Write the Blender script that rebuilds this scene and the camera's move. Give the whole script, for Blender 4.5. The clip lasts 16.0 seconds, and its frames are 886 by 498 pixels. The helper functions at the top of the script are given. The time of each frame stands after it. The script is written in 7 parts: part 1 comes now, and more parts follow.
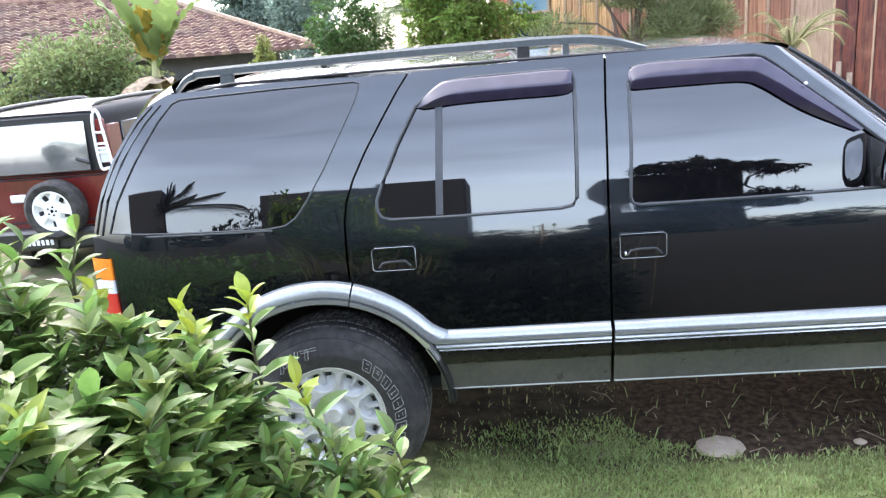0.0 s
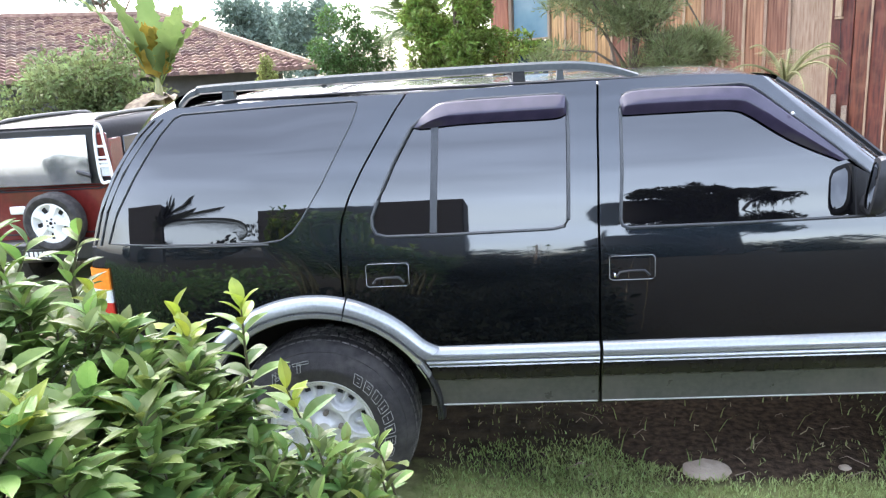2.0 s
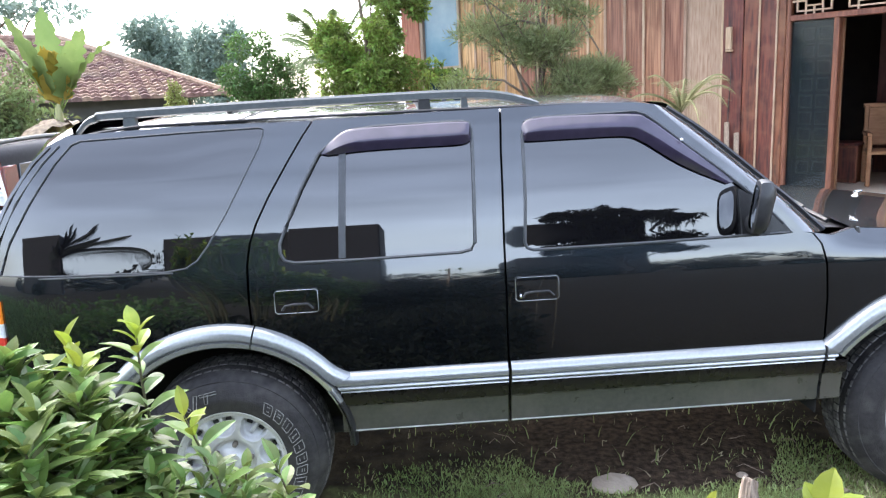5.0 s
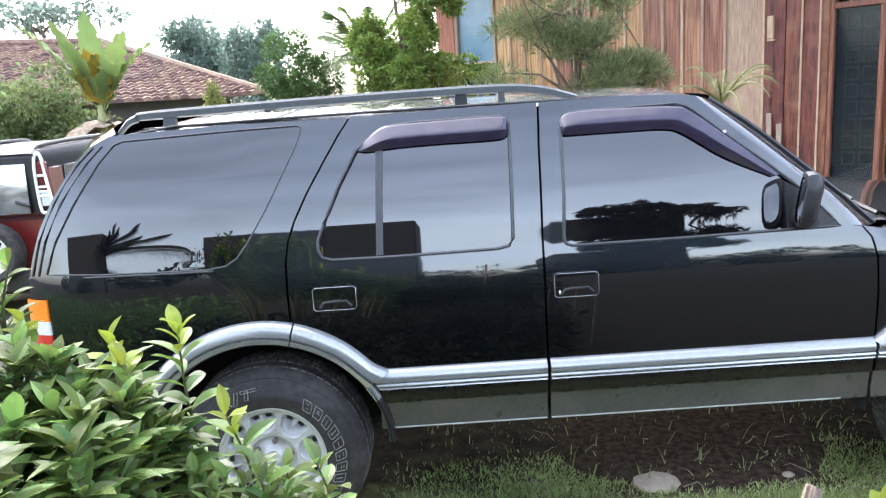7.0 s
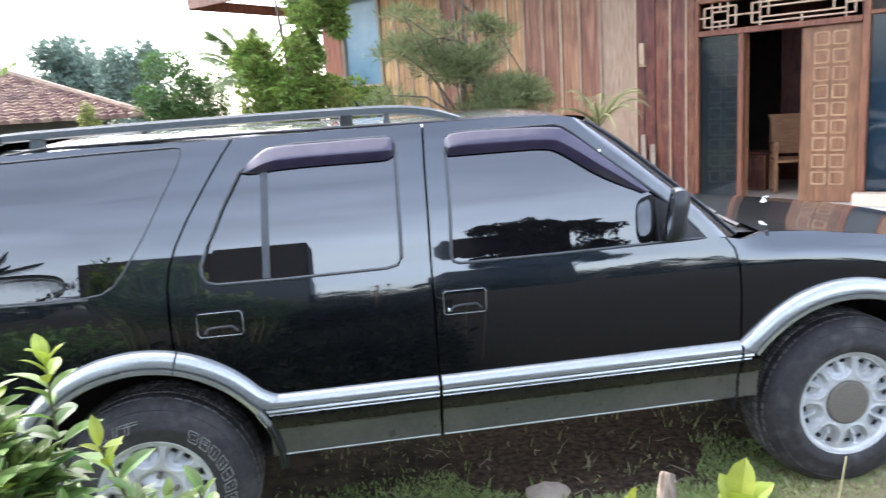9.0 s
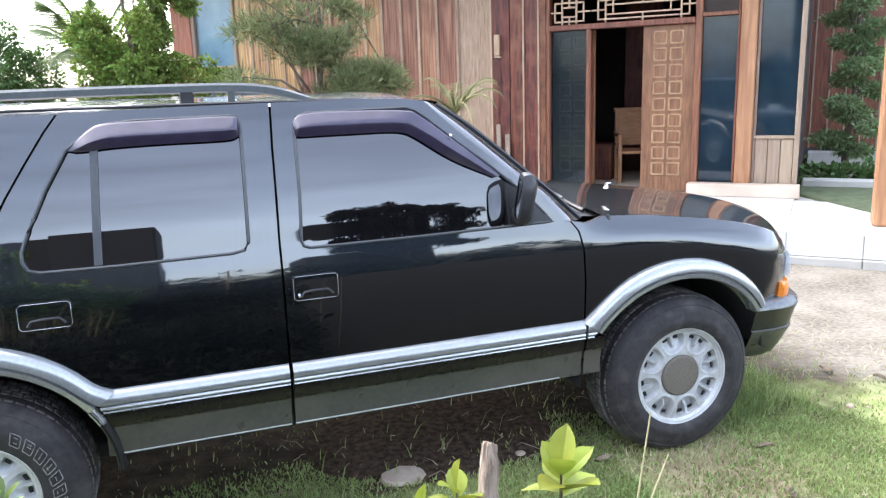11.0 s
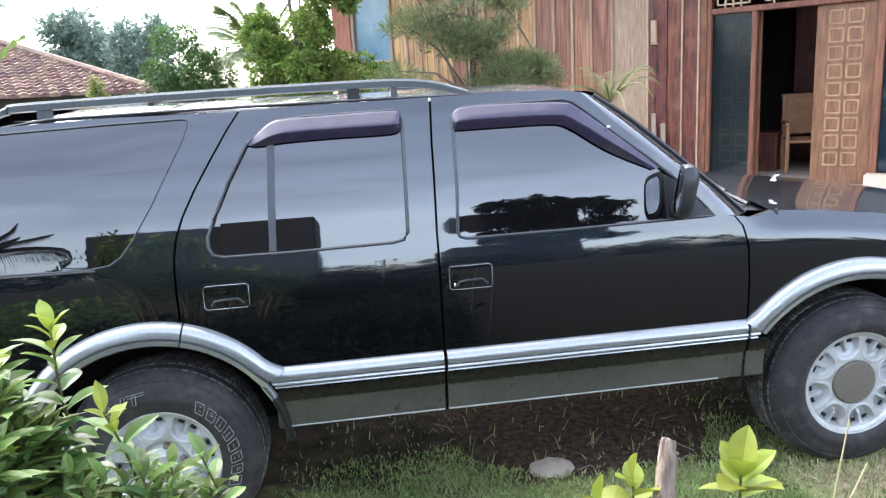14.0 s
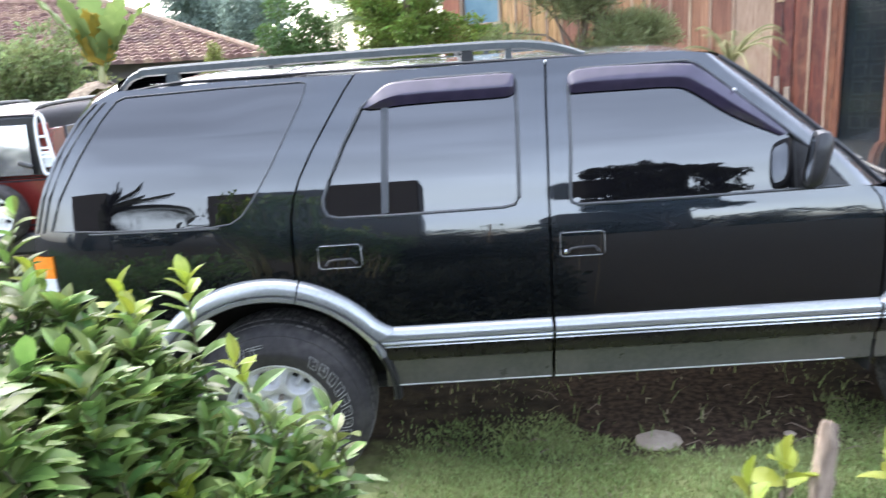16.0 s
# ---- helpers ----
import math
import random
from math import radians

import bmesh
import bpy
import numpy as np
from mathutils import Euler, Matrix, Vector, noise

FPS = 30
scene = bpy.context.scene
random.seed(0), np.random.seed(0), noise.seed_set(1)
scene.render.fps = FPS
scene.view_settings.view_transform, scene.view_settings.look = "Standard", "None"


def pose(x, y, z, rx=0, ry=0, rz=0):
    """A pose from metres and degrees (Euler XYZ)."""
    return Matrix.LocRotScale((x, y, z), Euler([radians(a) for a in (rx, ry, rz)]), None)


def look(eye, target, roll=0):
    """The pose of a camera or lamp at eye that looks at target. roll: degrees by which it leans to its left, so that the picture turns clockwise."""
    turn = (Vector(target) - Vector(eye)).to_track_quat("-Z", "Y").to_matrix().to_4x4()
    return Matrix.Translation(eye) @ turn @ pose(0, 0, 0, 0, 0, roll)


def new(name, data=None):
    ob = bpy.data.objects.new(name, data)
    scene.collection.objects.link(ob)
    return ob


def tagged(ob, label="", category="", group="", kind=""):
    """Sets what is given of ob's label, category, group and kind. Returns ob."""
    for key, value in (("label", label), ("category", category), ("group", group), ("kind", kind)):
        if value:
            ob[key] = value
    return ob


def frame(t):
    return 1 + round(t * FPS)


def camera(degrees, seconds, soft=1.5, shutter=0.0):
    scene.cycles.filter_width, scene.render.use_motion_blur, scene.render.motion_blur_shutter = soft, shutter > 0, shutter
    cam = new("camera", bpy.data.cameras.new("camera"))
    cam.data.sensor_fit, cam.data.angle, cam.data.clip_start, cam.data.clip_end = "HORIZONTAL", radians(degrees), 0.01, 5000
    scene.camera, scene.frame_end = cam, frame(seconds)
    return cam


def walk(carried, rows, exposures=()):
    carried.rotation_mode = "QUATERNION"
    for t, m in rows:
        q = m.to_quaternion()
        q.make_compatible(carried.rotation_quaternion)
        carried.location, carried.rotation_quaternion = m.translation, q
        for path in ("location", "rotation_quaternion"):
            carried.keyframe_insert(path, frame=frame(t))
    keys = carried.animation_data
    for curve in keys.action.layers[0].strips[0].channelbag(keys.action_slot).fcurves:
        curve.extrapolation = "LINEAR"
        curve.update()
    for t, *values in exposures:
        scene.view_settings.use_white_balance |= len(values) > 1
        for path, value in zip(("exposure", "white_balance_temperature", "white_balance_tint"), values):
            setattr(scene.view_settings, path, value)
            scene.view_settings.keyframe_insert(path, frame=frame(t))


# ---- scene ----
from mathutils import geometry

cam = camera(61.0, 16.0, soft=1.25, shutter=0.5)
PATH = [
    (0, (0.5961, -2.4998, 1.6675), (0.4616, -0.5752, 1.1405), -4.63),
    (0.5, (0.6103, -2.5008, 1.6661), (0.4502, -0.5718, 1.1629), -4.51),
    (1, (0.6065, -2.5269, 1.6647), (0.4716, -0.5855, 1.2034), -3.87),
    (1.5, (0.6158, -2.5534, 1.6655), (0.5085, -0.6067, 1.2198), -3.39),
    (2, (0.6142, -2.5505, 1.6610), (0.4895, -0.6102, 1.1923), -3.19),
    (2.5, (0.6159, -2.5505, 1.6622), (0.5459, -0.6072, 1.1945), -3.05),
    (3, (0.6351, -2.5524, 1.6619), (0.7013, -0.6101, 1.1898), -3.47),
    (3.5, (0.6449, -2.5658, 1.6672), (0.7161, -0.6225, 1.1999), -3.37),
    (4, (0.6518, -2.5816, 1.6662), (0.7489, -0.6272, 1.2528), -2.81),
    (6.5, (0.6385, -2.5764, 1.6524), (0.7139, -0.6205, 1.2412), -2.97),
    (7, (0.6405, -2.5638, 1.6586), (0.6411, -0.6078, 1.2412), -3.78),
    (7.5, (0.6407, -2.5731, 1.6608), (0.6956, -0.6166, 1.2494), -3.89),
    (8, (0.6623, -2.5973, 1.6567), (0.8634, -0.6453, 1.2707), -3.84),
    (8.5, (0.6585, -2.5989, 1.6573), (0.8599, -0.6412, 1.3008), -4.45),
    (9, (0.6572, -2.5824, 1.6525), (0.9424, -0.6393, 1.2743), -3.63),
    (9.5, (0.6706, -2.5723, 1.6477), (1.1953, -0.6806, 1.2655), -1.98),
    (10, (0.6975, -2.5621, 1.6243), (1.3404, -0.7129, 1.2154), -1.80),
    (12.5, (0.6972, -2.5616, 1.6299), (1.2493, -0.6923, 1.1816), -3.30),
    (13, (0.6695, -2.5611, 1.6241), (1.1172, -0.6648, 1.1730), -3.12),
    (13.5, (0.6649, -2.5668, 1.6267), (0.9847, -0.6437, 1.1805), -2.89),
    (14, (0.6621, -2.5790, 1.6376), (0.9218, -0.6435, 1.2055), -3.19),
    (14.5, (0.6661, -2.5736, 1.6375), (0.9282, -0.6411, 1.1940), -3.66),
    (15, (0.6553, -2.5776, 1.6419), (0.8873, -0.6384, 1.2110), -3.86),
    (15.5, (0.6614, -2.5793, 1.6386), (0.8155, -0.6377, 1.1844), -3.53),
    (16, (0.6283, -2.5618, 1.6345), (0.6162, -0.6271, 1.1277), -3.65),
]
walk(cam, [(t, look(eye, target, roll)) for t, eye, target, roll in PATH], exposures=((0, 3.09, 6350, 12), (3, 2.99, 6350, 12), (7, 2.97, 6300, 12), (10, 2.95, 6300, 12), (14, 2.93, 6250, 12), (16, 3.01, 6350, 12)))


# ---- world and light ----
world = bpy.data.worlds.new("world")
scene.world = world
world.use_nodes = True
wn = world.node_tree
bg = wn.nodes["Background"]
sky = wn.nodes.new("ShaderNodeTexSky")
sky.sky_type = "NISHITA"
sky.sun_disc = False
sky.sun_elevation, sky.sun_rotation = radians(50), radians(-34)
sky.air_density, sky.dust_density, sky.ozone_density = 1.0, 3.0, 1.5
haze = wn.nodes.new("ShaderNodeHueSaturation")
haze.inputs["Saturation"].default_value = 0.60
wn.links.new(sky.outputs[0], haze.inputs["Color"])
cloud = wn.nodes.new("ShaderNodeTexNoise")
cloud.inputs["Scale"].default_value, cloud.inputs["Detail"].default_value = 2.2, 5.0
stretch_ = wn.nodes.new("ShaderNodeMapping")
stretch_.inputs["Scale"].default_value = (1.0, 1.0, 3.5)
wn.links.new(wn.nodes.new("ShaderNodeTexCoord").outputs["Generated"], stretch_.inputs["Vector"])
wn.links.new(stretch_.outputs[0], cloud.inputs["Vector"])
veil = wn.nodes.new("ShaderNodeMapRange")
for key, value in (("From Min", 0.3), ("From Max", 0.7), ("To Min", 0.80), ("To Max", 1.20)):
    veil.inputs[key].default_value = value
wn.links.new(cloud.outputs[0], veil.inputs["Value"])
wn.links.new(veil.outputs[0], haze.inputs["Value"])
wn.links.new(haze.outputs[0], bg.inputs[0])
bg.inputs[1].default_value = 0.15
sun = new("sun", bpy.data.lights.new("sun", "SUN"))
sun.data.energy, sun.data.angle, sun.data.color = 0.6, radians(110), (1.0, 0.95, 0.87)
sun.matrix_world = look((math.sin(radians(-34)) * 0.64, math.cos(radians(-34)) * 0.64, 0.77), (0, 0, 0))


# ---- materials ----
def surf(name, c1, c2, scale=8.0, rough=0.6, bump=0.0, bscale=60.0, metal=0.0, coat=0.0, ior=1.5, stretch=(1, 1, 1),
         vary=0.0, dirt=None, dscale=1.5, rvar=0.1, trans=0.0, island=False):
    """A procedural surface: two colours mixed by fine noise, a broad stain layer, roughness variation and bump."""
    m = bpy.data.materials.new(name)
    m.use_nodes = True
    nt = m.node_tree
    N, L = nt.nodes, nt.links
    p = N["Principled BSDF"]
    tc, info = N.new("ShaderNodeTexCoord"), N.new("ShaderNodeObjectInfo")
    shift = N.new("ShaderNodeVectorMath")
    shift.operation = "SCALE"
    shift.inputs[0].default_value = (31, 17, 23)
    L.new(info.outputs["Random"], shift.inputs["Scale"])
    add = N.new("ShaderNodeVectorMath")
    L.new(tc.outputs["Object"], add.inputs[0])
    L.new(shift.outputs[0], add.inputs[1])
    mp = N.new("ShaderNodeMapping")
    mp.inputs["Scale"].default_value = stretch
    L.new(add.outputs[0], mp.inputs["Vector"])

    def tex(s, detail=5.0, vec=mp):
        t = N.new("ShaderNodeTexNoise")
        t.inputs["Scale"].default_value, t.inputs["Detail"].default_value = s, detail
        L.new(vec.outputs[0], t.inputs["Vector"])
        return t

    def ramp(src, lo, hi):
        r = N.new("ShaderNodeMapRange")
        r.inputs["From Min"].default_value, r.inputs["From Max"].default_value = lo, hi
        L.new(src, r.inputs["Value"])
        return r.outputs[0]

    def mix(f, a, b):
        x = N.new("ShaderNodeMix")
        x.data_type = "RGBA"
        if hasattr(f, "is_linked"):
            L.new(f, x.inputs[0])
        else:
            x.inputs[0].default_value = f
        for k, v in ((6, a), (7, b)):
            if hasattr(v, "is_linked"):
                L.new(v, x.inputs[k])
            else:
                x.inputs[k].default_value = (*v, 1)
        return x.outputs[2]

    fine = tex(scale)
    col = mix(ramp(fine.outputs[0], 0.3, 0.7), c1, c2)
    if dirt:
        big = tex(dscale, 6.0, add)
        col = mix(ramp(big.outputs[0], 0.48, 0.75), col, dirt)
    if vary:
        hs = N.new("ShaderNodeHueSaturation")
        geo = N.new("ShaderNodeNewGeometry")
        rnd = geo.outputs["Random Per Island"] if island else info.outputs["Random"]
        r = N.new("ShaderNodeMapRange")
        r.inputs["To Min"].default_value, r.inputs["To Max"].default_value = 1 - vary, 1 + vary
        L.new(rnd, r.inputs["Value"])
        L.new(r.outputs[0], hs.inputs["Value"])
        r2 = N.new("ShaderNodeMapRange")
        r2.inputs["To Min"].default_value, r2.inputs["To Max"].default_value = 0.5 - vary * 0.06, 0.5 + vary * 0.06
        L.new(rnd, r2.inputs["Value"])
        L.new(r2.outputs[0], hs.inputs["Hue"])
        L.new(col, hs.inputs["Color"])
        col = hs.outputs[0]
    L.new(col, p.inputs["Base Color"])
    rr = N.new("ShaderNodeMapRange")
    rr.inputs["To Min"].default_value, rr.inputs["To Max"].default_value = max(0, rough - rvar * rough), min(1, rough + rvar * rough)
    L.new(tex(scale * 0.4).outputs[0], rr.inputs["Value"])
    L.new(rr.outputs[0], p.inputs["Roughness"])
    p.inputs["Metallic"].default_value, p.inputs["IOR"].default_value = metal, ior
    p.inputs["Coat Weight"].default_value, p.inputs["Coat Roughness"].default_value = coat, 0.03
    p.inputs["Transmission Weight"].default_value = trans
    if bump:
        b = N.new("ShaderNodeBump")
        b.inputs["Strength"].default_value, b.inputs["Distance"].default_value = bump, 0.01
        L.new(tex(bscale, 6.0).outputs[0], b.inputs["Height"])
        L.new(b.outputs[0], p.inputs["Normal"])
    return m


def leafmat(name, c1, c2, scale=6.0, rough=0.45, vary=0.35, island=False, trans=0.32):
    """Leaf surface with some light passing through."""
    m = surf(name, c1, c2, scale, rough, 0.15, 90, vary=vary, island=island, ior=1.4)
    N, L = m.node_tree.nodes, m.node_tree.links
    p, out = N["Principled BSDF"], N["Material Output"]
    t, mx = N.new("ShaderNodeBsdfTranslucent"), N.new("ShaderNodeMixShader")
    src = p.inputs["Base Color"].links[0].from_socket
    L.new(src, t.inputs["Color"])
    mx.inputs[0].default_value = trans
    L.new(p.outputs[0], mx.inputs[1])
    L.new(t.outputs[0], mx.inputs[2])
    L.new(mx.outputs[0], out.inputs["Surface"])
    return m


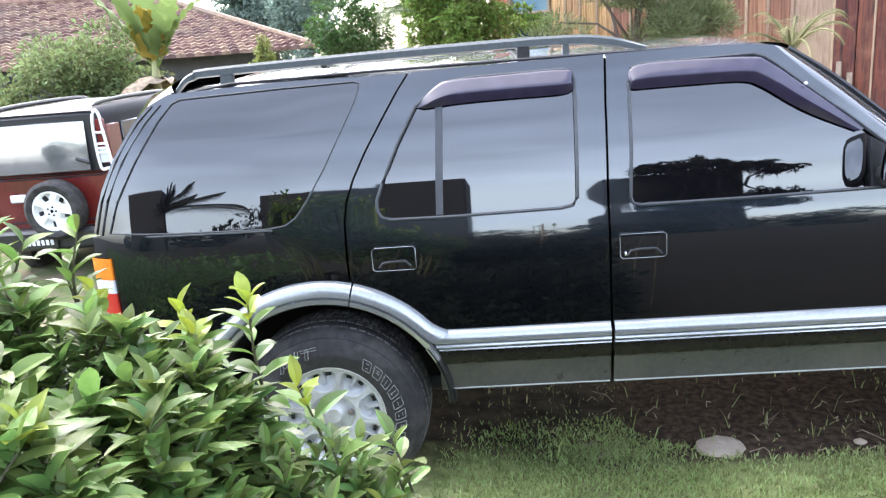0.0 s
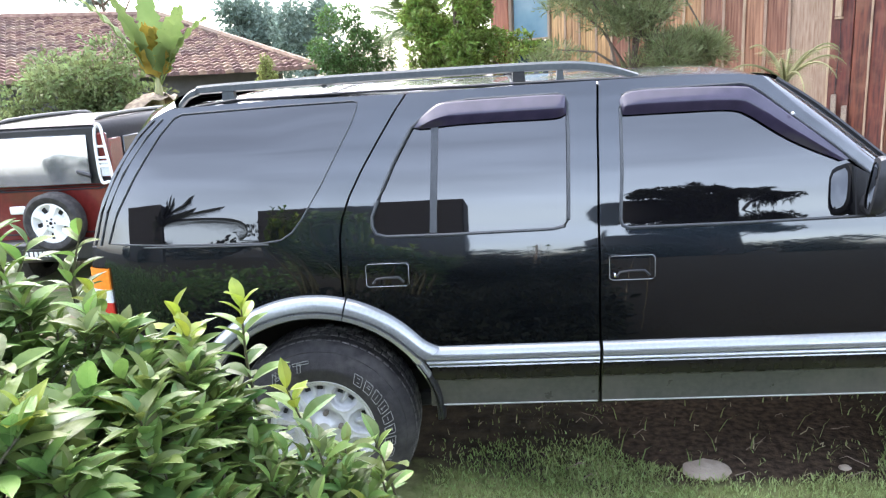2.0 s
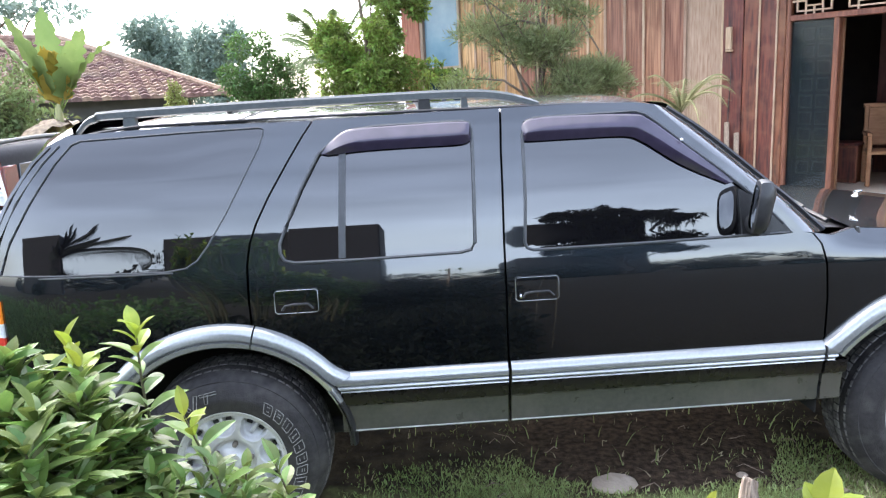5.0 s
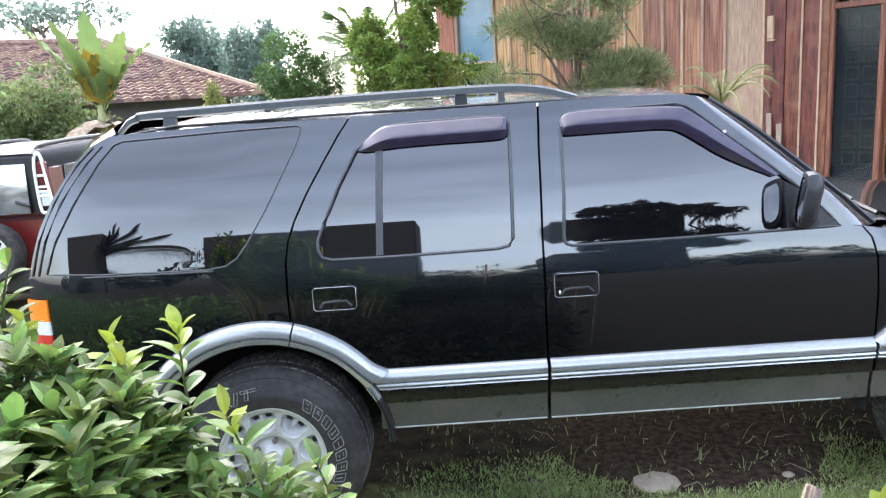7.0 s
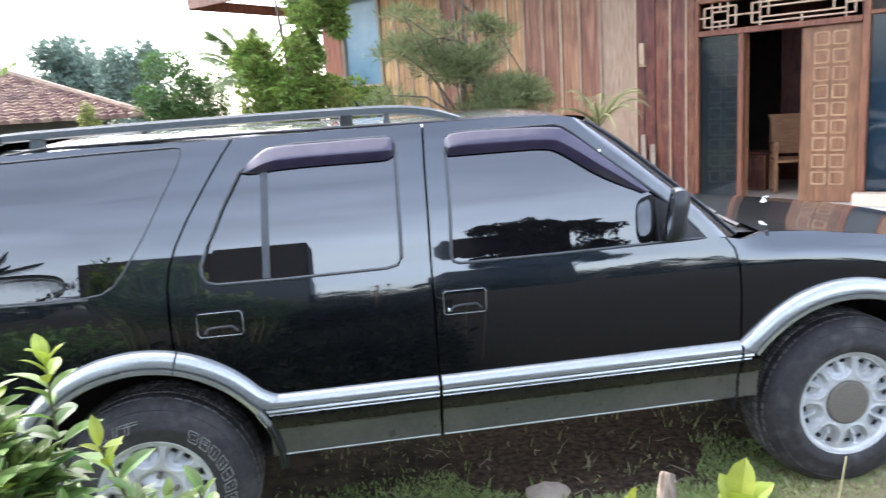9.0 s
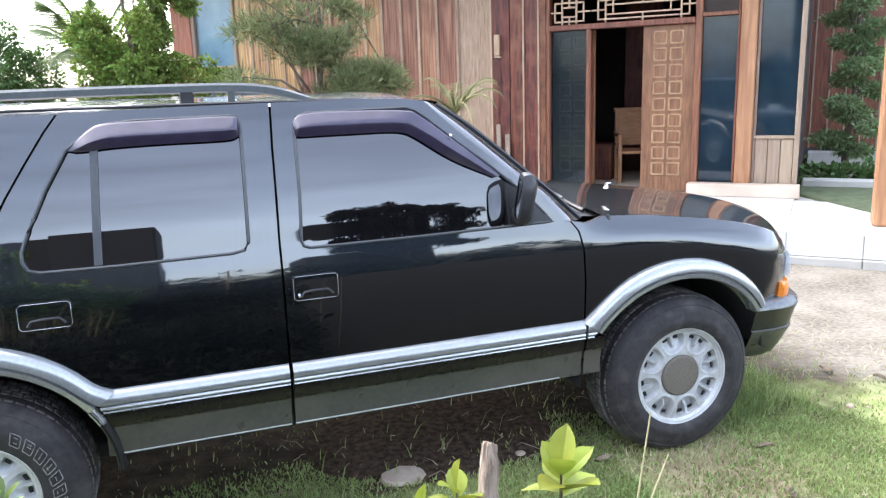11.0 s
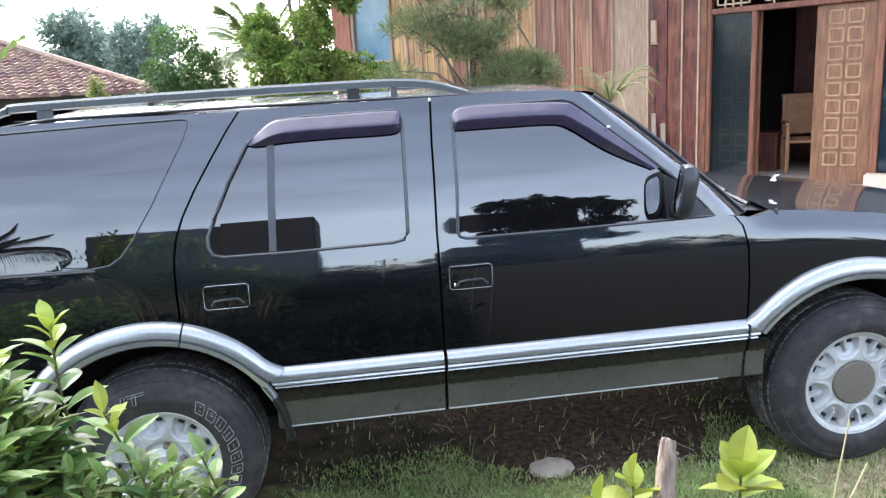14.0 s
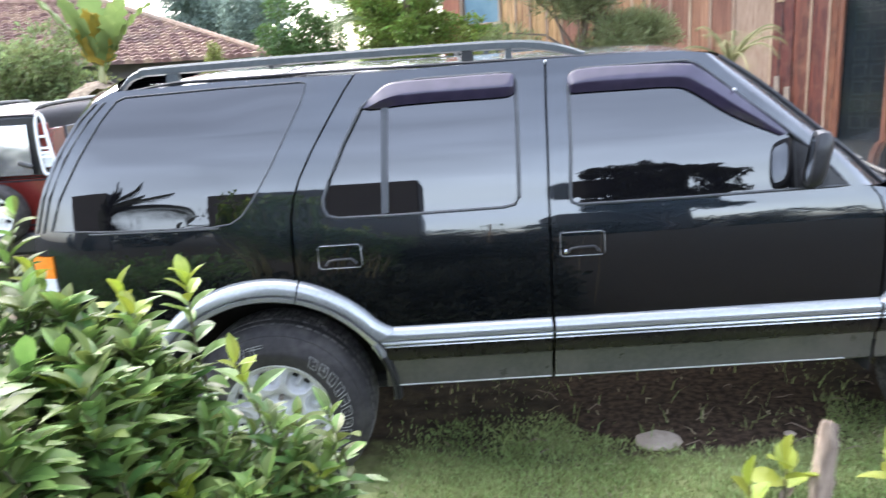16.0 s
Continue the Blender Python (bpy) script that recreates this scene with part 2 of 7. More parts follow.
M = {
    "paint": surf("black_paint", (0.0100, 0.0135, 0.0175), (0.0135, 0.0175, 0.0220), 40, 0.40, metal=1.0, coat=1.0, dirt=(0.0155, 0.0180, 0.0200), dscale=3, rvar=0.2),
    "shell": surf("dark_inside", (0.012, 0.012, 0.012), (0.018, 0.018, 0.018), 20, 0.9),
    "glass": surf("tinted_glass", (0.0032, 0.0032, 0.0042), (0.0042, 0.0042, 0.0052), 5, 0.015, ior=2.0, rvar=0.2),
    "wglass": surf("windscreen_glass", (0.006, 0.007, 0.008), (0.008, 0.009, 0.010), 5, 0.02, ior=1.6),
    "seal": surf("rubber_seal", (0.012, 0.012, 0.013), (0.02, 0.02, 0.022), 60, 0.5),
    "frame": surf("grey_window_moulding", (0.035, 0.038, 0.042), (0.052, 0.056, 0.06), 60, 0.35),
    "trim": surf("silver_cladding", (0.34, 0.35, 0.35), (0.41, 0.42, 0.42), 90, 0.24, 0.0, 300, metal=0.65, coat=0.35, rvar=0.15),
    "pewter": surf("pewter_cladding", (0.052, 0.053, 0.043), (0.074, 0.073, 0.059), 60, 0.32, 0.03, 200, metal=0.15, dirt=(0.10, 0.092, 0.075), dscale=3, rvar=0.4),
    # pale colour stands in for light caught on the sill's edge
    "bright_strip": surf("sky_bright_strip", (0.27, 0.27, 0.24), (0.43, 0.43, 0.39), 14, 0.42),
    "chrome": surf("chrome", (0.75, 0.75, 0.76), (0.85, 0.85, 0.86), 40, 0.12, metal=1.0),
    "visor": surf("smoked_acrylic", (0.030, 0.024, 0.044), (0.042, 0.034, 0.060), 20, 0.10, ior=1.58, rvar=0.3),
    "darkband": surf("dark_gloss_band", (0.0055, 0.0050, 0.0050), (0.0080, 0.0070, 0.0070), 60, 0.28, rvar=0.3),
    "plastic": surf("black_plastic", (0.012, 0.012, 0.013), (0.022, 0.022, 0.024), 80, 0.38, 0.08, 400),
    # the bumper top's sky highlight is put into this lighter grey
    "bumpertop": surf("highlight_grey_bumper", (0.13, 0.135, 0.14), (0.18, 0.185, 0.19), 60, 0.26, 0.02, 200, metal=0.4),
    "rack": surf("grey_rack", (0.055, 0.064, 0.066), (0.080, 0.090, 0.092), 60, 0.45, 0.03, 300),
    "tyre": surf("tyre_rubber", (0.0140, 0.0125, 0.0128), (0.027, 0.024, 0.0242), 50, 0.72, 0.3, 180, dirt=(0.062, 0.056, 0.053), dscale=13),
    "tread": surf("scuffed_tread", (0.022, 0.020, 0.020), (0.12, 0.114, 0.108), 38, 0.85, 0.3, 160, dirt=(0.22, 0.205, 0.19), dscale=18),
    "tyrewhite": surf("raised_white_letter", (0.27, 0.27, 0.255), (0.09, 0.09, 0.085), 70, 0.7),
    "rim": surf("silver_alloy", (0.44, 0.445, 0.44), (0.53, 0.535, 0.53), 60, 0.36, 0.04, 220, metal=0.25, dirt=(0.34, 0.325, 0.30), dscale=9),
    "hub": surf("dusty_grey_cap", (0.11, 0.093, 0.072), (0.15, 0.13, 0.102), 120, 0.7, 0.3, 300),
    "amber": surf("amber_lens", (0.75, 0.20, 0.02), (0.85, 0.27, 0.03), 60, 0.12, coat=0.5),
    "redlens": surf("red_lens", (0.45, 0.03, 0.02), (0.55, 0.05, 0.03), 60, 0.12, coat=0.5),
    "lens": surf("clear_lens", (0.55, 0.57, 0.58), (0.75, 0.77, 0.78), 90, 0.08, coat=0.6),
    "mirror": surf("mirror_glass", (0.58, 0.60, 0.63), (0.63, 0.65, 0.68), 5, 0.01, metal=1.0),
    "redpaint": surf("dark_red_paint", (0.125, 0.016, 0.013), (0.160, 0.022, 0.018), 20, 0.22, coat=0.5, dirt=(0.085, 0.016, 0.013), dscale=3),
    "beige": surf("champagne_paint", (0.024, 0.024, 0.029), (0.034, 0.033, 0.039), 30, 0.5, ior=1.2),
    "whitetrim": surf("white_plastic", (0.75, 0.75, 0.74), (0.82, 0.82, 0.81), 40, 0.25),
    "plateblack": surf("plate_black", (0.015, 0.015, 0.015), (0.03, 0.03, 0.03), 60, 0.5),
    # pale metallic base strengthens the sky's reflection in this glass
    "skyglass": surf("metal_mirror_glass", (0.55, 0.57, 0.58), (0.62, 0.63, 0.64), 8, 0.06, metal=0.85),
    # house
    "plank_tan": surf("weathered_tan_plank", (0.175, 0.070, 0.026), (0.58, 0.325, 0.160), 4, 0.5, 0.5, 26, stretch=(9, 9, 0.40), vary=0.38, dirt=(0.19, 0.080, 0.032), dscale=1.8),
    "plank_red": surf("red_brown_plank", (0.040, 0.010, 0.006), (0.215, 0.062, 0.030), 5, 0.5, 0.4, 34, stretch=(6, 6, 0.55), vary=0.26, dirt=(0.215, 0.088, 0.046), dscale=4.5),
    "batten": surf("pale_batten", (0.28, 0.175, 0.105), (0.46, 0.33, 0.23), 8, 0.6, 0.2, 40, stretch=(6, 6, 0.6), vary=0.2),
    "wood": surf("door_frame_wood", (0.105, 0.034, 0.017), (0.235, 0.090, 0.046), 6, 0.5, 0.2, 40, stretch=(6, 6, 0.6), vary=0.12),
    "post": surf("orange_wood_post", (0.22, 0.096, 0.042), (0.43, 0.225, 0.110), 4, 0.5, 0.25, 40, stretch=(6, 6, 0.4), dirt=(0.28, 0.13, 0.065), dscale=2),
    "greyplank": surf("grey_brown_plank", (0.24, 0.17, 0.12), (0.34, 0.25, 0.18), 6, 0.65, 0.25, 40, stretch=(6, 6, 0.5), vary=0.2),
    "doorwood": surf("carved_door_wood", (0.12, 0.048, 0.021), (0.25, 0.118, 0.054), 7, 0.42, 0.2, 60, stretch=(5, 5, 0.6)),
    "doortile": surf("pale_carved_panel", (0.27, 0.15, 0.075), (0.40, 0.245, 0.14), 12, 0.5, 0.2, 80, vary=0.1),
    "houseglass": surf("house_window_glass", (0.010, 0.021, 0.032), (0.016, 0.032, 0.046), 4, 0.04, ior=1.48),
    "paleglass": surf("pale_window_glass", (0.13, 0.225, 0.30), (0.20, 0.31, 0.38), 3, 0.08, ior=1.45),
    # the room's dimness is put into this wall colour
    "inside": surf("darkened_room_wall", (0.035, 0.025, 0.02), (0.05, 0.036, 0.03), 6, 0.8),
    "doorfield": surf("door_panel_field", (0.20, 0.098, 0.050), (0.31, 0.165, 0.09), 9, 0.45, 0.2, 70),
    "chairwood": surf("chair_wood", (0.34, 0.16, 0.075), (0.46, 0.235, 0.12), 8, 0.45, 0.1, 60, stretch=(1, 1, 4)),
    "lattice": surf("lattice_wood", (0.40, 0.27, 0.18), (0.50, 0.36, 0.25), 8, 0.5),
    "tileroof": surf("clay_roof_tile", (0.125, 0.070, 0.052), (0.265, 0.165, 0.130), 9, 0.85, 0.3, 60, vary=0.42, island=True, dirt=(0.12, 0.092, 0.078), dscale=0.8),
    "plaster": surf("grey_plaster", (0.45, 0.43, 0.39), (0.55, 0.53, 0.48), 3, 0.85, 0.2, 60, dirt=(0.34, 0.32, 0.28), dscale=1),
    # flat dark tone with the walls' shade put into it
    "darkwall": surf("shade_toned_boards", (0.06, 0.06, 0.065), (0.09, 0.09, 0.095), 4, 0.8),
    # near-black pair: silhouette and hedge shade are put into the colour
    "shadeblack": surf("shade_painted_black", (0.004, 0.004, 0.005), (0.006, 0.006, 0.007), 4, 0.8),
    "darkleaf": leafmat("shade_painted_foliage", (0.005, 0.007, 0.004), (0.008, 0.011, 0.006), 3, 0.9, 0.2, island=True, trans=0.05),
    "tiles": surf("white_terrace_tile", (0.50, 0.49, 0.465), (0.60, 0.59, 0.56), 4, 0.4, 0.03, 60, dirt=(0.54, 0.52, 0.48), dscale=0.8, vary=0.05),
    "beigestep": surf("beige_step", (0.55, 0.44, 0.34), (0.64, 0.53, 0.42), 4, 0.5, 0.05, 60, dirt=(0.46, 0.36, 0.28), dscale=1.5),
    "lawn": surf("short_lawn", (0.050, 0.070, 0.030), (0.120, 0.145, 0.070), 9, 0.9, 0.8, 90, dirt=(0.085, 0.085, 0.040), dscale=2),
    "concrete": surf("pale_concrete", (0.36, 0.345, 0.31), (0.44, 0.425, 0.39), 5, 0.85, 0.3, 50, dirt=(0.36, 0.34, 0.30), dscale=1),
    "pierwood": surf("orange_red_board", (0.20, 0.055, 0.026), (0.36, 0.125, 0.062), 5, 0.6, 0.25, 40, stretch=(6, 6, 0.5)),
    # plants and ground
    "leaf": leafmat("shrub_leaf", (0.088, 0.146, 0.034), (0.156, 0.219, 0.057), 25, 0.42, 0.42),
    "leafdark": leafmat("old_shrub_leaf", (0.056, 0.106, 0.028), (0.106, 0.166, 0.046), 25, 0.38, 0.42),
    "leafyoung": leafmat("young_yellow_leaf", (0.135, 0.170, 0.020), (0.215, 0.25, 0.032), 25, 0.45, 0.25, trans=0.28),
    "stem": surf("green_brown_stem", (0.045, 0.045, 0.018), (0.075, 0.065, 0.030), 40, 0.7, 0.3, 150),
    "drystick": surf("dry_stick", (0.13, 0.092, 0.066), (0.44, 0.345, 0.26), 90, 0.85, 0.6, 200, stretch=(3, 3, 0.35)),
    "foliage": leafmat("tree_foliage", (0.060, 0.115, 0.034), (0.10, 0.165, 0.05), 3, 0.55, 0.4, island=True),
    "bright": leafmat("bright_tree_foliage", (0.105, 0.165, 0.030), (0.215, 0.275, 0.060), 3, 0.45, 0.5, island=True, trans=0.3),
    "sapling": leafmat("sapling_foliage", (0.17, 0.20, 0.055), (0.29, 0.31, 0.11), 3, 0.5, 0.4, island=True, trans=0.35),
    # distance haze is mixed into this leaf colour
    "hazeleaf": leafmat("haze_painted_foliage", (0.145, 0.20, 0.165), (0.21, 0.27, 0.225), 1, 0.8, 0.3, island=True, trans=0.4),
    "bush": leafmat("pale_bush_foliage", (0.115, 0.150, 0.060), (0.20, 0.24, 0.10), 3, 0.6, 0.5, island=True, trans=0.4),
    "bananastem": surf("banana_stem", (0.24, 0.25, 0.10), (0.36, 0.36, 0.17), 9, 0.55, 0.2, 60, stretch=(4, 4, 0.4), dirt=(0.18, 0.13, 0.07), dscale=3),
    "gardenleaf": leafmat("garden_conifer_foliage", (0.15, 0.225, 0.095), (0.27, 0.34, 0.17), 2, 0.6, 0.35, island=True, trans=0.3),
    "needle": leafmat("pine_needles", (0.16, 0.195, 0.085), (0.31, 0.335, 0.165), 3, 0.7, 0.4, island=True, trans=0.45),
    "palm": leafmat("palm_leaf", (0.075, 0.120, 0.045), (0.13, 0.180, 0.070), 3, 0.75, 0.3, island=True),
    "drypalm": leafmat("dry_palm_leaf", (0.12, 0.14, 0.05), (0.27, 0.24, 0.11), 3, 0.6, 0.3, island=True),
    "banana": leafmat("banana_leaf", (0.11, 0.165, 0.05), (0.18, 0.235, 0.080), 2, 0.75, 0.15, trans=0.35),
    "bananayellow": leafmat("yellow_banana_leaf", (0.22, 0.19, 0.035), (0.40, 0.29, 0.045), 4, 0.45, 0.1, trans=0.3),
    "driedleaf": surf("dried_banana_leaf", (0.075, 0.055, 0.038), (0.26, 0.20, 0.135), 14, 0.8, 0.4, 40),
    "bark": surf("bark", (0.10, 0.075, 0.055), (0.17, 0.13, 0.10), 12, 0.9, 0.6, 40, stretch=(1, 1, 0.3)),
    "grass": leafmat("grass_blade", (0.195, 0.258, 0.085), (0.38, 0.425, 0.175), 2, 0.8, 0.45, island=True),
    "drygrass": leafmat("dry_grass_blade", (0.34, 0.29, 0.16), (0.48, 0.42, 0.27), 2, 0.7, 0.3, island=True),
    "stone": surf("pale_flat_stone", (0.42, 0.33, 0.25), (0.60, 0.50, 0.40), 18, 0.85, 0.6, 60, dirt=(0.30, 0.21, 0.16), dscale=9),
}
# dark metallic base under a hard clear coat
M["paint"].node_tree.nodes["Principled BSDF"].inputs["Coat IOR"].default_value = 1.95


def groundmat():
    """Soil, thin lawn and pale sand blended by place, with grain at two scales."""
    m = bpy.data.materials.new("ground")
    m.use_nodes = True
    N, L = m.node_tree.nodes, m.node_tree.links
    p = N["Principled BSDF"]
    p.inputs["Roughness"].default_value = 0.95
    p.inputs["Specular IOR Level"].default_value = 0.12
    tc = N.new("ShaderNodeTexCoord")

    def tex(s, d=8.0):
        t = N.new("ShaderNodeTexNoise")
        t.inputs["Scale"].default_value, t.inputs["Detail"].default_value = s, d
        L.new(tc.outputs["Object"], t.inputs["Vector"])
        return t.outputs[0]

    def rng(src, lo, hi, a=0.0, b=1.0):
        r = N.new("ShaderNodeMapRange")
        for k, v in zip(("From Min", "From Max", "To Min", "To Max"), (lo, hi, a, b)):
            r.inputs[k].default_value = v
        L.new(src, r.inputs["Value"])
        return r.outputs[0]

    def math_(op, a, b):
        x = N.new("ShaderNodeMath")
        x.operation = op
        for k, v in enumerate((a, b)):
            if hasattr(v, "is_linked"):
                L.new(v, x.inputs[k])
            else:
                x.inputs[k].default_value = v
        return x.outputs[0]

    def mix(f, a, b):
        x = N.new("ShaderNodeMix")
        x.data_type = "RGBA"
        L.new(f, x.inputs[0])
        for k, v in ((6, a), (7, b)):
            if hasattr(v, "is_linked"):
                L.new(v, x.inputs[k])
            else:
                x.inputs[k].default_value = (*v, 1)
        return x.outputs[2]

    sep = N.new("ShaderNodeSeparateXYZ")
    L.new(tc.outputs["Object"], sep.inputs[0])
    # soil tone lowered in the colour to carry the car's shade
    soil = mix(rng(tex(9), 0.35, 0.65), (0.036, 0.029, 0.020), (0.085, 0.065, 0.044))
    turf = mix(rng(tex(14), 0.3, 0.7), (0.185, 0.225, 0.076), (0.35, 0.37, 0.160))
    sand = mix(rng(math_("ADD", math_("MULTIPLY", tex(3), 0.5), math_("MULTIPLY", tex(34), 0.5)), 0.38, 0.62), (0.120, 0.106, 0.082), (0.235, 0.215, 0.178))
    # more of this shade-darkened soil from the sill inwards
    gmask = rng(math_("ADD", math_("ADD", tex(1.6), math_("MULTIPLY", tex(9), 0.35)), math_("MULTIPLY", math_("MAXIMUM", math_("SUBTRACT", sep.outputs[1], 0.22), -0.35), 0.55)), 0.56, 0.76)
    col = mix(gmask, turf, soil)
    # pale sand beyond the nose of the car and on the yard behind the shrubs
    far = math_("ADD", math_("ADD", math_("MULTIPLY", sep.outputs[0], 1.0), math_("MULTIPLY", sep.outputs[1], 0.35)), math_("MULTIPLY", tex(1.2), 1.1))
    col = mix(rng(far, 4.45, 5.0), col, sand)
    left = math_("ADD", math_("SUBTRACT", math_("MULTIPLY", tex(1.1), 1.3), sep.outputs[0]), math_("MULTIPLY", math_("MINIMUM", math_("ADD", sep.outputs[1], 0.8), 0.0), 3.0))
    yard = mix(rng(math_("ADD", tex(2.2), math_("MULTIPLY", tex(15), 0.3)), 0.55, 0.72), mix(tex(25), (0.105, 0.088, 0.058), (0.165, 0.138, 0.095)), mix(tex(30), (0.055, 0.085, 0.028), (0.10, 0.13, 0.05)))
    col = mix(rng(left, 1.3, 1.9), col, yard)
    # straw-pale strip beside the front wheel, bare brown earth under the doors, near-black colour below the hedges
    straw = mix(rng(tex(22), 0.35, 0.65), (0.22, 0.175, 0.105), (0.34, 0.28, 0.18))
    strip = math_("MULTIPLY", rng(math_("ADD", sep.outputs[0], math_("MULTIPLY", tex(4), 0.5)), 2.5, 2.8), rng(math_("ADD", sep.outputs[1], math_("MULTIPLY", tex(3), 0.3)), 0.42, 0.20))
    strip = math_("MULTIPLY", strip, rng(math_("ADD", sep.outputs[0], math_("MULTIPLY", tex(4), 0.4)), 3.35, 3.05))
    col = mix(strip, col, straw)
    # brown earth, darkened in colour for the shade under the car
    earth = mix(rng(tex(30), 0.35, 0.65), (0.040, 0.028, 0.019), (0.115, 0.078, 0.053))
    ax = rng(math_("ABSOLUTE", math_("SUBTRACT", sep.outputs[0], 1.72), 0.0), 0.72, 0.42)
    ay = rng(math_("ABSOLUTE", math_("SUBTRACT", sep.outputs[1], 0.62), 0.0), 0.52, 0.30)
    bare = rng(math_("ADD", math_("MULTIPLY", ax, ay), math_("MULTIPLY", tex(6), 0.9)), 0.62, 1.0)
    col = mix(bare, col, earth)
    # unseen ground painted near black to keep the doors' reflection dark
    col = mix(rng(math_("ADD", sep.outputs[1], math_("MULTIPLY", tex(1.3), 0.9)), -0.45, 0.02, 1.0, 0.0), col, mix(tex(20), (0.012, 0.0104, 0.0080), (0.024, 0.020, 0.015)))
    L.new(col, p.inputs["Base Color"])
    b = N.new("ShaderNodeBump")
    b.inputs["Strength"].default_value, b.inputs["Distance"].default_value = 0.7, 0.03
    L.new(tex(28), b.inputs["Height"])
    L.new(b.outputs[0], p.inputs["Normal"])
    return m


M["ground"] = groundmat()


def clear_glass(name, tint):
    """Window glass that shows what stands behind it."""
    m = surf(name, (0.012, 0.018, 0.022), (0.016, 0.024, 0.028), 4, 0.03, ior=1.5)
    N, L = m.node_tree.nodes, m.node_tree.links
    t, mx = N.new("ShaderNodeBsdfTransparent"), N.new("ShaderNodeMixShader")
    t.inputs["Color"].default_value = (*tint, 1)
    mx.inputs[0].default_value = 0.55
    L.new(N["Principled BSDF"].outputs[0], mx.inputs[1])
    L.new(t.outputs[0], mx.inputs[2])
    L.new(mx.outputs[0], N["Material Output"].inputs["Surface"])
    return m


M["clearglass"] = clear_glass("clear_window_glass", (0.75, 0.88, 0.95))

# ---- building helpers ----
WORLD = {}


def thing(name, loc, label, category, group="", kind=""):
    """An Empty at the base of a thing."""
    ob = new(name)
    ob.empty_display_size = 0.1
    ob.matrix_basis = Matrix.Translation(loc)
    WORLD[ob] = Matrix.Translation(loc)
    return tagged(ob, label, category, group, kind)


def part(name, bm, material, parent=None, label="", smooth=True, kind="", normals=True):
    """Links a bmesh, in world coordinates, as one mesh object under a thing or a part."""
    if normals:
        bmesh.ops.recalc_face_normals(bm, faces=bm.faces)
    me = bpy.data.meshes.new(name)
    bm.to_mesh(me)
    bm.free()
    if smooth:
        for f in me.polygons:
            f.use_smooth = True
        me.set_sharp_from_angle(angle=radians(38))
    me.materials.append(M[material] if isinstance(material, str) else material)
    ob = new(name, me)
    if parent is not None:
        ob.parent = parent
        ob.matrix_parent_inverse = WORLD.get(parent, Matrix()).inverted()
    if label:
        tagged(ob, label)
    if kind:
        tagged(ob, kind=kind)
    return ob


def child(name, me, m, parent):
    """A piece with shared mesh data at the world pose m."""
    ob = new(name, me)
    ob.parent = parent
    ob.matrix_parent_inverse = WORLD.get(parent, Matrix()).inverted()
    ob.matrix_basis = m
    return ob


def mesh_of(name, bm, material, smooth=True):
    me = bpy.data.meshes.new(name)
    bm.to_mesh(me)
    bm.free()
    if smooth:
        for f in me.polygons:
            f.use_smooth = True
    me.materials.append(M[material] if isinstance(material, str) else material)
    return me


def grid(bm, rows, closed=False):
    """A sheet through rows of points."""
    vs = [[bm.verts.new(p) for p in r] for r in rows]
    for a, b in zip(vs, vs[1:]):
        n = len(a)
        for i in range(n if closed else n - 1):
            j = (i + 1) % n
            bm.faces.new((a[i], a[j], b[j], b[i]))
    return vs


def tube(bm, pts, radius, n=8, caps=True):
    """A round bar along points; radius a number or one per point."""
    pts = [Vector(p) for p in pts]
    rows = []
    for i, p in enumerate(pts):
        t = (pts[min(i + 1, len(pts) - 1)] - pts[max(i - 1, 0)]).normalized()
        a = t.cross(Vector((0.13, 0.21, 1)) if abs(t.z) < 0.9 else Vector((1, 0.1, 0))).normalized()
        b = t.cross(a)
        r = radius[i] if hasattr(radius, "__len__") else radius
        rows.append([p + r * (math.cos(k * 2 * math.pi / n) * a + math.sin(k * 2 * math.pi / n) * b) for k in range(n)])
    vs = grid(bm, rows, True)
    if caps:
        bm.faces.new(vs[0][::-1])
        bm.faces.new(vs[-1])
    return vs


def bevel_box(bm, lo, hi, bev=0.005, m=None):
    """A box with chamfered edges."""
    t = bmesh.new()
    bmesh.ops.create_cube(t, size=1)
    size = [max(1e-4, b - a) for a, b in zip(lo, hi)]
    bmesh.ops.scale(t, vec=size, verts=t.verts)
    bmesh.ops.translate(t, vec=[(a + b) / 2 for a, b in zip(lo, hi)], verts=t.verts)
    if bev:
        bmesh.ops.bevel(t, geom=t.edges[:], offset=min(bev, min(size) * 0.45), segments=1, affect="EDGES")
    join(bm, t, m)


def join(bm, t, m=None):
    """Adds the bmesh t into bm, moved by m."""
    idx = {v: bm.verts.new(m @ v.co if m else v.co) for v in t.verts}
    for f in t.faces:
        bm.faces.new([idx[v] for v in f.verts])
    t.free()


def smooth_line(pts, n=6, closed=False):
    """A Catmull-Rom line through points."""
    pts = [Vector(p) for p in pts]
    k = len(pts)
    out = []
    for i in range(k if closed else k - 1):
        p0, p1, p2, p3 = (pts[(i + d) % k] if closed else pts[min(max(i + d, 0), k - 1)] for d in (-1, 0, 1, 2))
        for s in range(n):
            t = s / n
            out.append(0.5 * (2 * p1 + (p2 - p0) * t + (2 * p0 - 5 * p1 + 4 * p2 - p3) * t * t + (3 * p1 - p0 - 3 * p2 + p3) * t ** 3))
    if not closed:
        out.append(pts[-1])
    return out


# ---- the black estate car ----
WIDTH = 1.72
PZ = (0.28, 0.42, 0.50, 0.60, 0.70, 0.82, 0.93, 0.975, 1.00, 1.03, 1.06, 1.09, 1.20, 1.30, 1.40, 1.47, 1.52, 1.555, 1.585, 1.62)
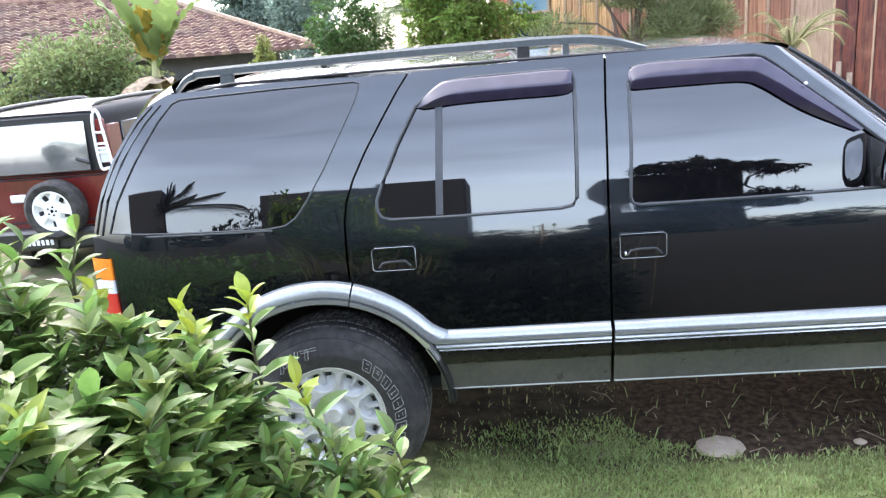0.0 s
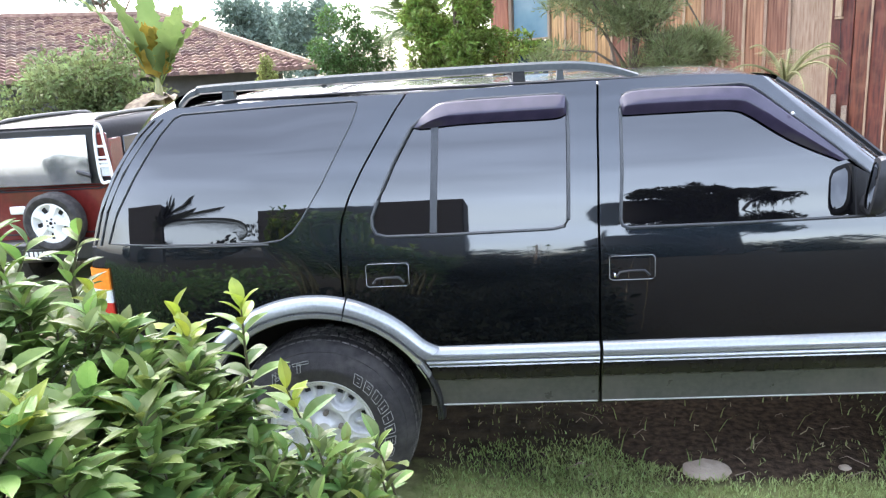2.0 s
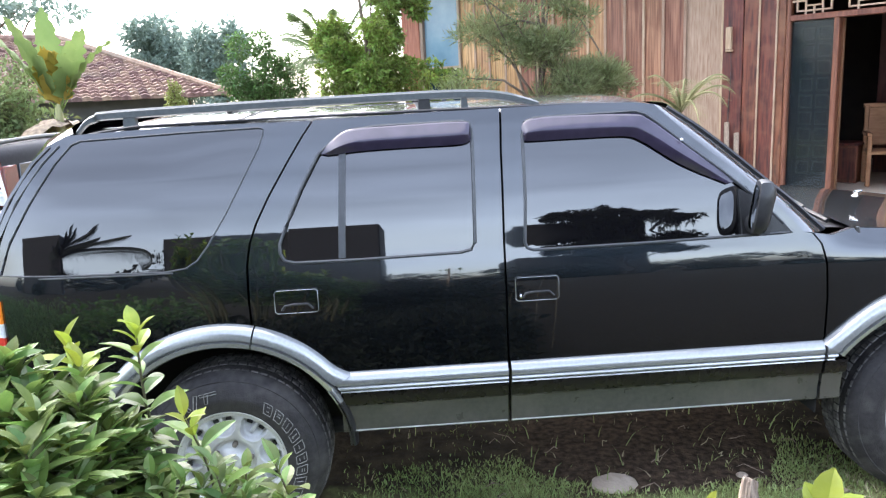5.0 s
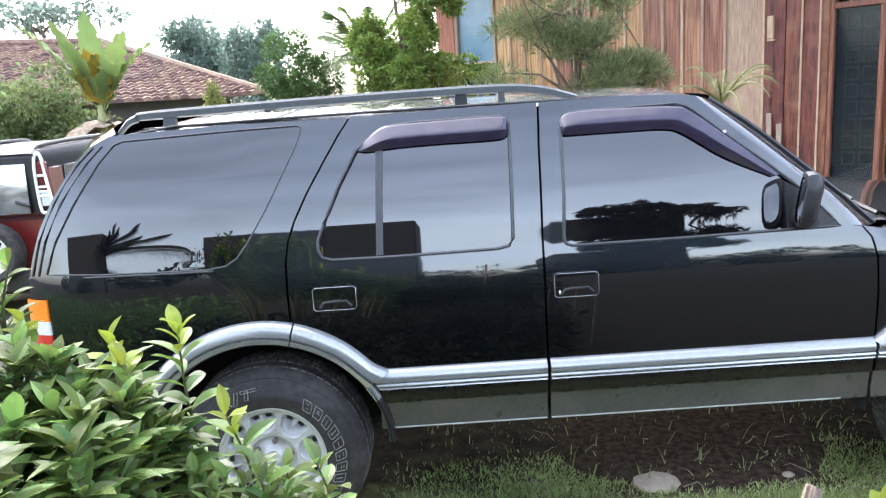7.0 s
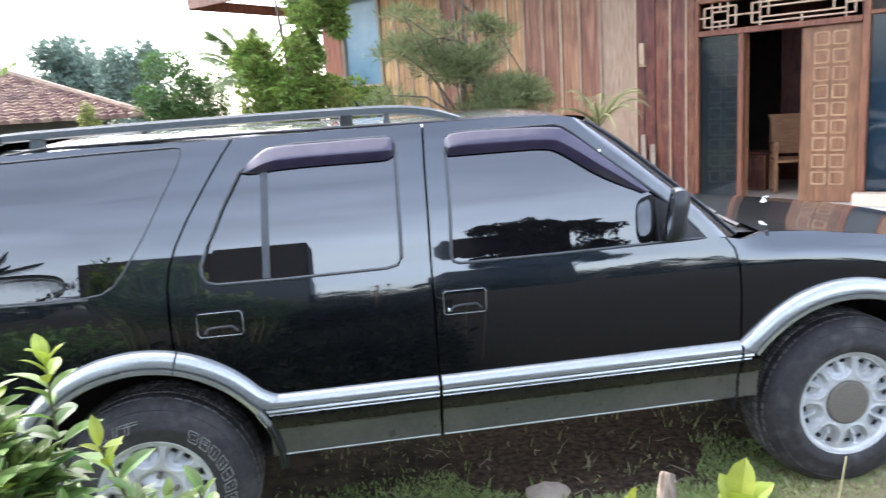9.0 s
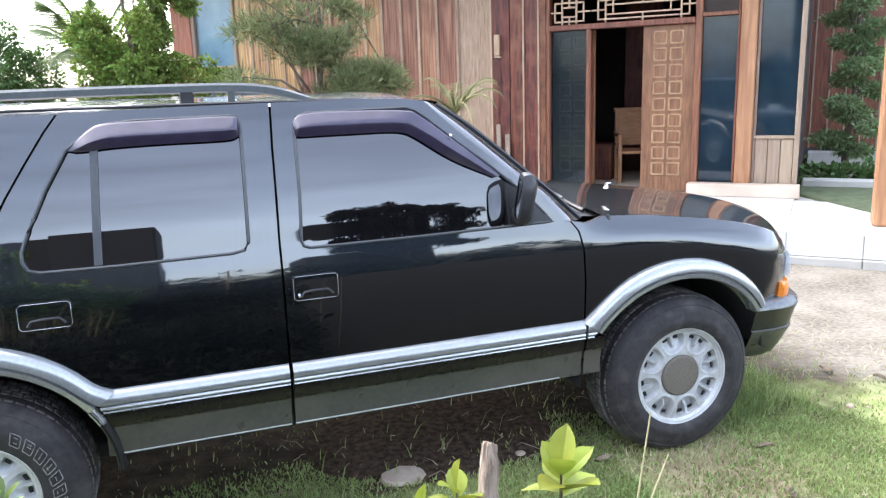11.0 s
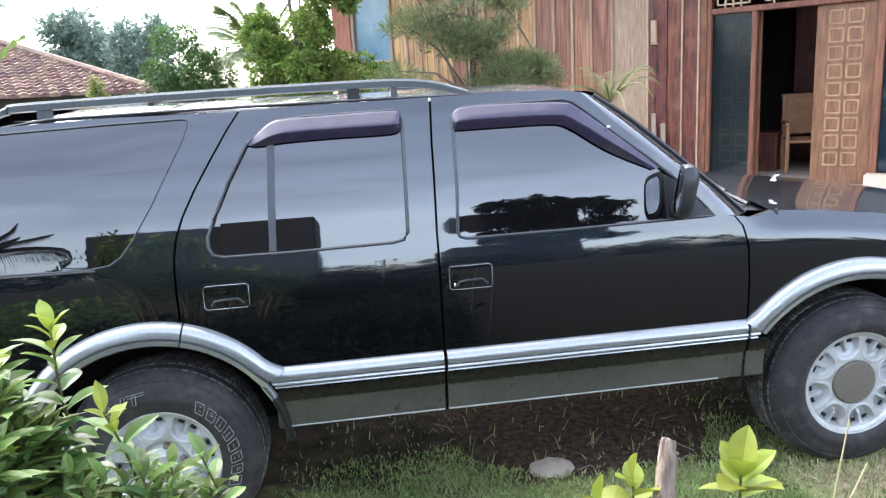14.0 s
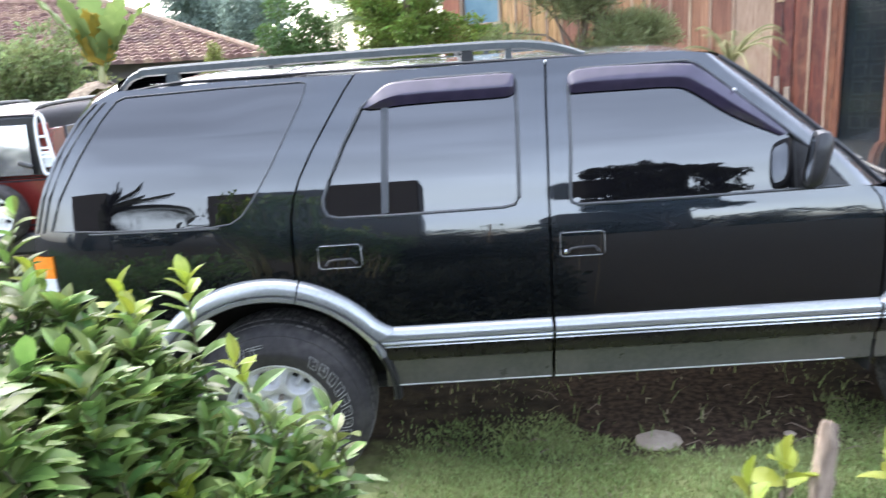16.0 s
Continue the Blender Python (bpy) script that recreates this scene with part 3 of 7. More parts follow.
PY = (0.085, 0.05, 0.035, 0.018, 0.008, 0.004, 0.004, 0.0055, 0.0085, 0.0130, 0.0190, 0.0265, 0.046, 0.068, 0.097, 0.121, 0.140, 0.155, 0.169, 0.186)


def soft_step(t):
    t = min(1.0, max(0.0, t))
    return t * t * (3 - 2 * t)


_zz = np.linspace(0.28, 1.62, 400)
_yy = np.interp(_zz, PZ, PY)
_k = np.exp(-0.5 * (np.arange(-14, 15) / 6.0) ** 2)
_yy = np.convolve(np.pad(_yy, 14, mode="edge"), _k / _k.sum(), "valid")


def side_y(x, z):
    """Depth of the car's flank at x along and z up."""
    y = float(np.interp(z, _zz, _yy))
    if x < 0.1:
        y += soft_step((0.1 - x) / 0.35) * float(np.interp(z, (0.97, 1.00, 1.03, 1.06, 1.09, 1.40, 1.585), (0, -0.0015, -0.0045, -0.0080, -0.0105, -0.0105, 0)))
    if x > 2.08:
        top = 1.085 - 0.20 * max(0.0, (x - 2.3) / 1.0) ** 1.6
        y += 0.034 * soft_step((x - 2.08) / 0.30) * max(0.0, min(1.3, (z - top + 0.09) / 0.09)) ** 1.6
    if x > 2.95:
        y += 0.55 * ((x - 2.95) / 0.42) ** 3 * 0.35
    if x < -0.5:
        y += 0.06 * ((-0.5 - x) / 0.36) ** 3
    return y


def side_normal(x, z, far=False):
    """Outward normal of the flank."""
    d = 0.006
    gx, gz = (side_y(x + d, z) - side_y(x - d, z)) / (2 * d), (side_y(x, z + d) - side_y(x, z - d)) / (2 * d)
    return Vector((gx, 1.0 if far else -1.0, gz)).normalized()


def flank(x, z, off=0.0, far=False):
    y = side_y(x, z) + off
    return Vector((x, WIDTH - y if far else y, z))


def resample(pts, step):
    out = []
    pts = [Vector((p[0], p[1])) for p in pts]
    for a, b in zip(pts, pts[1:] + pts[:1]):
        n = max(1, int((b - a).length / step))
        out += [a.lerp(b, i / n) for i in range(n)]
    return out


def inside(p, loop):
    hit = False
    for a, b in zip(loop, loop[1:] + loop[:1]):
        if (a[1] > p[1]) != (b[1] > p[1]) and p[0] < (b[0] - a[0]) * (p[1] - a[1]) / (b[1] - a[1]) + a[0]:
            hit = not hit
    return hit


def near_loop(p, loop, d):
    return any((Vector(p) - q).length < d for q in loop)


def panel(outline, holes=(), off=0.0, far=False, step=0.03, lip=0.018, round_by=0.004, shape=None):
    """A pressed sheet on the flank: an outline in x and z, with holes, mapped on the car's side, its rim turned inwards."""
    put = shape or flank
    loops = [resample(outline, step)] + [resample(h, step) for h in holes]
    pts, edges = [], []
    for lp in loops:
        s = len(pts)
        pts += lp
        edges += [(s + i, s + (i + 1) % len(lp)) for i in range(len(lp))]
    xs, zs = [p[0] for p in loops[0]], [p[1] for p in loops[0]]
    n = 0
    z = min(zs) + step / 2
    while z < max(zs):
        x = min(xs) + step * (0.5 + 0.5 * (n % 2))
        while x < max(xs):
            if inside((x, z), loops[0]) and not any(inside((x, z), h) for h in loops[1:]) and not any(near_loop((x, z), lp, step * 0.6) for lp in loops):
                pts.append(Vector((x, z)))
            x += step
        z += step * 0.87
        n += 1
    verts, _, faces, *_ = geometry.delaunay_2d_cdt(pts, edges, [], 0, 1e-5)
    bm = bmesh.new()
    vs = [bm.verts.new(put(v[0], v[1], off, far)) for v in verts]
    flat = {bv: v for bv, v in zip(vs, verts)}
    for f in faces:
        c = sum((verts[i] for i in f), Vector((0, 0))) / len(f)
        if inside(c, loops[0]) and not any(inside(c, h) for h in loops[1:]):
            try:
                bm.faces.new([vs[i] for i in f])
            except ValueError:
                pass
    bmesh.ops.delete(bm, geom=[v for v in bm.verts if not v.link_faces], context="VERTS")
    bm.normal_update()
    bmesh.ops.reverse_faces(bm, faces=[f for f in bm.faces if (f.normal.y > 0) != far])
    if lip:
        for depth, grow in ((round_by, round_by * 0.7), (lip, round_by * 0.7)):
            rim = [e for e in bm.edges if len(e.link_faces) == 1]
            got = bmesh.ops.extrude_edge_only(bm, edges=rim)["geom"]
            moved = [g for g in got if isinstance(g, bmesh.types.BMVert)]
            s = -1 if far else 1
            for v in moved:
                v.co.y += s * (depth if grow else depth)
    return bm


def arc(cx, cz, a, b, t0, t1, n=24):
    return [(cx + a * math.cos(radians(t0 + (t1 - t0) * i / n)), cz + b * math.sin(radians(t0 + (t1 - t0) * i / n))) for i in range(n + 1)]


REAR_C, FRONT_C = (-0.036, 0.40), (2.632, 0.40)
suv = thing("black_estate_car", (1.3, 0.86, 0.0), "parked black four-wheel-drive estate car with silver lower cladding on rough grass", "car")

# outlines along x and up z
Q_GLASS = [(-0.766, 1.104), (-0.725, 1.21), (-0.646, 1.343), (-0.557, 1.476), (-0.505, 1.535), (-0.475, 1.547), (-0.316, 1.552), (-0.112, 1.558), (0.146, 1.562), (0.163, 1.556),
           (0.161, 1.535), (0.143, 1.490), (0.026, 1.28), (-0.046, 1.168), (-0.085, 1.120), (-0.125, 1.096), (-0.196, 1.088), (-0.54, 1.095)]
R_GLASS = [(0.354, 1.461), (0.286, 1.343), (0.227, 1.218), (0.203, 1.16), (0.202, 1.128), (0.215, 1.102), (0.249, 1.092), (0.471, 1.090), (0.836, 1.094), (0.876, 1.102),
           (0.891, 1.126), (0.899, 1.363), (0.904, 1.515), (0.896, 1.54), (0.872, 1.549), (0.562, 1.546), (0.48, 1.537), (0.425, 1.517)]
F_GLASS = [(1.084, 1.49), (1.079, 1.273), (1.069, 1.115), (1.076, 1.096), (1.098, 1.088), (1.483, 1.089), (1.867, 1.094), (2.045, 1.096), (1.985, 1.160), (1.90, 1.243),
           (1.793, 1.334), (1.687, 1.418), (1.572, 1.515), (1.54, 1.539), (1.502, 1.552), (1.133, 1.547), (1.097, 1.535)]
REAR_EDGE = [(-0.862, 0.60), (-0.868, 0.80), (-0.856, 1.0), (-0.842, 1.089), (-0.822, 1.157), (-0.785, 1.253), (-0.728, 1.358), (-0.645, 1.478), (-0.585, 1.537), (-0.52, 1.568)]
C_GAP = [(0.337, 1.576), (0.296, 1.52), (0.235, 1.425), (0.173, 1.325), (0.125, 1.235), (0.098, 1.165), (0.085, 1.095), (0.083, 0.98), (0.085, 0.86)]
B_GAP = [(1.013, 1.588), (1.003, 1.436), (0.994, 1.12), (0.993, 0.84), (0.995, 0.666), (0.997, 0.425)]
D_GAP = [(2.125, 1.088), (2.155, 1.05), (2.172, 0.98), (2.180, 0.85), (2.180, 0.70), (2.178, 0.43)]
A_EDGE = [(1.575, 1.575), (1.69, 1.462), (1.80, 1.368), (1.90, 1.285), (1.996, 1.200), (2.092, 1.094)]

rear_arch = arc(*REAR_C, 0.462, 0.455, 72, 196)
quarter = [(x - 0.004, z) for x, z in C_GAP] + rear_arch[1:] + [(-0.52, 0.28), (-0.80, 0.30)] + REAR_EDGE + [(-0.118, 1.580)]
rdoor = [(x + 0.004, z) for x, z in C_GAP][::-1] + [(0.345, 1.578), (0.70, 1.585)] + [(x - 0.004, z) for x, z in B_GAP] + arc(*REAR_C, 0.462, 0.455, 4, 70)
fdoor = [(x + 0.004, z) for x, z in B_GAP][::-1] + [(1.33, 1.590), (1.50, 1.585)] + A_EDGE + [(x - 0.004, z) for x, z in D_GAP]
HOOD = [(2.20, 1.075), (2.29, 1.092), (2.50, 1.078), (2.794, 1.038), (2.95, 1.009), (3.082, 0.975), (3.18, 0.939), (3.245, 0.896)]
front_arch = arc(*FRONT_C, 0.49, 0.445, 176, 6)
fender = [(x + 0.004, z) for x, z in D_GAP][:5] + front_arch + [(3.23, 0.44), (3.262, 0.60), (3.275, 0.70), (3.282, 0.80), (3.268, 0.85)] + HOOD[::-1]

for far in (False, True):
    qp = part("rear_quarter_panel", panel(quarter, [Q_GLASS], far=far), "paint", suv)
    part("quarter_window", panel(Q_GLASS, off=0.003, far=far, step=0.03, lip=0), "glass", qp, "dark tinted quarter glass", normals=False)
    rd = part("rear_door", panel(rdoor, [R_GLASS], far=far), "paint", suv)
    part("door_window", panel(R_GLASS, off=0.010, far=far, step=0.03, lip=0), "glass", rd, "dark tinted window glass", normals=False)
    fd = part("front_door", panel(fdoor, [F_GLASS], far=far), "paint", suv)
    part("door_window", panel(F_GLASS, off=0.010, far=far, step=0.03, lip=0), "glass", fd, "dark tinted window glass", normals=False)
    for pane_ in (o for o in bpy.data.objects if o.parent in (qp, rd, fd) and o.name.split(".")[0] in ("quarter_window", "door_window")):
        pane_.data.normals_split_custom_set_from_vertices([side_normal(v.co.x, v.co.z, far) for v in pane_.data.vertices])
    part("front_wing", panel(fender, far=far), "paint", suv)

    def line_tube(pts, off, r, closed=True):
        bm = bmesh.new()
        pts = [flank(p[0], p[1], off, far) for p in pts]
        if closed:
            pts = pts + [pts[0], pts[1]]
        tube(bm, pts, r, 6, not closed)
        return bm

    part("window_seal", line_tube(resample(Q_GLASS, 0.04), 0.0005, 0.0032), "frame", qp)
    part("window_seal", line_tube(resample(R_GLASS, 0.04), -0.001, 0.0062), "frame", rd)
    part("window_seal", line_tube(resample(F_GLASS, 0.04), -0.001, 0.0062), "frame", fd)
    # divider bar and sail
    bm = bmesh.new()
    grid(bm, [[flank(x, z, o, far) for x, o in ((a - 0.013, 0.010), (a - 0.012, 0.0), (a + 0.012, 0.0), (a + 0.013, 0.010))] for a, z in ((0.417, 1.098), (0.425, 1.25), (0.434, 1.40), (0.441, 1.53))])
    part("divider_bar", bm, "frame", rd)
    part("mirror_sail", panel([(1.862, 1.096), (1.858, 1.262), (1.90, 1.236), (1.985, 1.155), (2.045, 1.098)], off=-0.004, far=far, lip=0.01), "plastic", fd)
    # waist moulding under the quarter glass
    part("waist_strip", line_tube([(-0.842, 1.090), (-0.6, 1.089), (-0.3, 1.084), (-0.17, 1.083)], -0.001, 0.0035, False), "frame", qp)
    part("corner_moulding", line_tube([(-0.80, 1.098), (-0.762, 1.215), (-0.69, 1.352), (-0.60, 1.478), (-0.545, 1.535)], -0.0025, 0.0036, False), "frame", qp)
    part("corner_moulding", line_tube([(-0.825, 1.098), (-0.787, 1.215), (-0.717, 1.352), (-0.63, 1.478), (-0.575, 1.532)], -0.0025, 0.0030, False), "seal", qp)
    # smoked wind deflectors over the door windows
    def visor(top, low):
        bm = bmesh.new()
        a, b = smooth_line([(*p, 0) for p in top], 5), smooth_line([(*p, 0) for p in low], 5)
        rows = []
        ends = [soft_step(min(i, len(a) - 1 - i) / 4) for i in range(len(a))]
        for t, out in ((0.0, 0.003), (0.05, 0.009), (0.12, 0.012), (0.35, 0.021), (0.52, 0.0285), (0.58, 0.0300), (0.64, 0.0280), (0.80, 0.0180), (1.0, 0.005)):
            rows.append([flank(p[0] + (q[0] - p[0]) * t, p[1] + (q[1] - p[1]) * t, -0.002 - (out - 0.002) * e, far) for p, q, e in zip(a, b, ends)])
        rows.append([flank(q[0], q[1] - 0.004 * e, -0.002, far) for q, e in zip(b, ends)])
        rows += [[v + Vector((0, (-1 if far else 1) * 0.005, 0.002)) for v in r] for r in rows[::-1]]
        grid(bm, rows + [rows[0]])
        return bm
    part("wind_deflector", visor([(0.358, 1.462), (0.418, 1.518), (0.482, 1.543), (0.66, 1.549), (0.866, 1.551), (0.902, 1.538)], [(0.385, 1.455), (0.445, 1.463), (0.52, 1.468), (0.66, 1.471), (0.85, 1.472), (0.899, 1.482)]), "visor", rd, "smoked purple wind deflector")
    part("wind_deflector", visor([(1.082, 1.515), (1.122, 1.548), (1.30, 1.552), (1.495, 1.545), (1.55, 1.525), (1.66, 1.438), (1.845, 1.288)], [(1.088, 1.470), (1.125, 1.471), (1.30, 1.472), (1.455, 1.470), (1.52, 1.448), (1.645, 1.365), (1.815, 1.280)]), "visor", fd, "smoked purple wind deflector")
    # door handles: recessed cup with a thin rim and a pull bar
    for door, x0, x1, z0, z1, lock in ((rd, 0.168, 0.328, 0.913, 1.003, False), (fd, 1.022, 1.186, 0.905, 0.998, True)):
        hb = part("door_handle", panel([(x0, z0 + 0.012), (x0 + 0.01, z0), (x1 - 0.01, z0), (x1, z0 + 0.012), (x1, z1 - 0.012), (x1 - 0.01, z1), (x0 + 0.01, z1), (x0, z1 - 0.012)], off=-0.004, far=far, step=0.02, lip=0.012), "paint", door, "black recessed door handle")
        part("handle_rim", line_tube(resample([(x0 + 0.004, z0 + 0.012), (x0 + 0.013, z0 + 0.004), (x1 - 0.013, z0 + 0.004), (x1 - 0.004, z0 + 0.012), (x1 - 0.004, z1 - 0.012), (x1 - 0.013, z1 - 0.004), (x0 + 0.013, z1 - 0.004), (x0 + 0.004, z1 - 0.012)], 0.03), -0.006, 0.0013), "trim", hb)
        part("pull_bar", line_tube([(x0 + 0.028, z0 + 0.016), (x0 + 0.04, z0 + 0.032), (x0 + 0.07, z0 + 0.036), (x1 - 0.04, z0 + 0.036), (x1 - 0.022, z0 + 0.018)], -0.009, 0.0045, False), "plastic", hb)
        if lock:
            part("lock_barrel", line_tube([(x0 + 0.018, z0 + 0.022), (x0 + 0.024, z0 + 0.022)], -0.008, 0.008, False), "chrome", hb)

    # silver trim: bulged strip with two grooves, sections across z
    def strip(x0, x1, sec, n=14):
        bm = bmesh.new()
        ends = [(x0(z) if callable(x0) else x0, x1(z) if callable(x1) else x1) for z, _ in sec]
        rows = [[flank(a + (b - a) * i / n, z, o, far) for (z, o), (a, b) in zip(sec, ends)] for i in range(n + 1)]
        vs = grid(bm, rows)
        bm.faces.new(vs[0])
        bm.faces.new(vs[-1][::-1])
        return bm
    TRIM = ((0.682, 0.004), (0.680, -0.006), (0.671, -0.018), (0.660, -0.027), (0.647, -0.031), (0.638, -0.030), (0.6350, -0.021), (0.633, -0.021), (0.6305, -0.030), (0.624, -0.033), (0.620, -0.031), (0.618, -0.022), (0.6155, -0.022), (0.6135, -0.029), (0.609, -0.031), (0.604, -0.025), (0.602, 0.004))
    BAND = ((0.606, 0.004), (0.604, -0.021), (0.592, -0.0225), (0.570, -0.0225), (0.553, -0.0210), (0.547, -0.014), (0.544, 0.004))
    CLAD = ((0.548, 0.004), (0.546, -0.012), (0.535, -0.012), (0.50, -0.012), (0.47, -0.015), (0.450, -0.020), (0.443, -0.020), (0.434, -0.010), (0.424, 0.014))
    SILL = ((0.4480, -0.010), (0.4470, -0.022), (0.4456, -0.0262), (0.4445, -0.0264), (0.4440, -0.010))
    def rear_end(z):
        return max(-0.052 + (z - 0.40) / math.tan(radians(31)), -0.034 + math.sqrt(max(0.0, 0.464 ** 2 - (z - 0.40) ** 2)))
    def front_end(z):
        return max(2.1865, min(2.644 - (z - 0.40) * 1.60, 2.630 - 0.478 * math.sqrt(max(0.0, 1 - ((z - 0.40) / 0.43) ** 2))))
    for door, a, b in ((rd, 0.395, 0.989), (fd, 1.002, 2.172)):
        part("trim_strip", strip(rear_end if a < 0.5 else a, b, TRIM), "trim", door, "ribbed silver trim strip")
        part("lower_cladding", strip(a - (0.02 if a < 0.5 else 0), b, CLAD), "pewter", door, "dull pewter lower cladding")
        part("rubbing_band", strip(a - (0.01 if a < 0.5 else 0), b, BAND), "darkband", door, "dark glossy band")
        part("sill_strip", strip(a, b - (0.10 if b > 2 else 0.004), SILL), "bright_strip", door, "thin sill edge strip, pale for the light it catches")
    part("trim_strip", strip(2.184, front_end, TRIM, 4), "trim", suv)
    part("lower_cladding", strip(2.184, 2.262, CLAD, 4), "pewter", suv)
    part("rubbing_band", strip(2.184, 2.268, BAND, 4), "darkband", suv)

    # wheel-arch flares
    def flare(c, outer, inner, t0, t1, n=40, sweep=None):
        bm = bmesh.new()
        rows = []
        for i in range(n + 1):
            t = radians(t0 + (t1 - t0) * i / n)
            row = []
            grow = 1.0
            if sweep:
                d = max(0.0, min(1.0, (math.degrees(t) - sweep[0]) / (sweep[1] - sweep[0])))
                grow = 1 + sweep[2] * d * d
            for k, o in ((0.0, 0.004), (0.03, -0.012), (0.15, -0.027), (0.35, -0.036), (0.60, -0.038), (0.64, -0.022), (0.70, -0.022), (0.74, -0.039), (0.93, -0.036), (1.0, -0.026), (1.0, 0.03)):
                oa, ob = outer[0] * grow, outer[1] * grow
                a, b = oa + (inner[0] - oa) * k, ob + (inner[1] - ob) * k
                x, z = c[0] + a * math.cos(t), c[1] + b * math.sin(t)
                row.append(flank(x, z, o, far))
            rows.append(row)
        vs = grid(bm, rows)
        bm.faces.new(vs[0])
        bm.faces.new(vs[-1][::-1])
        return bm
    part("wheel_arch_flare", flare(REAR_C, (0.508, 0.494), (0.432, 0.412), 75.5, 200), "trim", qp, "silver wheel-arch flare")
    part("wheel_arch_flare", flare(REAR_C, (0.508, 0.494), (0.432, 0.412), 32.0, 74.8, sweep=(41, 32.0, 0.062)), "trim", rd, "silver wheel-arch flare")
    part("arch_edge", flare(REAR_C, (0.462, 0.448), (0.432, 0.412), 23.6, 31.8, 6), "trim", rd)
    part("wheel_arch_flare", flare(FRONT_C, (0.530, 0.490), (0.455, 0.405), 31, 147.5, sweep=(132, 147.5, 0.035)), "trim", suv, "silver wheel-arch flare")
    part("arch_edge", flare(REAR_C, (0.462, 0.450), (0.432, 0.412), -2, 23.4, 12), "plastic", rd)
    # black tunnel inside each arch
    for c, a, b in ((REAR_C, 0.44, 0.43), (FRONT_C, 0.465, 0.42)):
        bm = bmesh.new()
        rows = [[(x, (WIDTH - y if far else y), z) for x, z in arc(*c, a, b, 182, 4, 24)] for y in (0.02, 0.10, 0.46)]
        vs = grid(bm, rows)
        bm.faces.new(vs[-1])
        part("wheel_arch_liner", bm, "shell", suv)

# roof and its drip edges
bm = bmesh.new()
rows = []
for i in range(31):
    x = -0.56 + 2.20 * i / 30
    row = []
    for j in range(17):
        y = 0.180 + (WIDTH - 0.36) * j / 16
        s = 1 - (2 * j / 16 - 1) ** 2
        z = 1.584 + 0.030 * s - 0.040 * soft_step((-0.28 - x) / 0.3) - 0.045 * soft_step((x - 1.42) / 0.26) ** 2
        if j in (0, 16):
            z -= 0.010
        row.append((x + 0.05 * s * (1 if x > 0.5 else 0) * soft_step((x - 1.2) / 0.4), y, z))
    rows.append(row)
grid(bm, rows)
roof = part("roof_panel", bm, "paint", suv)

# front pillars and windscreen
WS = [(1.66, 1.553), (1.776, 1.470), (1.885, 1.378), (1.99, 1.285), (2.108, 1.183), (2.232, 1.070)]
for far in (False, True):
    bm = bmesh.new()
    a = smooth_line([(*p, 0) for p in A_EDGE], 5)
    b = smooth_line([(*p, 0) for p in WS], 5)
    rows = []
    for k in range(5):
        t = k / 4
        rows.append([flank(p[0] + (q[0] - p[0]) * t, p[1] + (q[1] - p[1]) * t, 0.004 + 0.11 * t - 0.02 * math.sin(t * math.pi), far) for p, q in zip(a, b)])
    grid(bm, rows)
    part("windscreen_pillar", bm, "paint", suv)
    bm = bmesh.new()
    tube(bm, [flank(p[0], p[1], 0.112, far) + Vector((0, 0, 0.004)) for p in b], 0.010, 6)
    part("windscreen_moulding", bm, "plastic", suv)
bm = bmesh.new()
rows = []
for p in smooth_line([(*q, 0) for q in WS], 3):
    y0 = side_y(p[0], p[1]) + 0.112
    rows.append([(p[0] + 0.14 * (1 - (2 * j / 12 - 1) ** 2), y0 + (WIDTH - 2 * y0) * j / 12, p[1] + 0.012 * (1 - (2 * j / 12 - 1) ** 2)) for j in range(13)])
grid(bm, rows)
part("windscreen", bm, "wglass", suv, "dark sloping windscreen")

# bonnet, cowl and wipers
bm = bmesh.new()
rows = []
for p in smooth_line([(*q, 0) for q in HOOD[1:]], 4):
    y0 = side_y(p[0], p[1]) + 0.004
    r = []
    for j in range(21):
        s = 1 - (2 * j / 20 - 1) ** 2
        y = y0 + (WIDTH - 2 * y0) * j / 20
        r.append((p[0] + 0.31 * s * soft_step((p[0] - 2.6) / 0.6) + 0.10 * s * soft_step((2.5 - p[0]) / 0.3), y, p[1] + (0.002 + 0.020 * soft_step((p[0] - 2.3) / 0.8)) * s))
    rows.append(r)
grid(bm, rows)
hood = part("bonnet", bm, "paint", suv)
bm = bmesh.new()
rows = [[(x + 0.12 * (1 - (2 * j / 12 - 1) ** 2), 0.17 + (WIDTH - 0.34) * j / 12, z) for j in range(13)] for x, z in ((2.14, 1.068), (2.24, 1.079), (2.34, 1.070))]
grid(bm, rows)
part("cowl_panel", bm, "plastic", suv)
for y0, y1 in ((0.34, 0.86), (0.92, 1.42)):
    bm = bmesh.new()
    tube(bm, [(2.30, y0 - 0.10, 1.088), (2.25, y0 + 0.05, 1.13), (2.17, y0 + 0.28, 1.205)], [0.011, 0.008, 0.006], 6)
    tube(bm, [(2.245, y0 - 0.02, 1.135), (2.18, y0 + 0.28, 1.215), (2.14, y1, 1.255)], 0.007, 6)
    part("windscreen_wiper", bm, "plastic", suv)
bm = bmesh.new()
tube(bm, [(2.63, 0.60, 1.118), (2.63, 0.60, 1.135), (2.66, 0.60, 1.14)], [0.016, 0.014, 0.004], 8)
part("washer_jet", bm, "chrome", hood)

# front end: face, lamps, bumper
FACE = [(3.245, 0.10), (3.29, 0.16), (3.33, 0.28), (3.37, 0.48), (3.395, 0.70), (3.40, 0.86)]
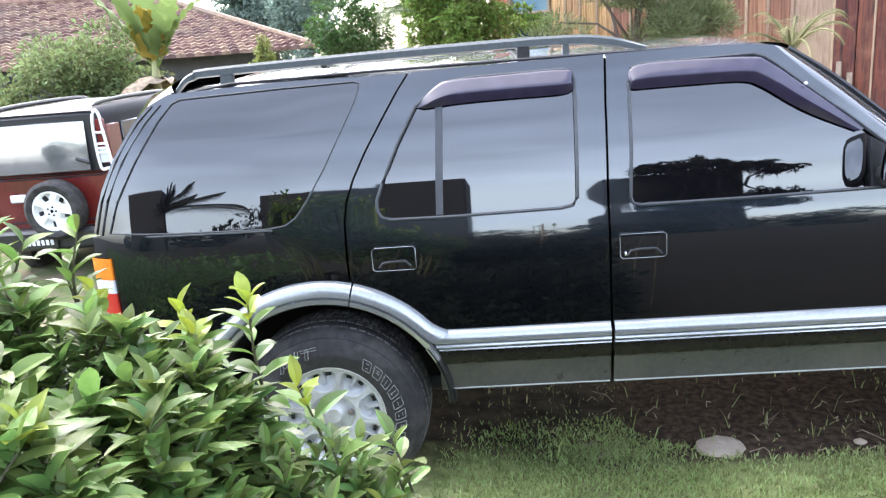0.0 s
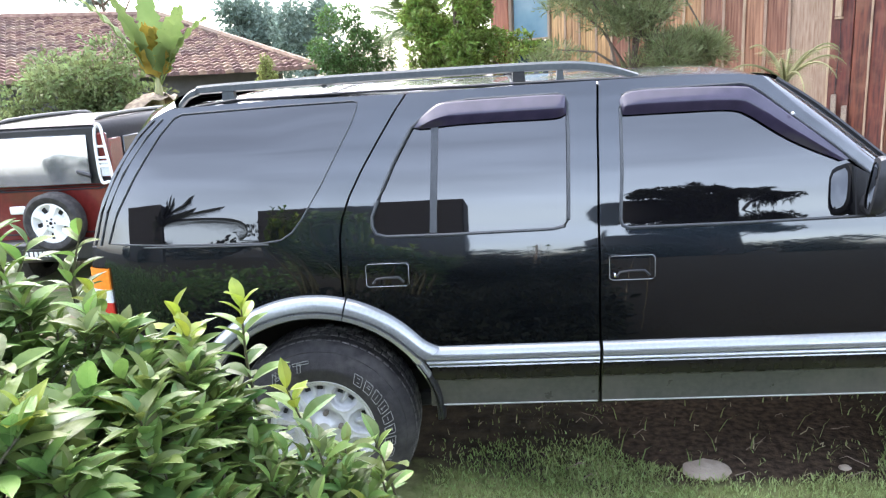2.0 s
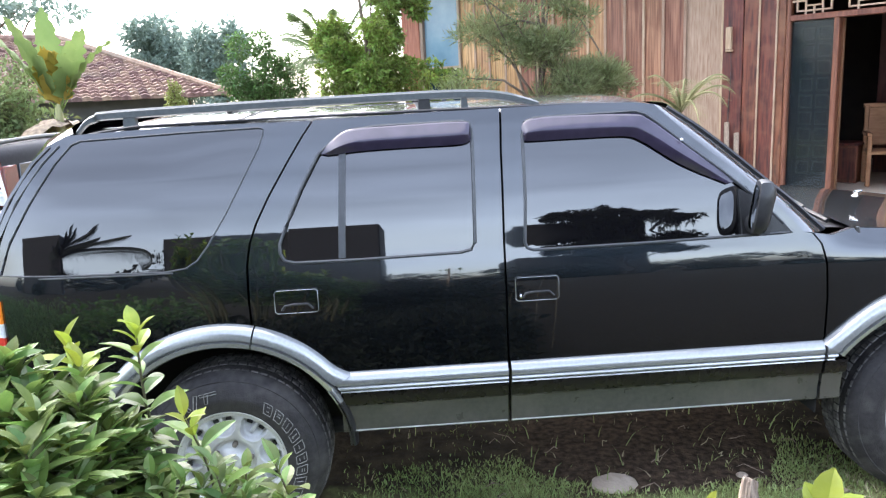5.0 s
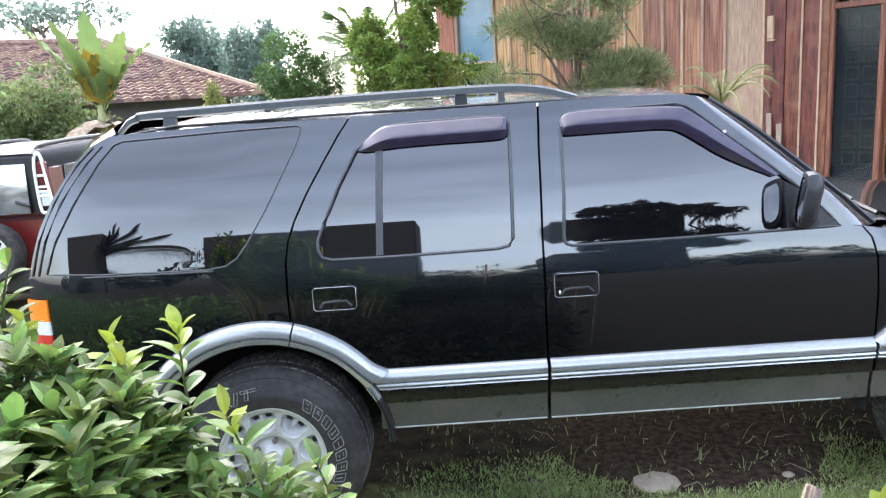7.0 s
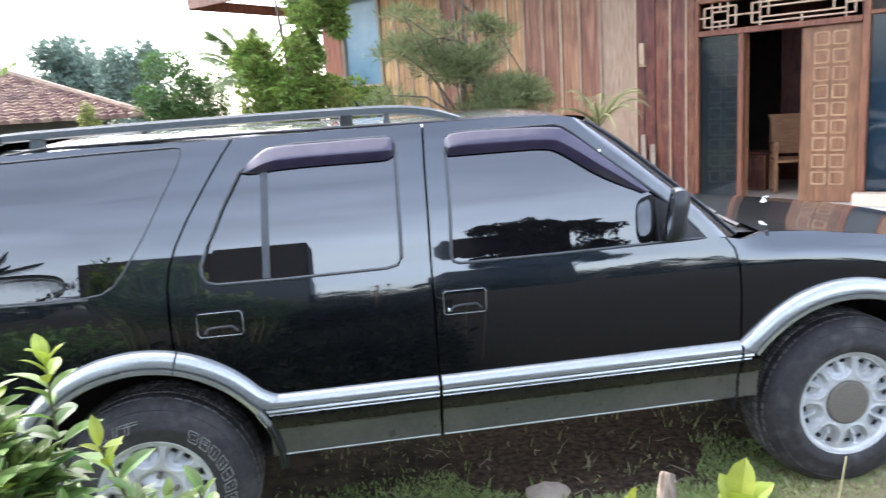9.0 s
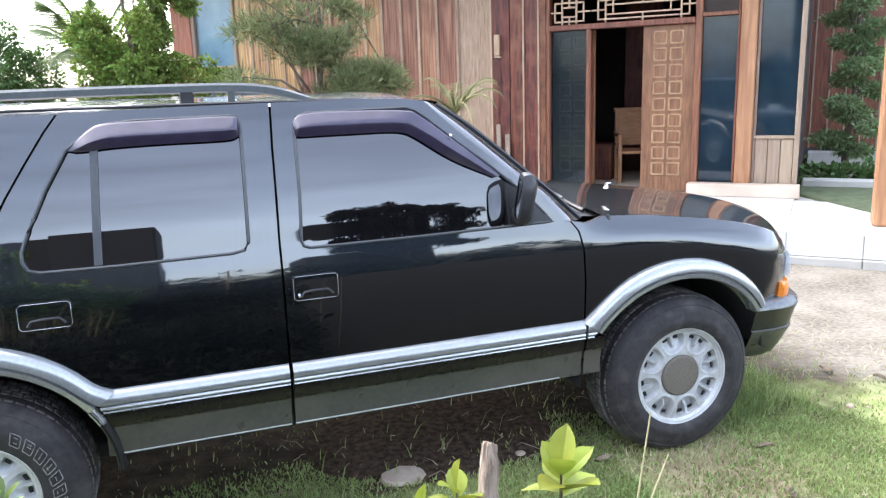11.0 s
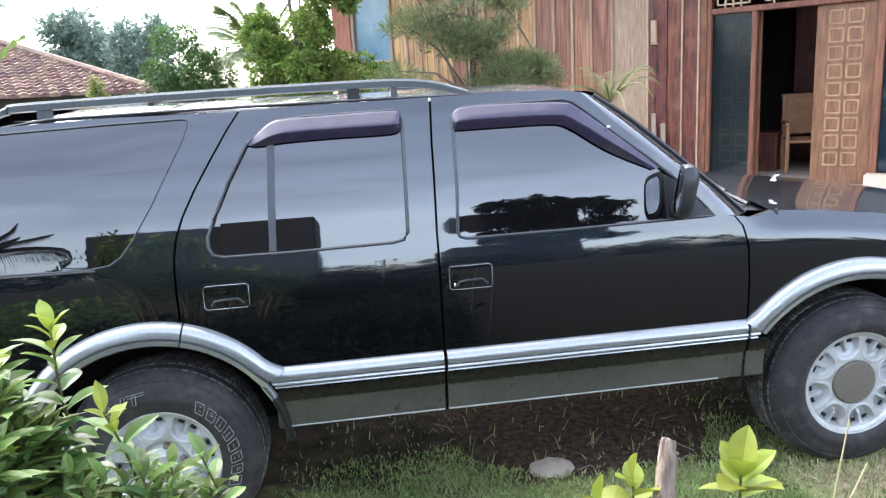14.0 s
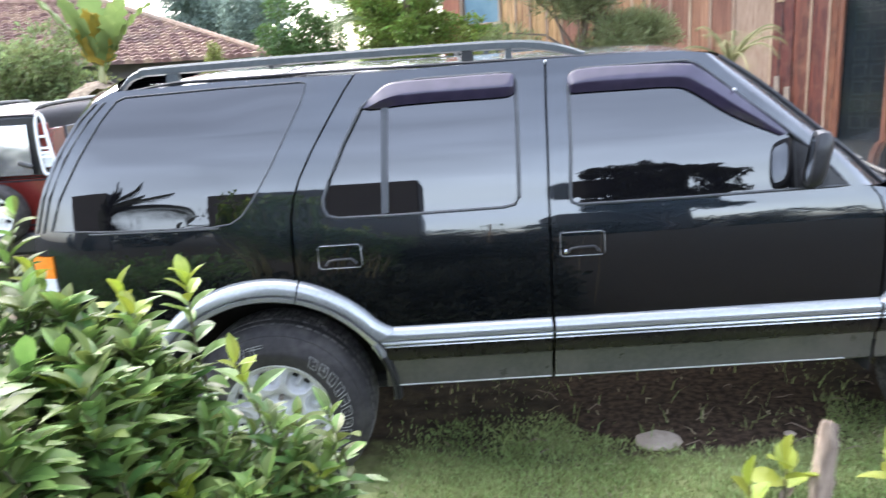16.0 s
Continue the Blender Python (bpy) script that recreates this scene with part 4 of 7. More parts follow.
FACE = FACE + [(x, WIDTH - y) for x, y in FACE[-2::-1]]
def around(sections, ring, mat, name, label="", out=0.0):
    bm = bmesh.new()
    ring = smooth_line([(*p, 0) for p in ring], 4)
    rows = []
    for z, d in sections:
        row = []
        for i, p in enumerate(ring):
            t = (ring[min(i + 1, len(ring) - 1)] - ring[max(i - 1, 0)]).normalized()
            nrm = Vector((t.y, -t.x, 0))
            row.append((p.x + nrm.x * d, p.y + nrm.y * d, z))
        rows.append(row)
    grid(bm, rows)
    return part(name, bm, mat, suv, label)
around([(0.895, -0.03), (0.885, 0.0), (0.86, 0.012), (0.845, 0.012)], FACE, "paint", "nose_panel")
around([(0.845, 0.006), (0.80, 0.0), (0.70, 0.0), (0.62, 0.004)], FACE, "plastic", "grille", "black front grille")
for far in (False, True):
    fl = (lambda p: (p[0], WIDTH - p[1], p[2])) if far else (lambda p: p)
    for nm, z0, z1, ring, mt in (("headlamp", 0.725, 0.842, [(3.262, 0.085), (3.295, 0.15), (3.335, 0.27), (3.372, 0.46)], "lens"), ("turn_signal", 0.625, 0.715, [(3.20, 0.052), (3.25, 0.075), (3.297, 0.14), (3.34, 0.27), (3.372, 0.46)], "amber")):
        bm = bmesh.new()
        ln = smooth_line([(*p, 0) for p in ring], 4)
        sec = ((0.0, -0.01), (0.06, 0.014), (0.3, 0.022), (0.7, 0.020), (0.94, 0.012), (1.0, -0.012))
        rows = [[fl((p.x + d * 0.6, p.y - d * 0.9, z0 + (z1 - z0) * k)) for p in ln] for k, d in sec]
        vs = grid(bm, rows)
        bm.faces.new([r[0] for r in vs])
        bm.faces.new([r[-1] for r in vs][::-1])
        part(nm, bm, mt, suv, "clear front headlamp" if nm == "headlamp" else "amber wraparound turn signal")
BUMP = [(3.034, 0.014), (3.10, 0.008), (3.17, 0.006), (3.25, 0.025), (3.325, 0.09), (3.385, 0.22), (3.43, 0.45), (3.455, 0.70), (3.46, 0.86)]
BUMP = BUMP + [(x, WIDTH - y) for x, y in BUMP[-2::-1]]
around([(0.640, -0.10), (0.643, -0.02), (0.638, 0.004), (0.627, 0.016), (0.608, 0.020)], BUMP, "bumpertop", "bumper_top", "bumper top, greyed for its sky highlight")
around([(0.608, 0.020), (0.596, 0.016), (0.586, 0.010), (0.520, -0.008), (0.508, -0.012)], BUMP, "plastic", "bumper_face", "black bumper face")
around([(0.508, -0.012), (0.503, -0.006), (0.496, -0.006), (0.455, -0.026), (0.410, -0.048), (0.370, -0.072), (0.352, -0.095), (0.348, -0.20)], BUMP, "pewter", "bumper_skirt", "dull pewter bumper skirt")

# rear end: tailgate, rear glass, lamps, bumper
bm = bmesh.new()
rows = []
for x, z in [(-0.862, 0.58), (-0.868, 0.80), (-0.856, 1.0), (-0.842, 1.089), (-0.785, 1.253), (-0.728, 1.358), (-0.645, 1.478), (-0.585, 1.537), (-0.50, 1.575)]:
    y0 = side_y(x, z) + 0.002
    rows.append([(x - 0.10 * (1 - (2 * j / 12 - 1) ** 4), y0 + (WIDTH - 2 * y0) * j / 12, z + 0.05 * (1 - (2 * j / 12 - 1) ** 2) * (z > 1.5)) for j in range(13)])
grid(bm, rows[:4])
part("tailgate", bm, "paint", suv)
bm = bmesh.new()
grid(bm, rows[3:])
part("rear_window", bm, "glass", suv, "dark tinted rear window")
for far in (False, True):
    for nm, z0, z1, mt in (("turn_signal", 0.935, 1.015, "amber"), ("reversing_lamp", 0.885, 0.935, "lens"), ("tail_lamp", 0.72, 0.885, "redlens")):
        bm = bmesh.new()
        rows = [[flank(x, z, o, far) for x, o in ((-0.775, 0.004), (-0.778, -0.008), (-0.82, -0.010), (-0.862, -0.004))] + [(-0.90, (WIDTH - 0.22 if far else 0.22), z), (-0.905, (WIDTH - 0.34 if far else 0.34), z)] for z in np.linspace(z0, z1, 5)]
        grid(bm, rows)
        part(nm, bm, mt, suv, {"amber": "amber rear turn signal", "lens": "clear reversing lamp", "redlens": "red tail lamp"}[mt])
RB = [(-0.55, 0.012), (-0.75, 0.010), (-0.90, 0.05), (-0.99, 0.18), (-1.03, 0.45), (-1.04, 0.86)]
RB = RB + [(x, WIDTH - y) for x, y in RB[-2::-1]]
around([(0.60, 0.08), (0.605, 0.0), (0.595, -0.018), (0.48, -0.02), (0.40, -0.01), (0.36, 0.03)], RB, "pewter", "rear_bumper", "dull pewter rear bumper")

# dark body shell that fills the car behind its skins
rows = []
for z, ins in ((0.40, 0.12), (0.60, 0.10), (1.05, 0.075), (1.30, 0.13), (1.53, 0.205)):
    x0 = {0.40: -0.48, 0.60: -0.80}.get(z, -0.80 if z < 1.1 else -0.80 + (z - 1.05) * 0.55)
    x1 = 3.18 if z < 0.9 else 2.15 - (z - 1.05) * 1.25
    rows.append([(x0, ins, z), (x1, ins, z), (x1, WIDTH - ins, z), (x0, WIDTH - ins, z)])
t = bmesh.new()
vs = grid(t, rows[2:], True)
t.faces.new(vs[0][::-1])
t.faces.new(vs[-1])
part("body_shell", t, "shell", suv)
for nm, lo, hi in (("inner_sill", (0.44, 0.10, 0.43), (2.15, WIDTH - 0.10, 1.0)), ("floor_pan", (0.44, 0.22, 0.34), (2.15, WIDTH - 0.22, 0.428)),
                   ("underbody", (-0.75, 0.50, 0.25), (3.10, WIDTH - 0.50, 0.338)), ("inner_body", (-0.80, 0.48, 0.342), (3.12, WIDTH - 0.48, 0.98))):
    bm = bmesh.new()
    bevel_box(bm, lo, hi, 0.02)
    part(nm, bm, "shell", suv)
bm = bmesh.new()
for x in (0.0, 2.675):
    tube(bm, [(x, 0.2, 0.33), (x, WIDTH - 0.2, 0.33)], 0.05, 10)
for y in (0.5, 1.22):
    bevel_box(bm, (-0.7, y - 0.04, 0.30), (3.1, y + 0.04, 0.42), 0.01)
tube(bm, [(0.30, 0.30, 0.35), (0.9, 0.36, 0.33), (2.0, 0.40, 0.34)], 0.035, 8)
part("chassis", bm, "shell", suv)

# roof rack
for far in (False, True):
    def rk(x, z, o=0.0):
        y = 0.245 + o
        return (x, WIDTH - y if far else y, z)
    bm = bmesh.new()
    path = smooth_line([(*p, 0) for p in [(-0.515, 1.572), (-0.48, 1.606), (-0.44, 1.622), (-0.38, 1.630), (0.206, 1.641), (0.717, 1.645), (0.90, 1.643), (0.99, 1.636), (1.075, 1.620), (1.165, 1.594)]], 5)
    rows = []
    for p in path:
        e = min(1.0, min(p.x + 0.53, 1.18 - p.x) / 0.12)
        h, w = 0.010 + 0.007 * e, 0.018
        rows.append([rk(p.x, p.y + dz, o) for o, dz in ((-w, -h * 0.7), (-w, h * 0.5), (-w * 0.5, h), (w * 0.5, h), (w, h * 0.5), (w, -h * 0.7), (0, -h))])
    vs = grid(bm, rows, True)
    bm.faces.new(vs[0][::-1])
    bm.faces.new(vs[-1])
    rail = part("roof_rail", bm, "rack", suv, "grey roof rack rail")
    for x0, x1, zt in ((-0.345, -0.305, 1.625), (0.722, 0.762, 1.638), (0.880, 0.900, 1.636)):
        bm = bmesh.new()
        rows = [[rk(x, z, o) for x, o in ((x0 - s, -0.014), (x1 + s, -0.014), (x1 + s, 0.016), (x0 - s, 0.016))] for z, s in ((1.565, 0.012), (1.58, 0.004), (zt, 0.0))]
        vs = grid(bm, rows, True)
        bm.faces.new(vs[-1])
        part("rail_foot", bm, "plastic" if 0.7 < x0 < 0.8 else "rack", rail)
    # bright strip added to imitate the sky's reflection along the roof
    bm = bmesh.new()
    grid(bm, [[rk(-0.42 + 1.30 * i / 12, 1.579 + 0.015 * i / 12, o) + () for i in range(13)] for o in (-0.022, -0.020, 0.012, 0.014)])
    for v in bm.verts:
        v.co.z += 0.006 if abs((WIDTH - v.co.y if far else v.co.y) - 0.245) < 0.0305 else -0.004
    part("roof_strip", bm, "trim", suv, "bright strip added for the sky reflection on the roof")
    bm = bmesh.new()
    tube(bm, [rk(x, z, -0.048) for x, z in ((-0.46, 1.566), (-0.30, 1.586), (0.2, 1.591), (0.8, 1.591), (1.30, 1.588), (1.46, 1.580))], 0.0055, 6)
    part("drip_seal", bm, "plastic", suv)
for x in (0.03, 0.735):
    bm = bmesh.new()
    tube(bm, [(x, 0.25, 1.622), (x, 0.5, 1.634), (x, 0.86, 1.638), (x, WIDTH - 0.5, 1.634), (x, WIDTH - 0.25, 1.622)], 0.012, 8)
    part("rack_crossbar", bm, "rack", suv)

# door mirrors
for far in (False, True):
    fl = (lambda p: (p[0], WIDTH - p[1], p[2])) if far else (lambda p: p)
    bm = bmesh.new()
    rows = []
    for k, (x, s) in enumerate(((1.858, 0.80), (1.862, 0.96), (1.872, 1.0), (1.890, 1.0), (1.906, 0.93), (1.918, 0.74), (1.922, 0.45))):
        row = []
        for j in range(20):
            a = 2 * math.pi * j / 20
            cx, cz = math.cos(a), math.sin(a)
            q = (abs(cx) ** 4 + abs(cz) ** 4) ** -0.25
            yo = 0.058 * cx * q * s
            row.append(fl((x + 0.012 * (cz * q) + yo * 0.26, -0.060 + yo, 1.212 + 0.094 * cz * q * s)))
        rows.append(row)
    vs = grid(bm, rows, True)
    bm.faces.new(vs[-1])
    house = part("door_mirror", bm, "plastic", suv, "black door mirror housing")
    bm = bmesh.new()
    vs = grid(bm, [[fl((1.862 + 0.012 * math.sin(a) + 0.26 * 0.047 * s * math.cos(a) * (abs(math.cos(a)) ** 4 + abs(math.sin(a)) ** 4) ** -0.25, -0.060 + 0.047 * s * math.cos(a) * (abs(math.cos(a)) ** 4 + abs(math.sin(a)) ** 4) ** -0.25, 1.212 + 0.079 * s * math.sin(a) * (abs(math.cos(a)) ** 4 + abs(math.sin(a)) ** 4) ** -0.25)) for a in [2 * math.pi * j / 20 for j in range(20)]] for s in (1.0, 0.5)], True)
    bm.faces.new(vs[-1])
    part("mirror_glass", bm, "mirror", house, "silvered mirror glass")
    bm = bmesh.new()
    tube(bm, [fl((1.90, -0.05, 1.135)), fl((1.905, 0.0, 1.128)), fl((1.91, 0.05, 1.135))], [0.030, 0.034, 0.045], 10)
    part("mirror_arm", bm, "plastic", house)

# small white beads at the windscreen's edge
for at in ((1.762, 0.235, 1.478), (1.657, 0.095, 1.446)):
    bm = bmesh.new()
    bmesh.ops.create_icosphere(bm, subdivisions=2, radius=0.006, matrix=Matrix.Translation(at))
    part("clip", bm, "whitetrim", suv, "small white bead")

# aerial stub by the wing
bm = bmesh.new()
tube(bm, [flank(2.31, 1.06, 0.02, False), flank(2.31, 1.06, 0.02, False) + Vector((0, 0, 0.035))], [0.014, 0.007], 8)
part("aerial_base", bm, "plastic", suv)


# ---- wheels ----
def revolve(profile, n=64):
    """Turns a profile of (radius, depth) about the wheel's axle, y being the depth."""
    bm = bmesh.new()
    grid(bm, [[(r * math.cos(2 * math.pi * i / n), d, r * math.sin(2 * math.pi * i / n)) for i in range(n)] for r, d in profile], True)
    return bm


def move(bm, m):
    bmesh.ops.transform(bm, matrix=m, verts=bm.verts)
    return bm


RIM = 0.208
TY = 0.358


def rim_face():
    """The alloy face: eight pockets with a raised lip, as a polar sheet."""
    bm = bmesh.new()
    n = 192
    rows = []
    radii = [0.30, 0.38] + [0.41 + 0.018 * k for k in range(33)]
    for r in radii:
        row = []
        for i in range(n):
            a = 2 * math.pi * i / n
            u = (((a * 8 / (2 * math.pi)) % 1.0) - 0.5) * 2 * math.pi / 8 * r
            e = math.hypot(u / 0.262, max(0.0, 0.88 - r) / 0.37)
            w = soft_step((1.0 - e) / 0.16) * soft_step((0.915 - r) / 0.035)
            rib = soft_step((0.045 - abs(u)) / 0.018) * soft_step((r - 0.60) / 0.1)
            bowl = 0.55 + 0.45 * soft_step((r - 0.52) / 0.3)
            d = 0.032 * w * bowl * (1 - 0.75 * rib) + 0.010 * soft_step((0.98 - r) / 0.05)
            d -= 0.0028 * math.exp(-((e - 1.03) / 0.07) ** 2) * soft_step((0.80 - r) / 0.1)
            d += 0.014 * soft_step((0.45 - r) / 0.04)
            row.append((r * RIM * math.cos(a), d, r * RIM * math.sin(a)))
        rows.append(row)
    grid(bm, rows, True)
    return bm


def wheel(name, x, y, z, turn, far, lettered, spin=0.0, rim_size=1.0):
    w = thing(name, (x, y, z), "", "")
    w.parent = suv
    w.matrix_parent_inverse = WORLD[suv].inverted()
    flip = pose(0, 0, 0, 0, 0, 180 if far else 0)
    m = Matrix.Translation((x, y, z)) @ pose(0, 0, 0, 0, 0, turn) @ flip @ pose(0, 0, 0, 0, spin, 0)
    if name == "rear_wheel":
        m = m @ Matrix.Scale(0.99, 4)
    mr = m @ Matrix.Diagonal((rim_size, 1, rim_size, 1))
    prof = [(0.205 * rim_size, 0.016), (0.205 * rim_size, 0.012), (0.212 * rim_size, 0.0), (0.222, -0.006), (0.245, -0.014), (0.262, -0.017), (0.266, -0.015), (0.285, -0.013), (0.305, -0.006), (0.318, 0.002), (0.322, 0.001), (0.332, 0.010), (0.346, 0.022), (0.3545, 0.040), (TY, 0.06), (TY + 0.002, 0.125), (TY, 0.19), (0.346, 0.226), (0.30, 0.250), (0.21, 0.238)]
    bm = revolve(prof, 80)
    ty = part("tyre", move(bm, m), "tyre", w, "worn black all-terrain tyre")
    # tread blocks
    bm = bmesh.new()
    for i in range(64):
        a = 2 * math.pi * i / 64
        for d0, d1, r0 in ((0.036, 0.068, 0.0), (0.075, 0.110, 0.5), (0.118, 0.152, 0.0), (0.158, 0.204, 0.5)):
            edge = 0.015 if d0 < 0.04 else 0.0
            bevel_box(bm, (-0.0150, d0, TY - 0.012 - edge), (0.0150, d1, TY + 0.0035 - edge * 0.4), 0.003, m @ pose(0, 0, 0, 0, math.degrees(a) + r0 * 5.6, 0))
    part("tread", bm, "tread", w)
    rm = part("rim", move(rim_face(), mr @ Matrix.Translation((0, 0.004, 0))), "rim", w, "silver eight-pocket alloy rim")
    part("rim_lip", move(revolve([(RIM - 0.004, 0.010), (RIM, -0.001), (RIM + 0.006, -0.003), (RIM + 0.009, 0.003), (RIM + 0.008, 0.014)]), mr), "rim", rm)
    part("rim_barrel", move(revolve([(RIM, 0.01), (RIM - 0.02, 0.06), (RIM - 0.02, 0.20), (0.02, 0.20)], 40), mr), "shell", rm)
    t = bmesh.new()
    bevel_box(t, (-0.0115, -0.002, 0.165), (0.0115, 0.004, 0.180), 0.003)
    for v in t.verts:
        v.co.z -= 6.0 * v.co.x ** 2
    vent = mesh_of("vent", t, "shell", False)
    for i in range(0 if far else 8):
        for da in (-8.6, 8.6):
            child("vent", vent, mr @ Matrix.Translation((0, 0.034, 0)) @ pose(0, 0, 0, 0, -45 * (i + 0.5) + 90 + da, 0), rm)
    cap = [(0.001, 0.004), (0.05, 0.003), (0.083, 0.006), (0.089, 0.012), (0.090, 0.035)]
    if lettered:
        cap = [(0.001, 0.010), (0.030, 0.008), (0.036, 0.014), (0.062, 0.026), (0.085, 0.030)]
    part("hub_cap", move(revolve(cap, 40), mr), "hub" if not lettered else "rim", rm, "dusty brown-grey hub cap" if not lettered else "silver hub")
    if lettered:
        t = bmesh.new()
        tube(t, [(0, 0.024, 0), (0, 0.004, 0), (0, 0.001, 0)], [0.011, 0.010, 0.007], 6)
        nut = mesh_of("wheel_nut", t, "hub", False)
        for i in range(5):
            a = radians(72 * i + 20)
            child("wheel_nut", nut, m @ Matrix.Translation((0.066 * math.cos(a), 0.004, 0.066 * math.sin(a))), rm)
        # raised writing on the sidewall: outlined maker's blocks and the letters A/T
        def on_wall(a, r):
            return m @ Vector((r * math.cos(a), -0.0215, r * math.sin(a)))
        for i in range(10):
            a0 = radians(66 - i * 10.4)
            wd = radians(3.7)
            def slant(u, v):
                """A place on block i: u across it, v out from the hub, leaning forward."""
                return on_wall(a0 + wd * (0.5 - 2.0 * u + 0.9 * v), 0.240 + 0.039 * v)
            ring = [(0, 0), (0.92, 0), (1, 0.12), (1, 0.88), (0.92, 1), (0, 1), (0, 0.5)]
            pts = []
            for (ua, va), (ub, vb) in zip(ring, ring[1:] + ring[:1]):
                pts += [slant(ua + (ub - ua) * k / 3, va + (vb - va) * k / 3) for k in range(3)]
            bm = bmesh.new()
            tube(bm, pts + [pts[0], pts[1]], 0.0017, 4, False)
            inner = (((0.35, 0.30), (0.70, 0.30)), ((0.35, 0.72), (0.70, 0.72)), ((0.5, 0.2), (0.5, 0.8)), ((0.3, 0.5), (0.75, 0.5)))
            for k in ((0, 1), (1, 3), (2,), (0, 2), (3,))[i % 5]:
                tube(bm, [slant(*inner[k][0]), slant(*inner[k][1])], 0.0017, 4)
            part("raised_block", bm, "tyrewhite", ty, "white outlined block on the sidewall")
        bm = bmesh.new()
        # each stroke of A/T is an outline, slanting with the curve of the tyre
        strokes = (((-1.75, 0), (-1.05, 1)), ((-1.05, 1), (-0.70, 0)), ((-1.35, 0.36), (-0.85, 0.36)), ((-0.35, -0.12), (0.20, 1.12)), ((0.45, 0.92), (1.65, 0.92)), ((0.90, 0.9), (0.70, 0)))
        for (xa, za), (xb, zb) in strokes:
            d = Vector((xb - xa, zb - za)).normalized()
            nx, nz = -d.y * 0.13, d.x * 0.13
            pts = []
            for x_, z_ in ((xa + nx, za + nz), (xb + nx, zb + nz), (xb - nx, zb - nz), (xa - nx, za - nz)):
                pts.append(on_wall(radians(124) - x_ * 0.178, 0.256 + z_ * 0.038))
            tube(bm, pts + [pts[0], pts[1]], 0.0017, 4, False)
        part("type_letters", bm, "tyrewhite", ty, "white raised letters A/T on the sidewall")
    return w


wheel("rear_wheel", -0.040, 0.016, TY * 0.99, 0, False, True, 12, 0.95)
wheel("front_wheel", 2.664, 0.012, TY, -2, False, False, 8, 1.02)
wheel("rear_wheel", -0.040, WIDTH - 0.016, TY * 0.99, 0, True, False)
wheel("front_wheel", 2.664, WIDTH - 0.016, TY, -2, True, False)


# ---- ground ----
def ground_z(x, y):
    """Height of the yard: level by the cars' place, falling away to the back left."""
    drop = -0.50 * soft_step((-0.9 - x) / 2.2) * soft_step((y + 1.2) / 3.0)
    drop -= 0.35 * soft_step((-4 - x) / 8.0)
    return drop + 0.012 * noise.noise(Vector((x * 1.3, y * 1.3, 0))) + 0.006 * noise.noise(Vector((x * 5, y * 5, 3)))


bm = bmesh.new()
axis_x = [-900, -300, -120, -60, -35, -22, -15] + [-11 + 0.25 * i for i in range(100)] + [15, 22, 35, 60, 120, 300, 900]
axis_y = [-900, -300, -120, -60, -35, -22, -14] + [-8 + 0.25 * i for i in range(96)] + [17, 22, 35, 60, 120, 300, 900]
grid(bm, [[(x, y, ground_z(x, y)) for x in axis_x] for y in axis_y])
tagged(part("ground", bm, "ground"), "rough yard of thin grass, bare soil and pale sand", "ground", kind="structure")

# ---- the wooden house ----
HM = Matrix.Translation((6.13, 5.2, 0)) @ pose(0, 0, 0, 0, 0, -45.6)
rnd = random.Random(7)
house = thing("wooden_house", HM.translation, "long plank-clad wooden house with a carved door and tall windows", "house")
WORLD[house] = Matrix.Translation(HM.translation)


def hbox(bm, lo, hi, bev=0.006):
    bevel_box(bm, lo, hi, bev, HM)


def hpart(name, lo, hi, mat, parent=house, label="", bev=0.006):
    bm = bmesh.new()
    hbox(bm, lo, hi, bev)
    return part(name, bm, mat, parent, label, smooth=False)


WIN = (-7.15, -6.39)
# backing wall with its openings, in pieces butted end to end
bm = bmesh.new()
for lo, hi in (((-7.62, 0.05, -0.2), (WIN[0], 0.17, 4.4)), ((WIN[0], 0.05, -0.2), (WIN[1], 0.17, 1.2)), ((WIN[0], 0.05, 3.9), (WIN[1], 0.17, 4.4)),
               ((WIN[1], 0.05, -0.2), (-1.40, 0.17, 4.4)), ((-1.40, 0.05, 2.66), (1.56, 0.17, 4.4)), ((-1.40, 0.05, -0.2), (1.56, 0.17, 0.28))):
    hbox(bm, lo, hi, 0)
wall = part("front_wall", bm, "greyplank", house, "plank wall backing", smooth=False)
# boards and battens of the tan wall
x = WIN[1] + 0.05
edges = [WIN[1] + 0.05]
while edges[-1] < -2.3:
    edges.append(edges[-1] + 0.30 + rnd.uniform(-0.03, 0.03))
edges[-1] = -2.12
for a, b in zip(edges, edges[1:]):
    hpart("plank", (a + 0.004, 0.018 + rnd.uniform(-0.004, 0.004), -0.05), (b - 0.004, 0.048, 4.38), "batten" if b > -2.2 else "plank_tan", wall)
    hpart("batten", (b - 0.022, -0.004, -0.05), (b + 0.016, 0.016, 4.38), "batten", wall, bev=0.004)
for a, b in ((-2.11, -1.86), (-1.86, -1.67), (-1.67, -1.47), (-1.47, -1.372)):
    hpart("plank", (a + 0.004, -0.03 + rnd.uniform(-0.005, 0.005), 0.0), (b - 0.004, 0.048, 4.38), "plank_red", wall)
for b in (-1.67, -1.47):
    hpart("batten", (b - 0.012, -0.052, 0.0), (b + 0.010, -0.036, 4.38), "batten", wall, bev=0.003)
hpart("corner_board", (-7.62, -0.03, -0.2), (WIN[0] - 0.07, 0.048, 4.38), "pierwood", wall)
# tall pale window
w1 = thing("tall_window", HM @ Vector((WIN[0], 0, 1.2)), "tall narrow window with a pale blue pane above a darker one", "")
w1.parent = house
w1.matrix_parent_inverse = WORLD[house].inverted()
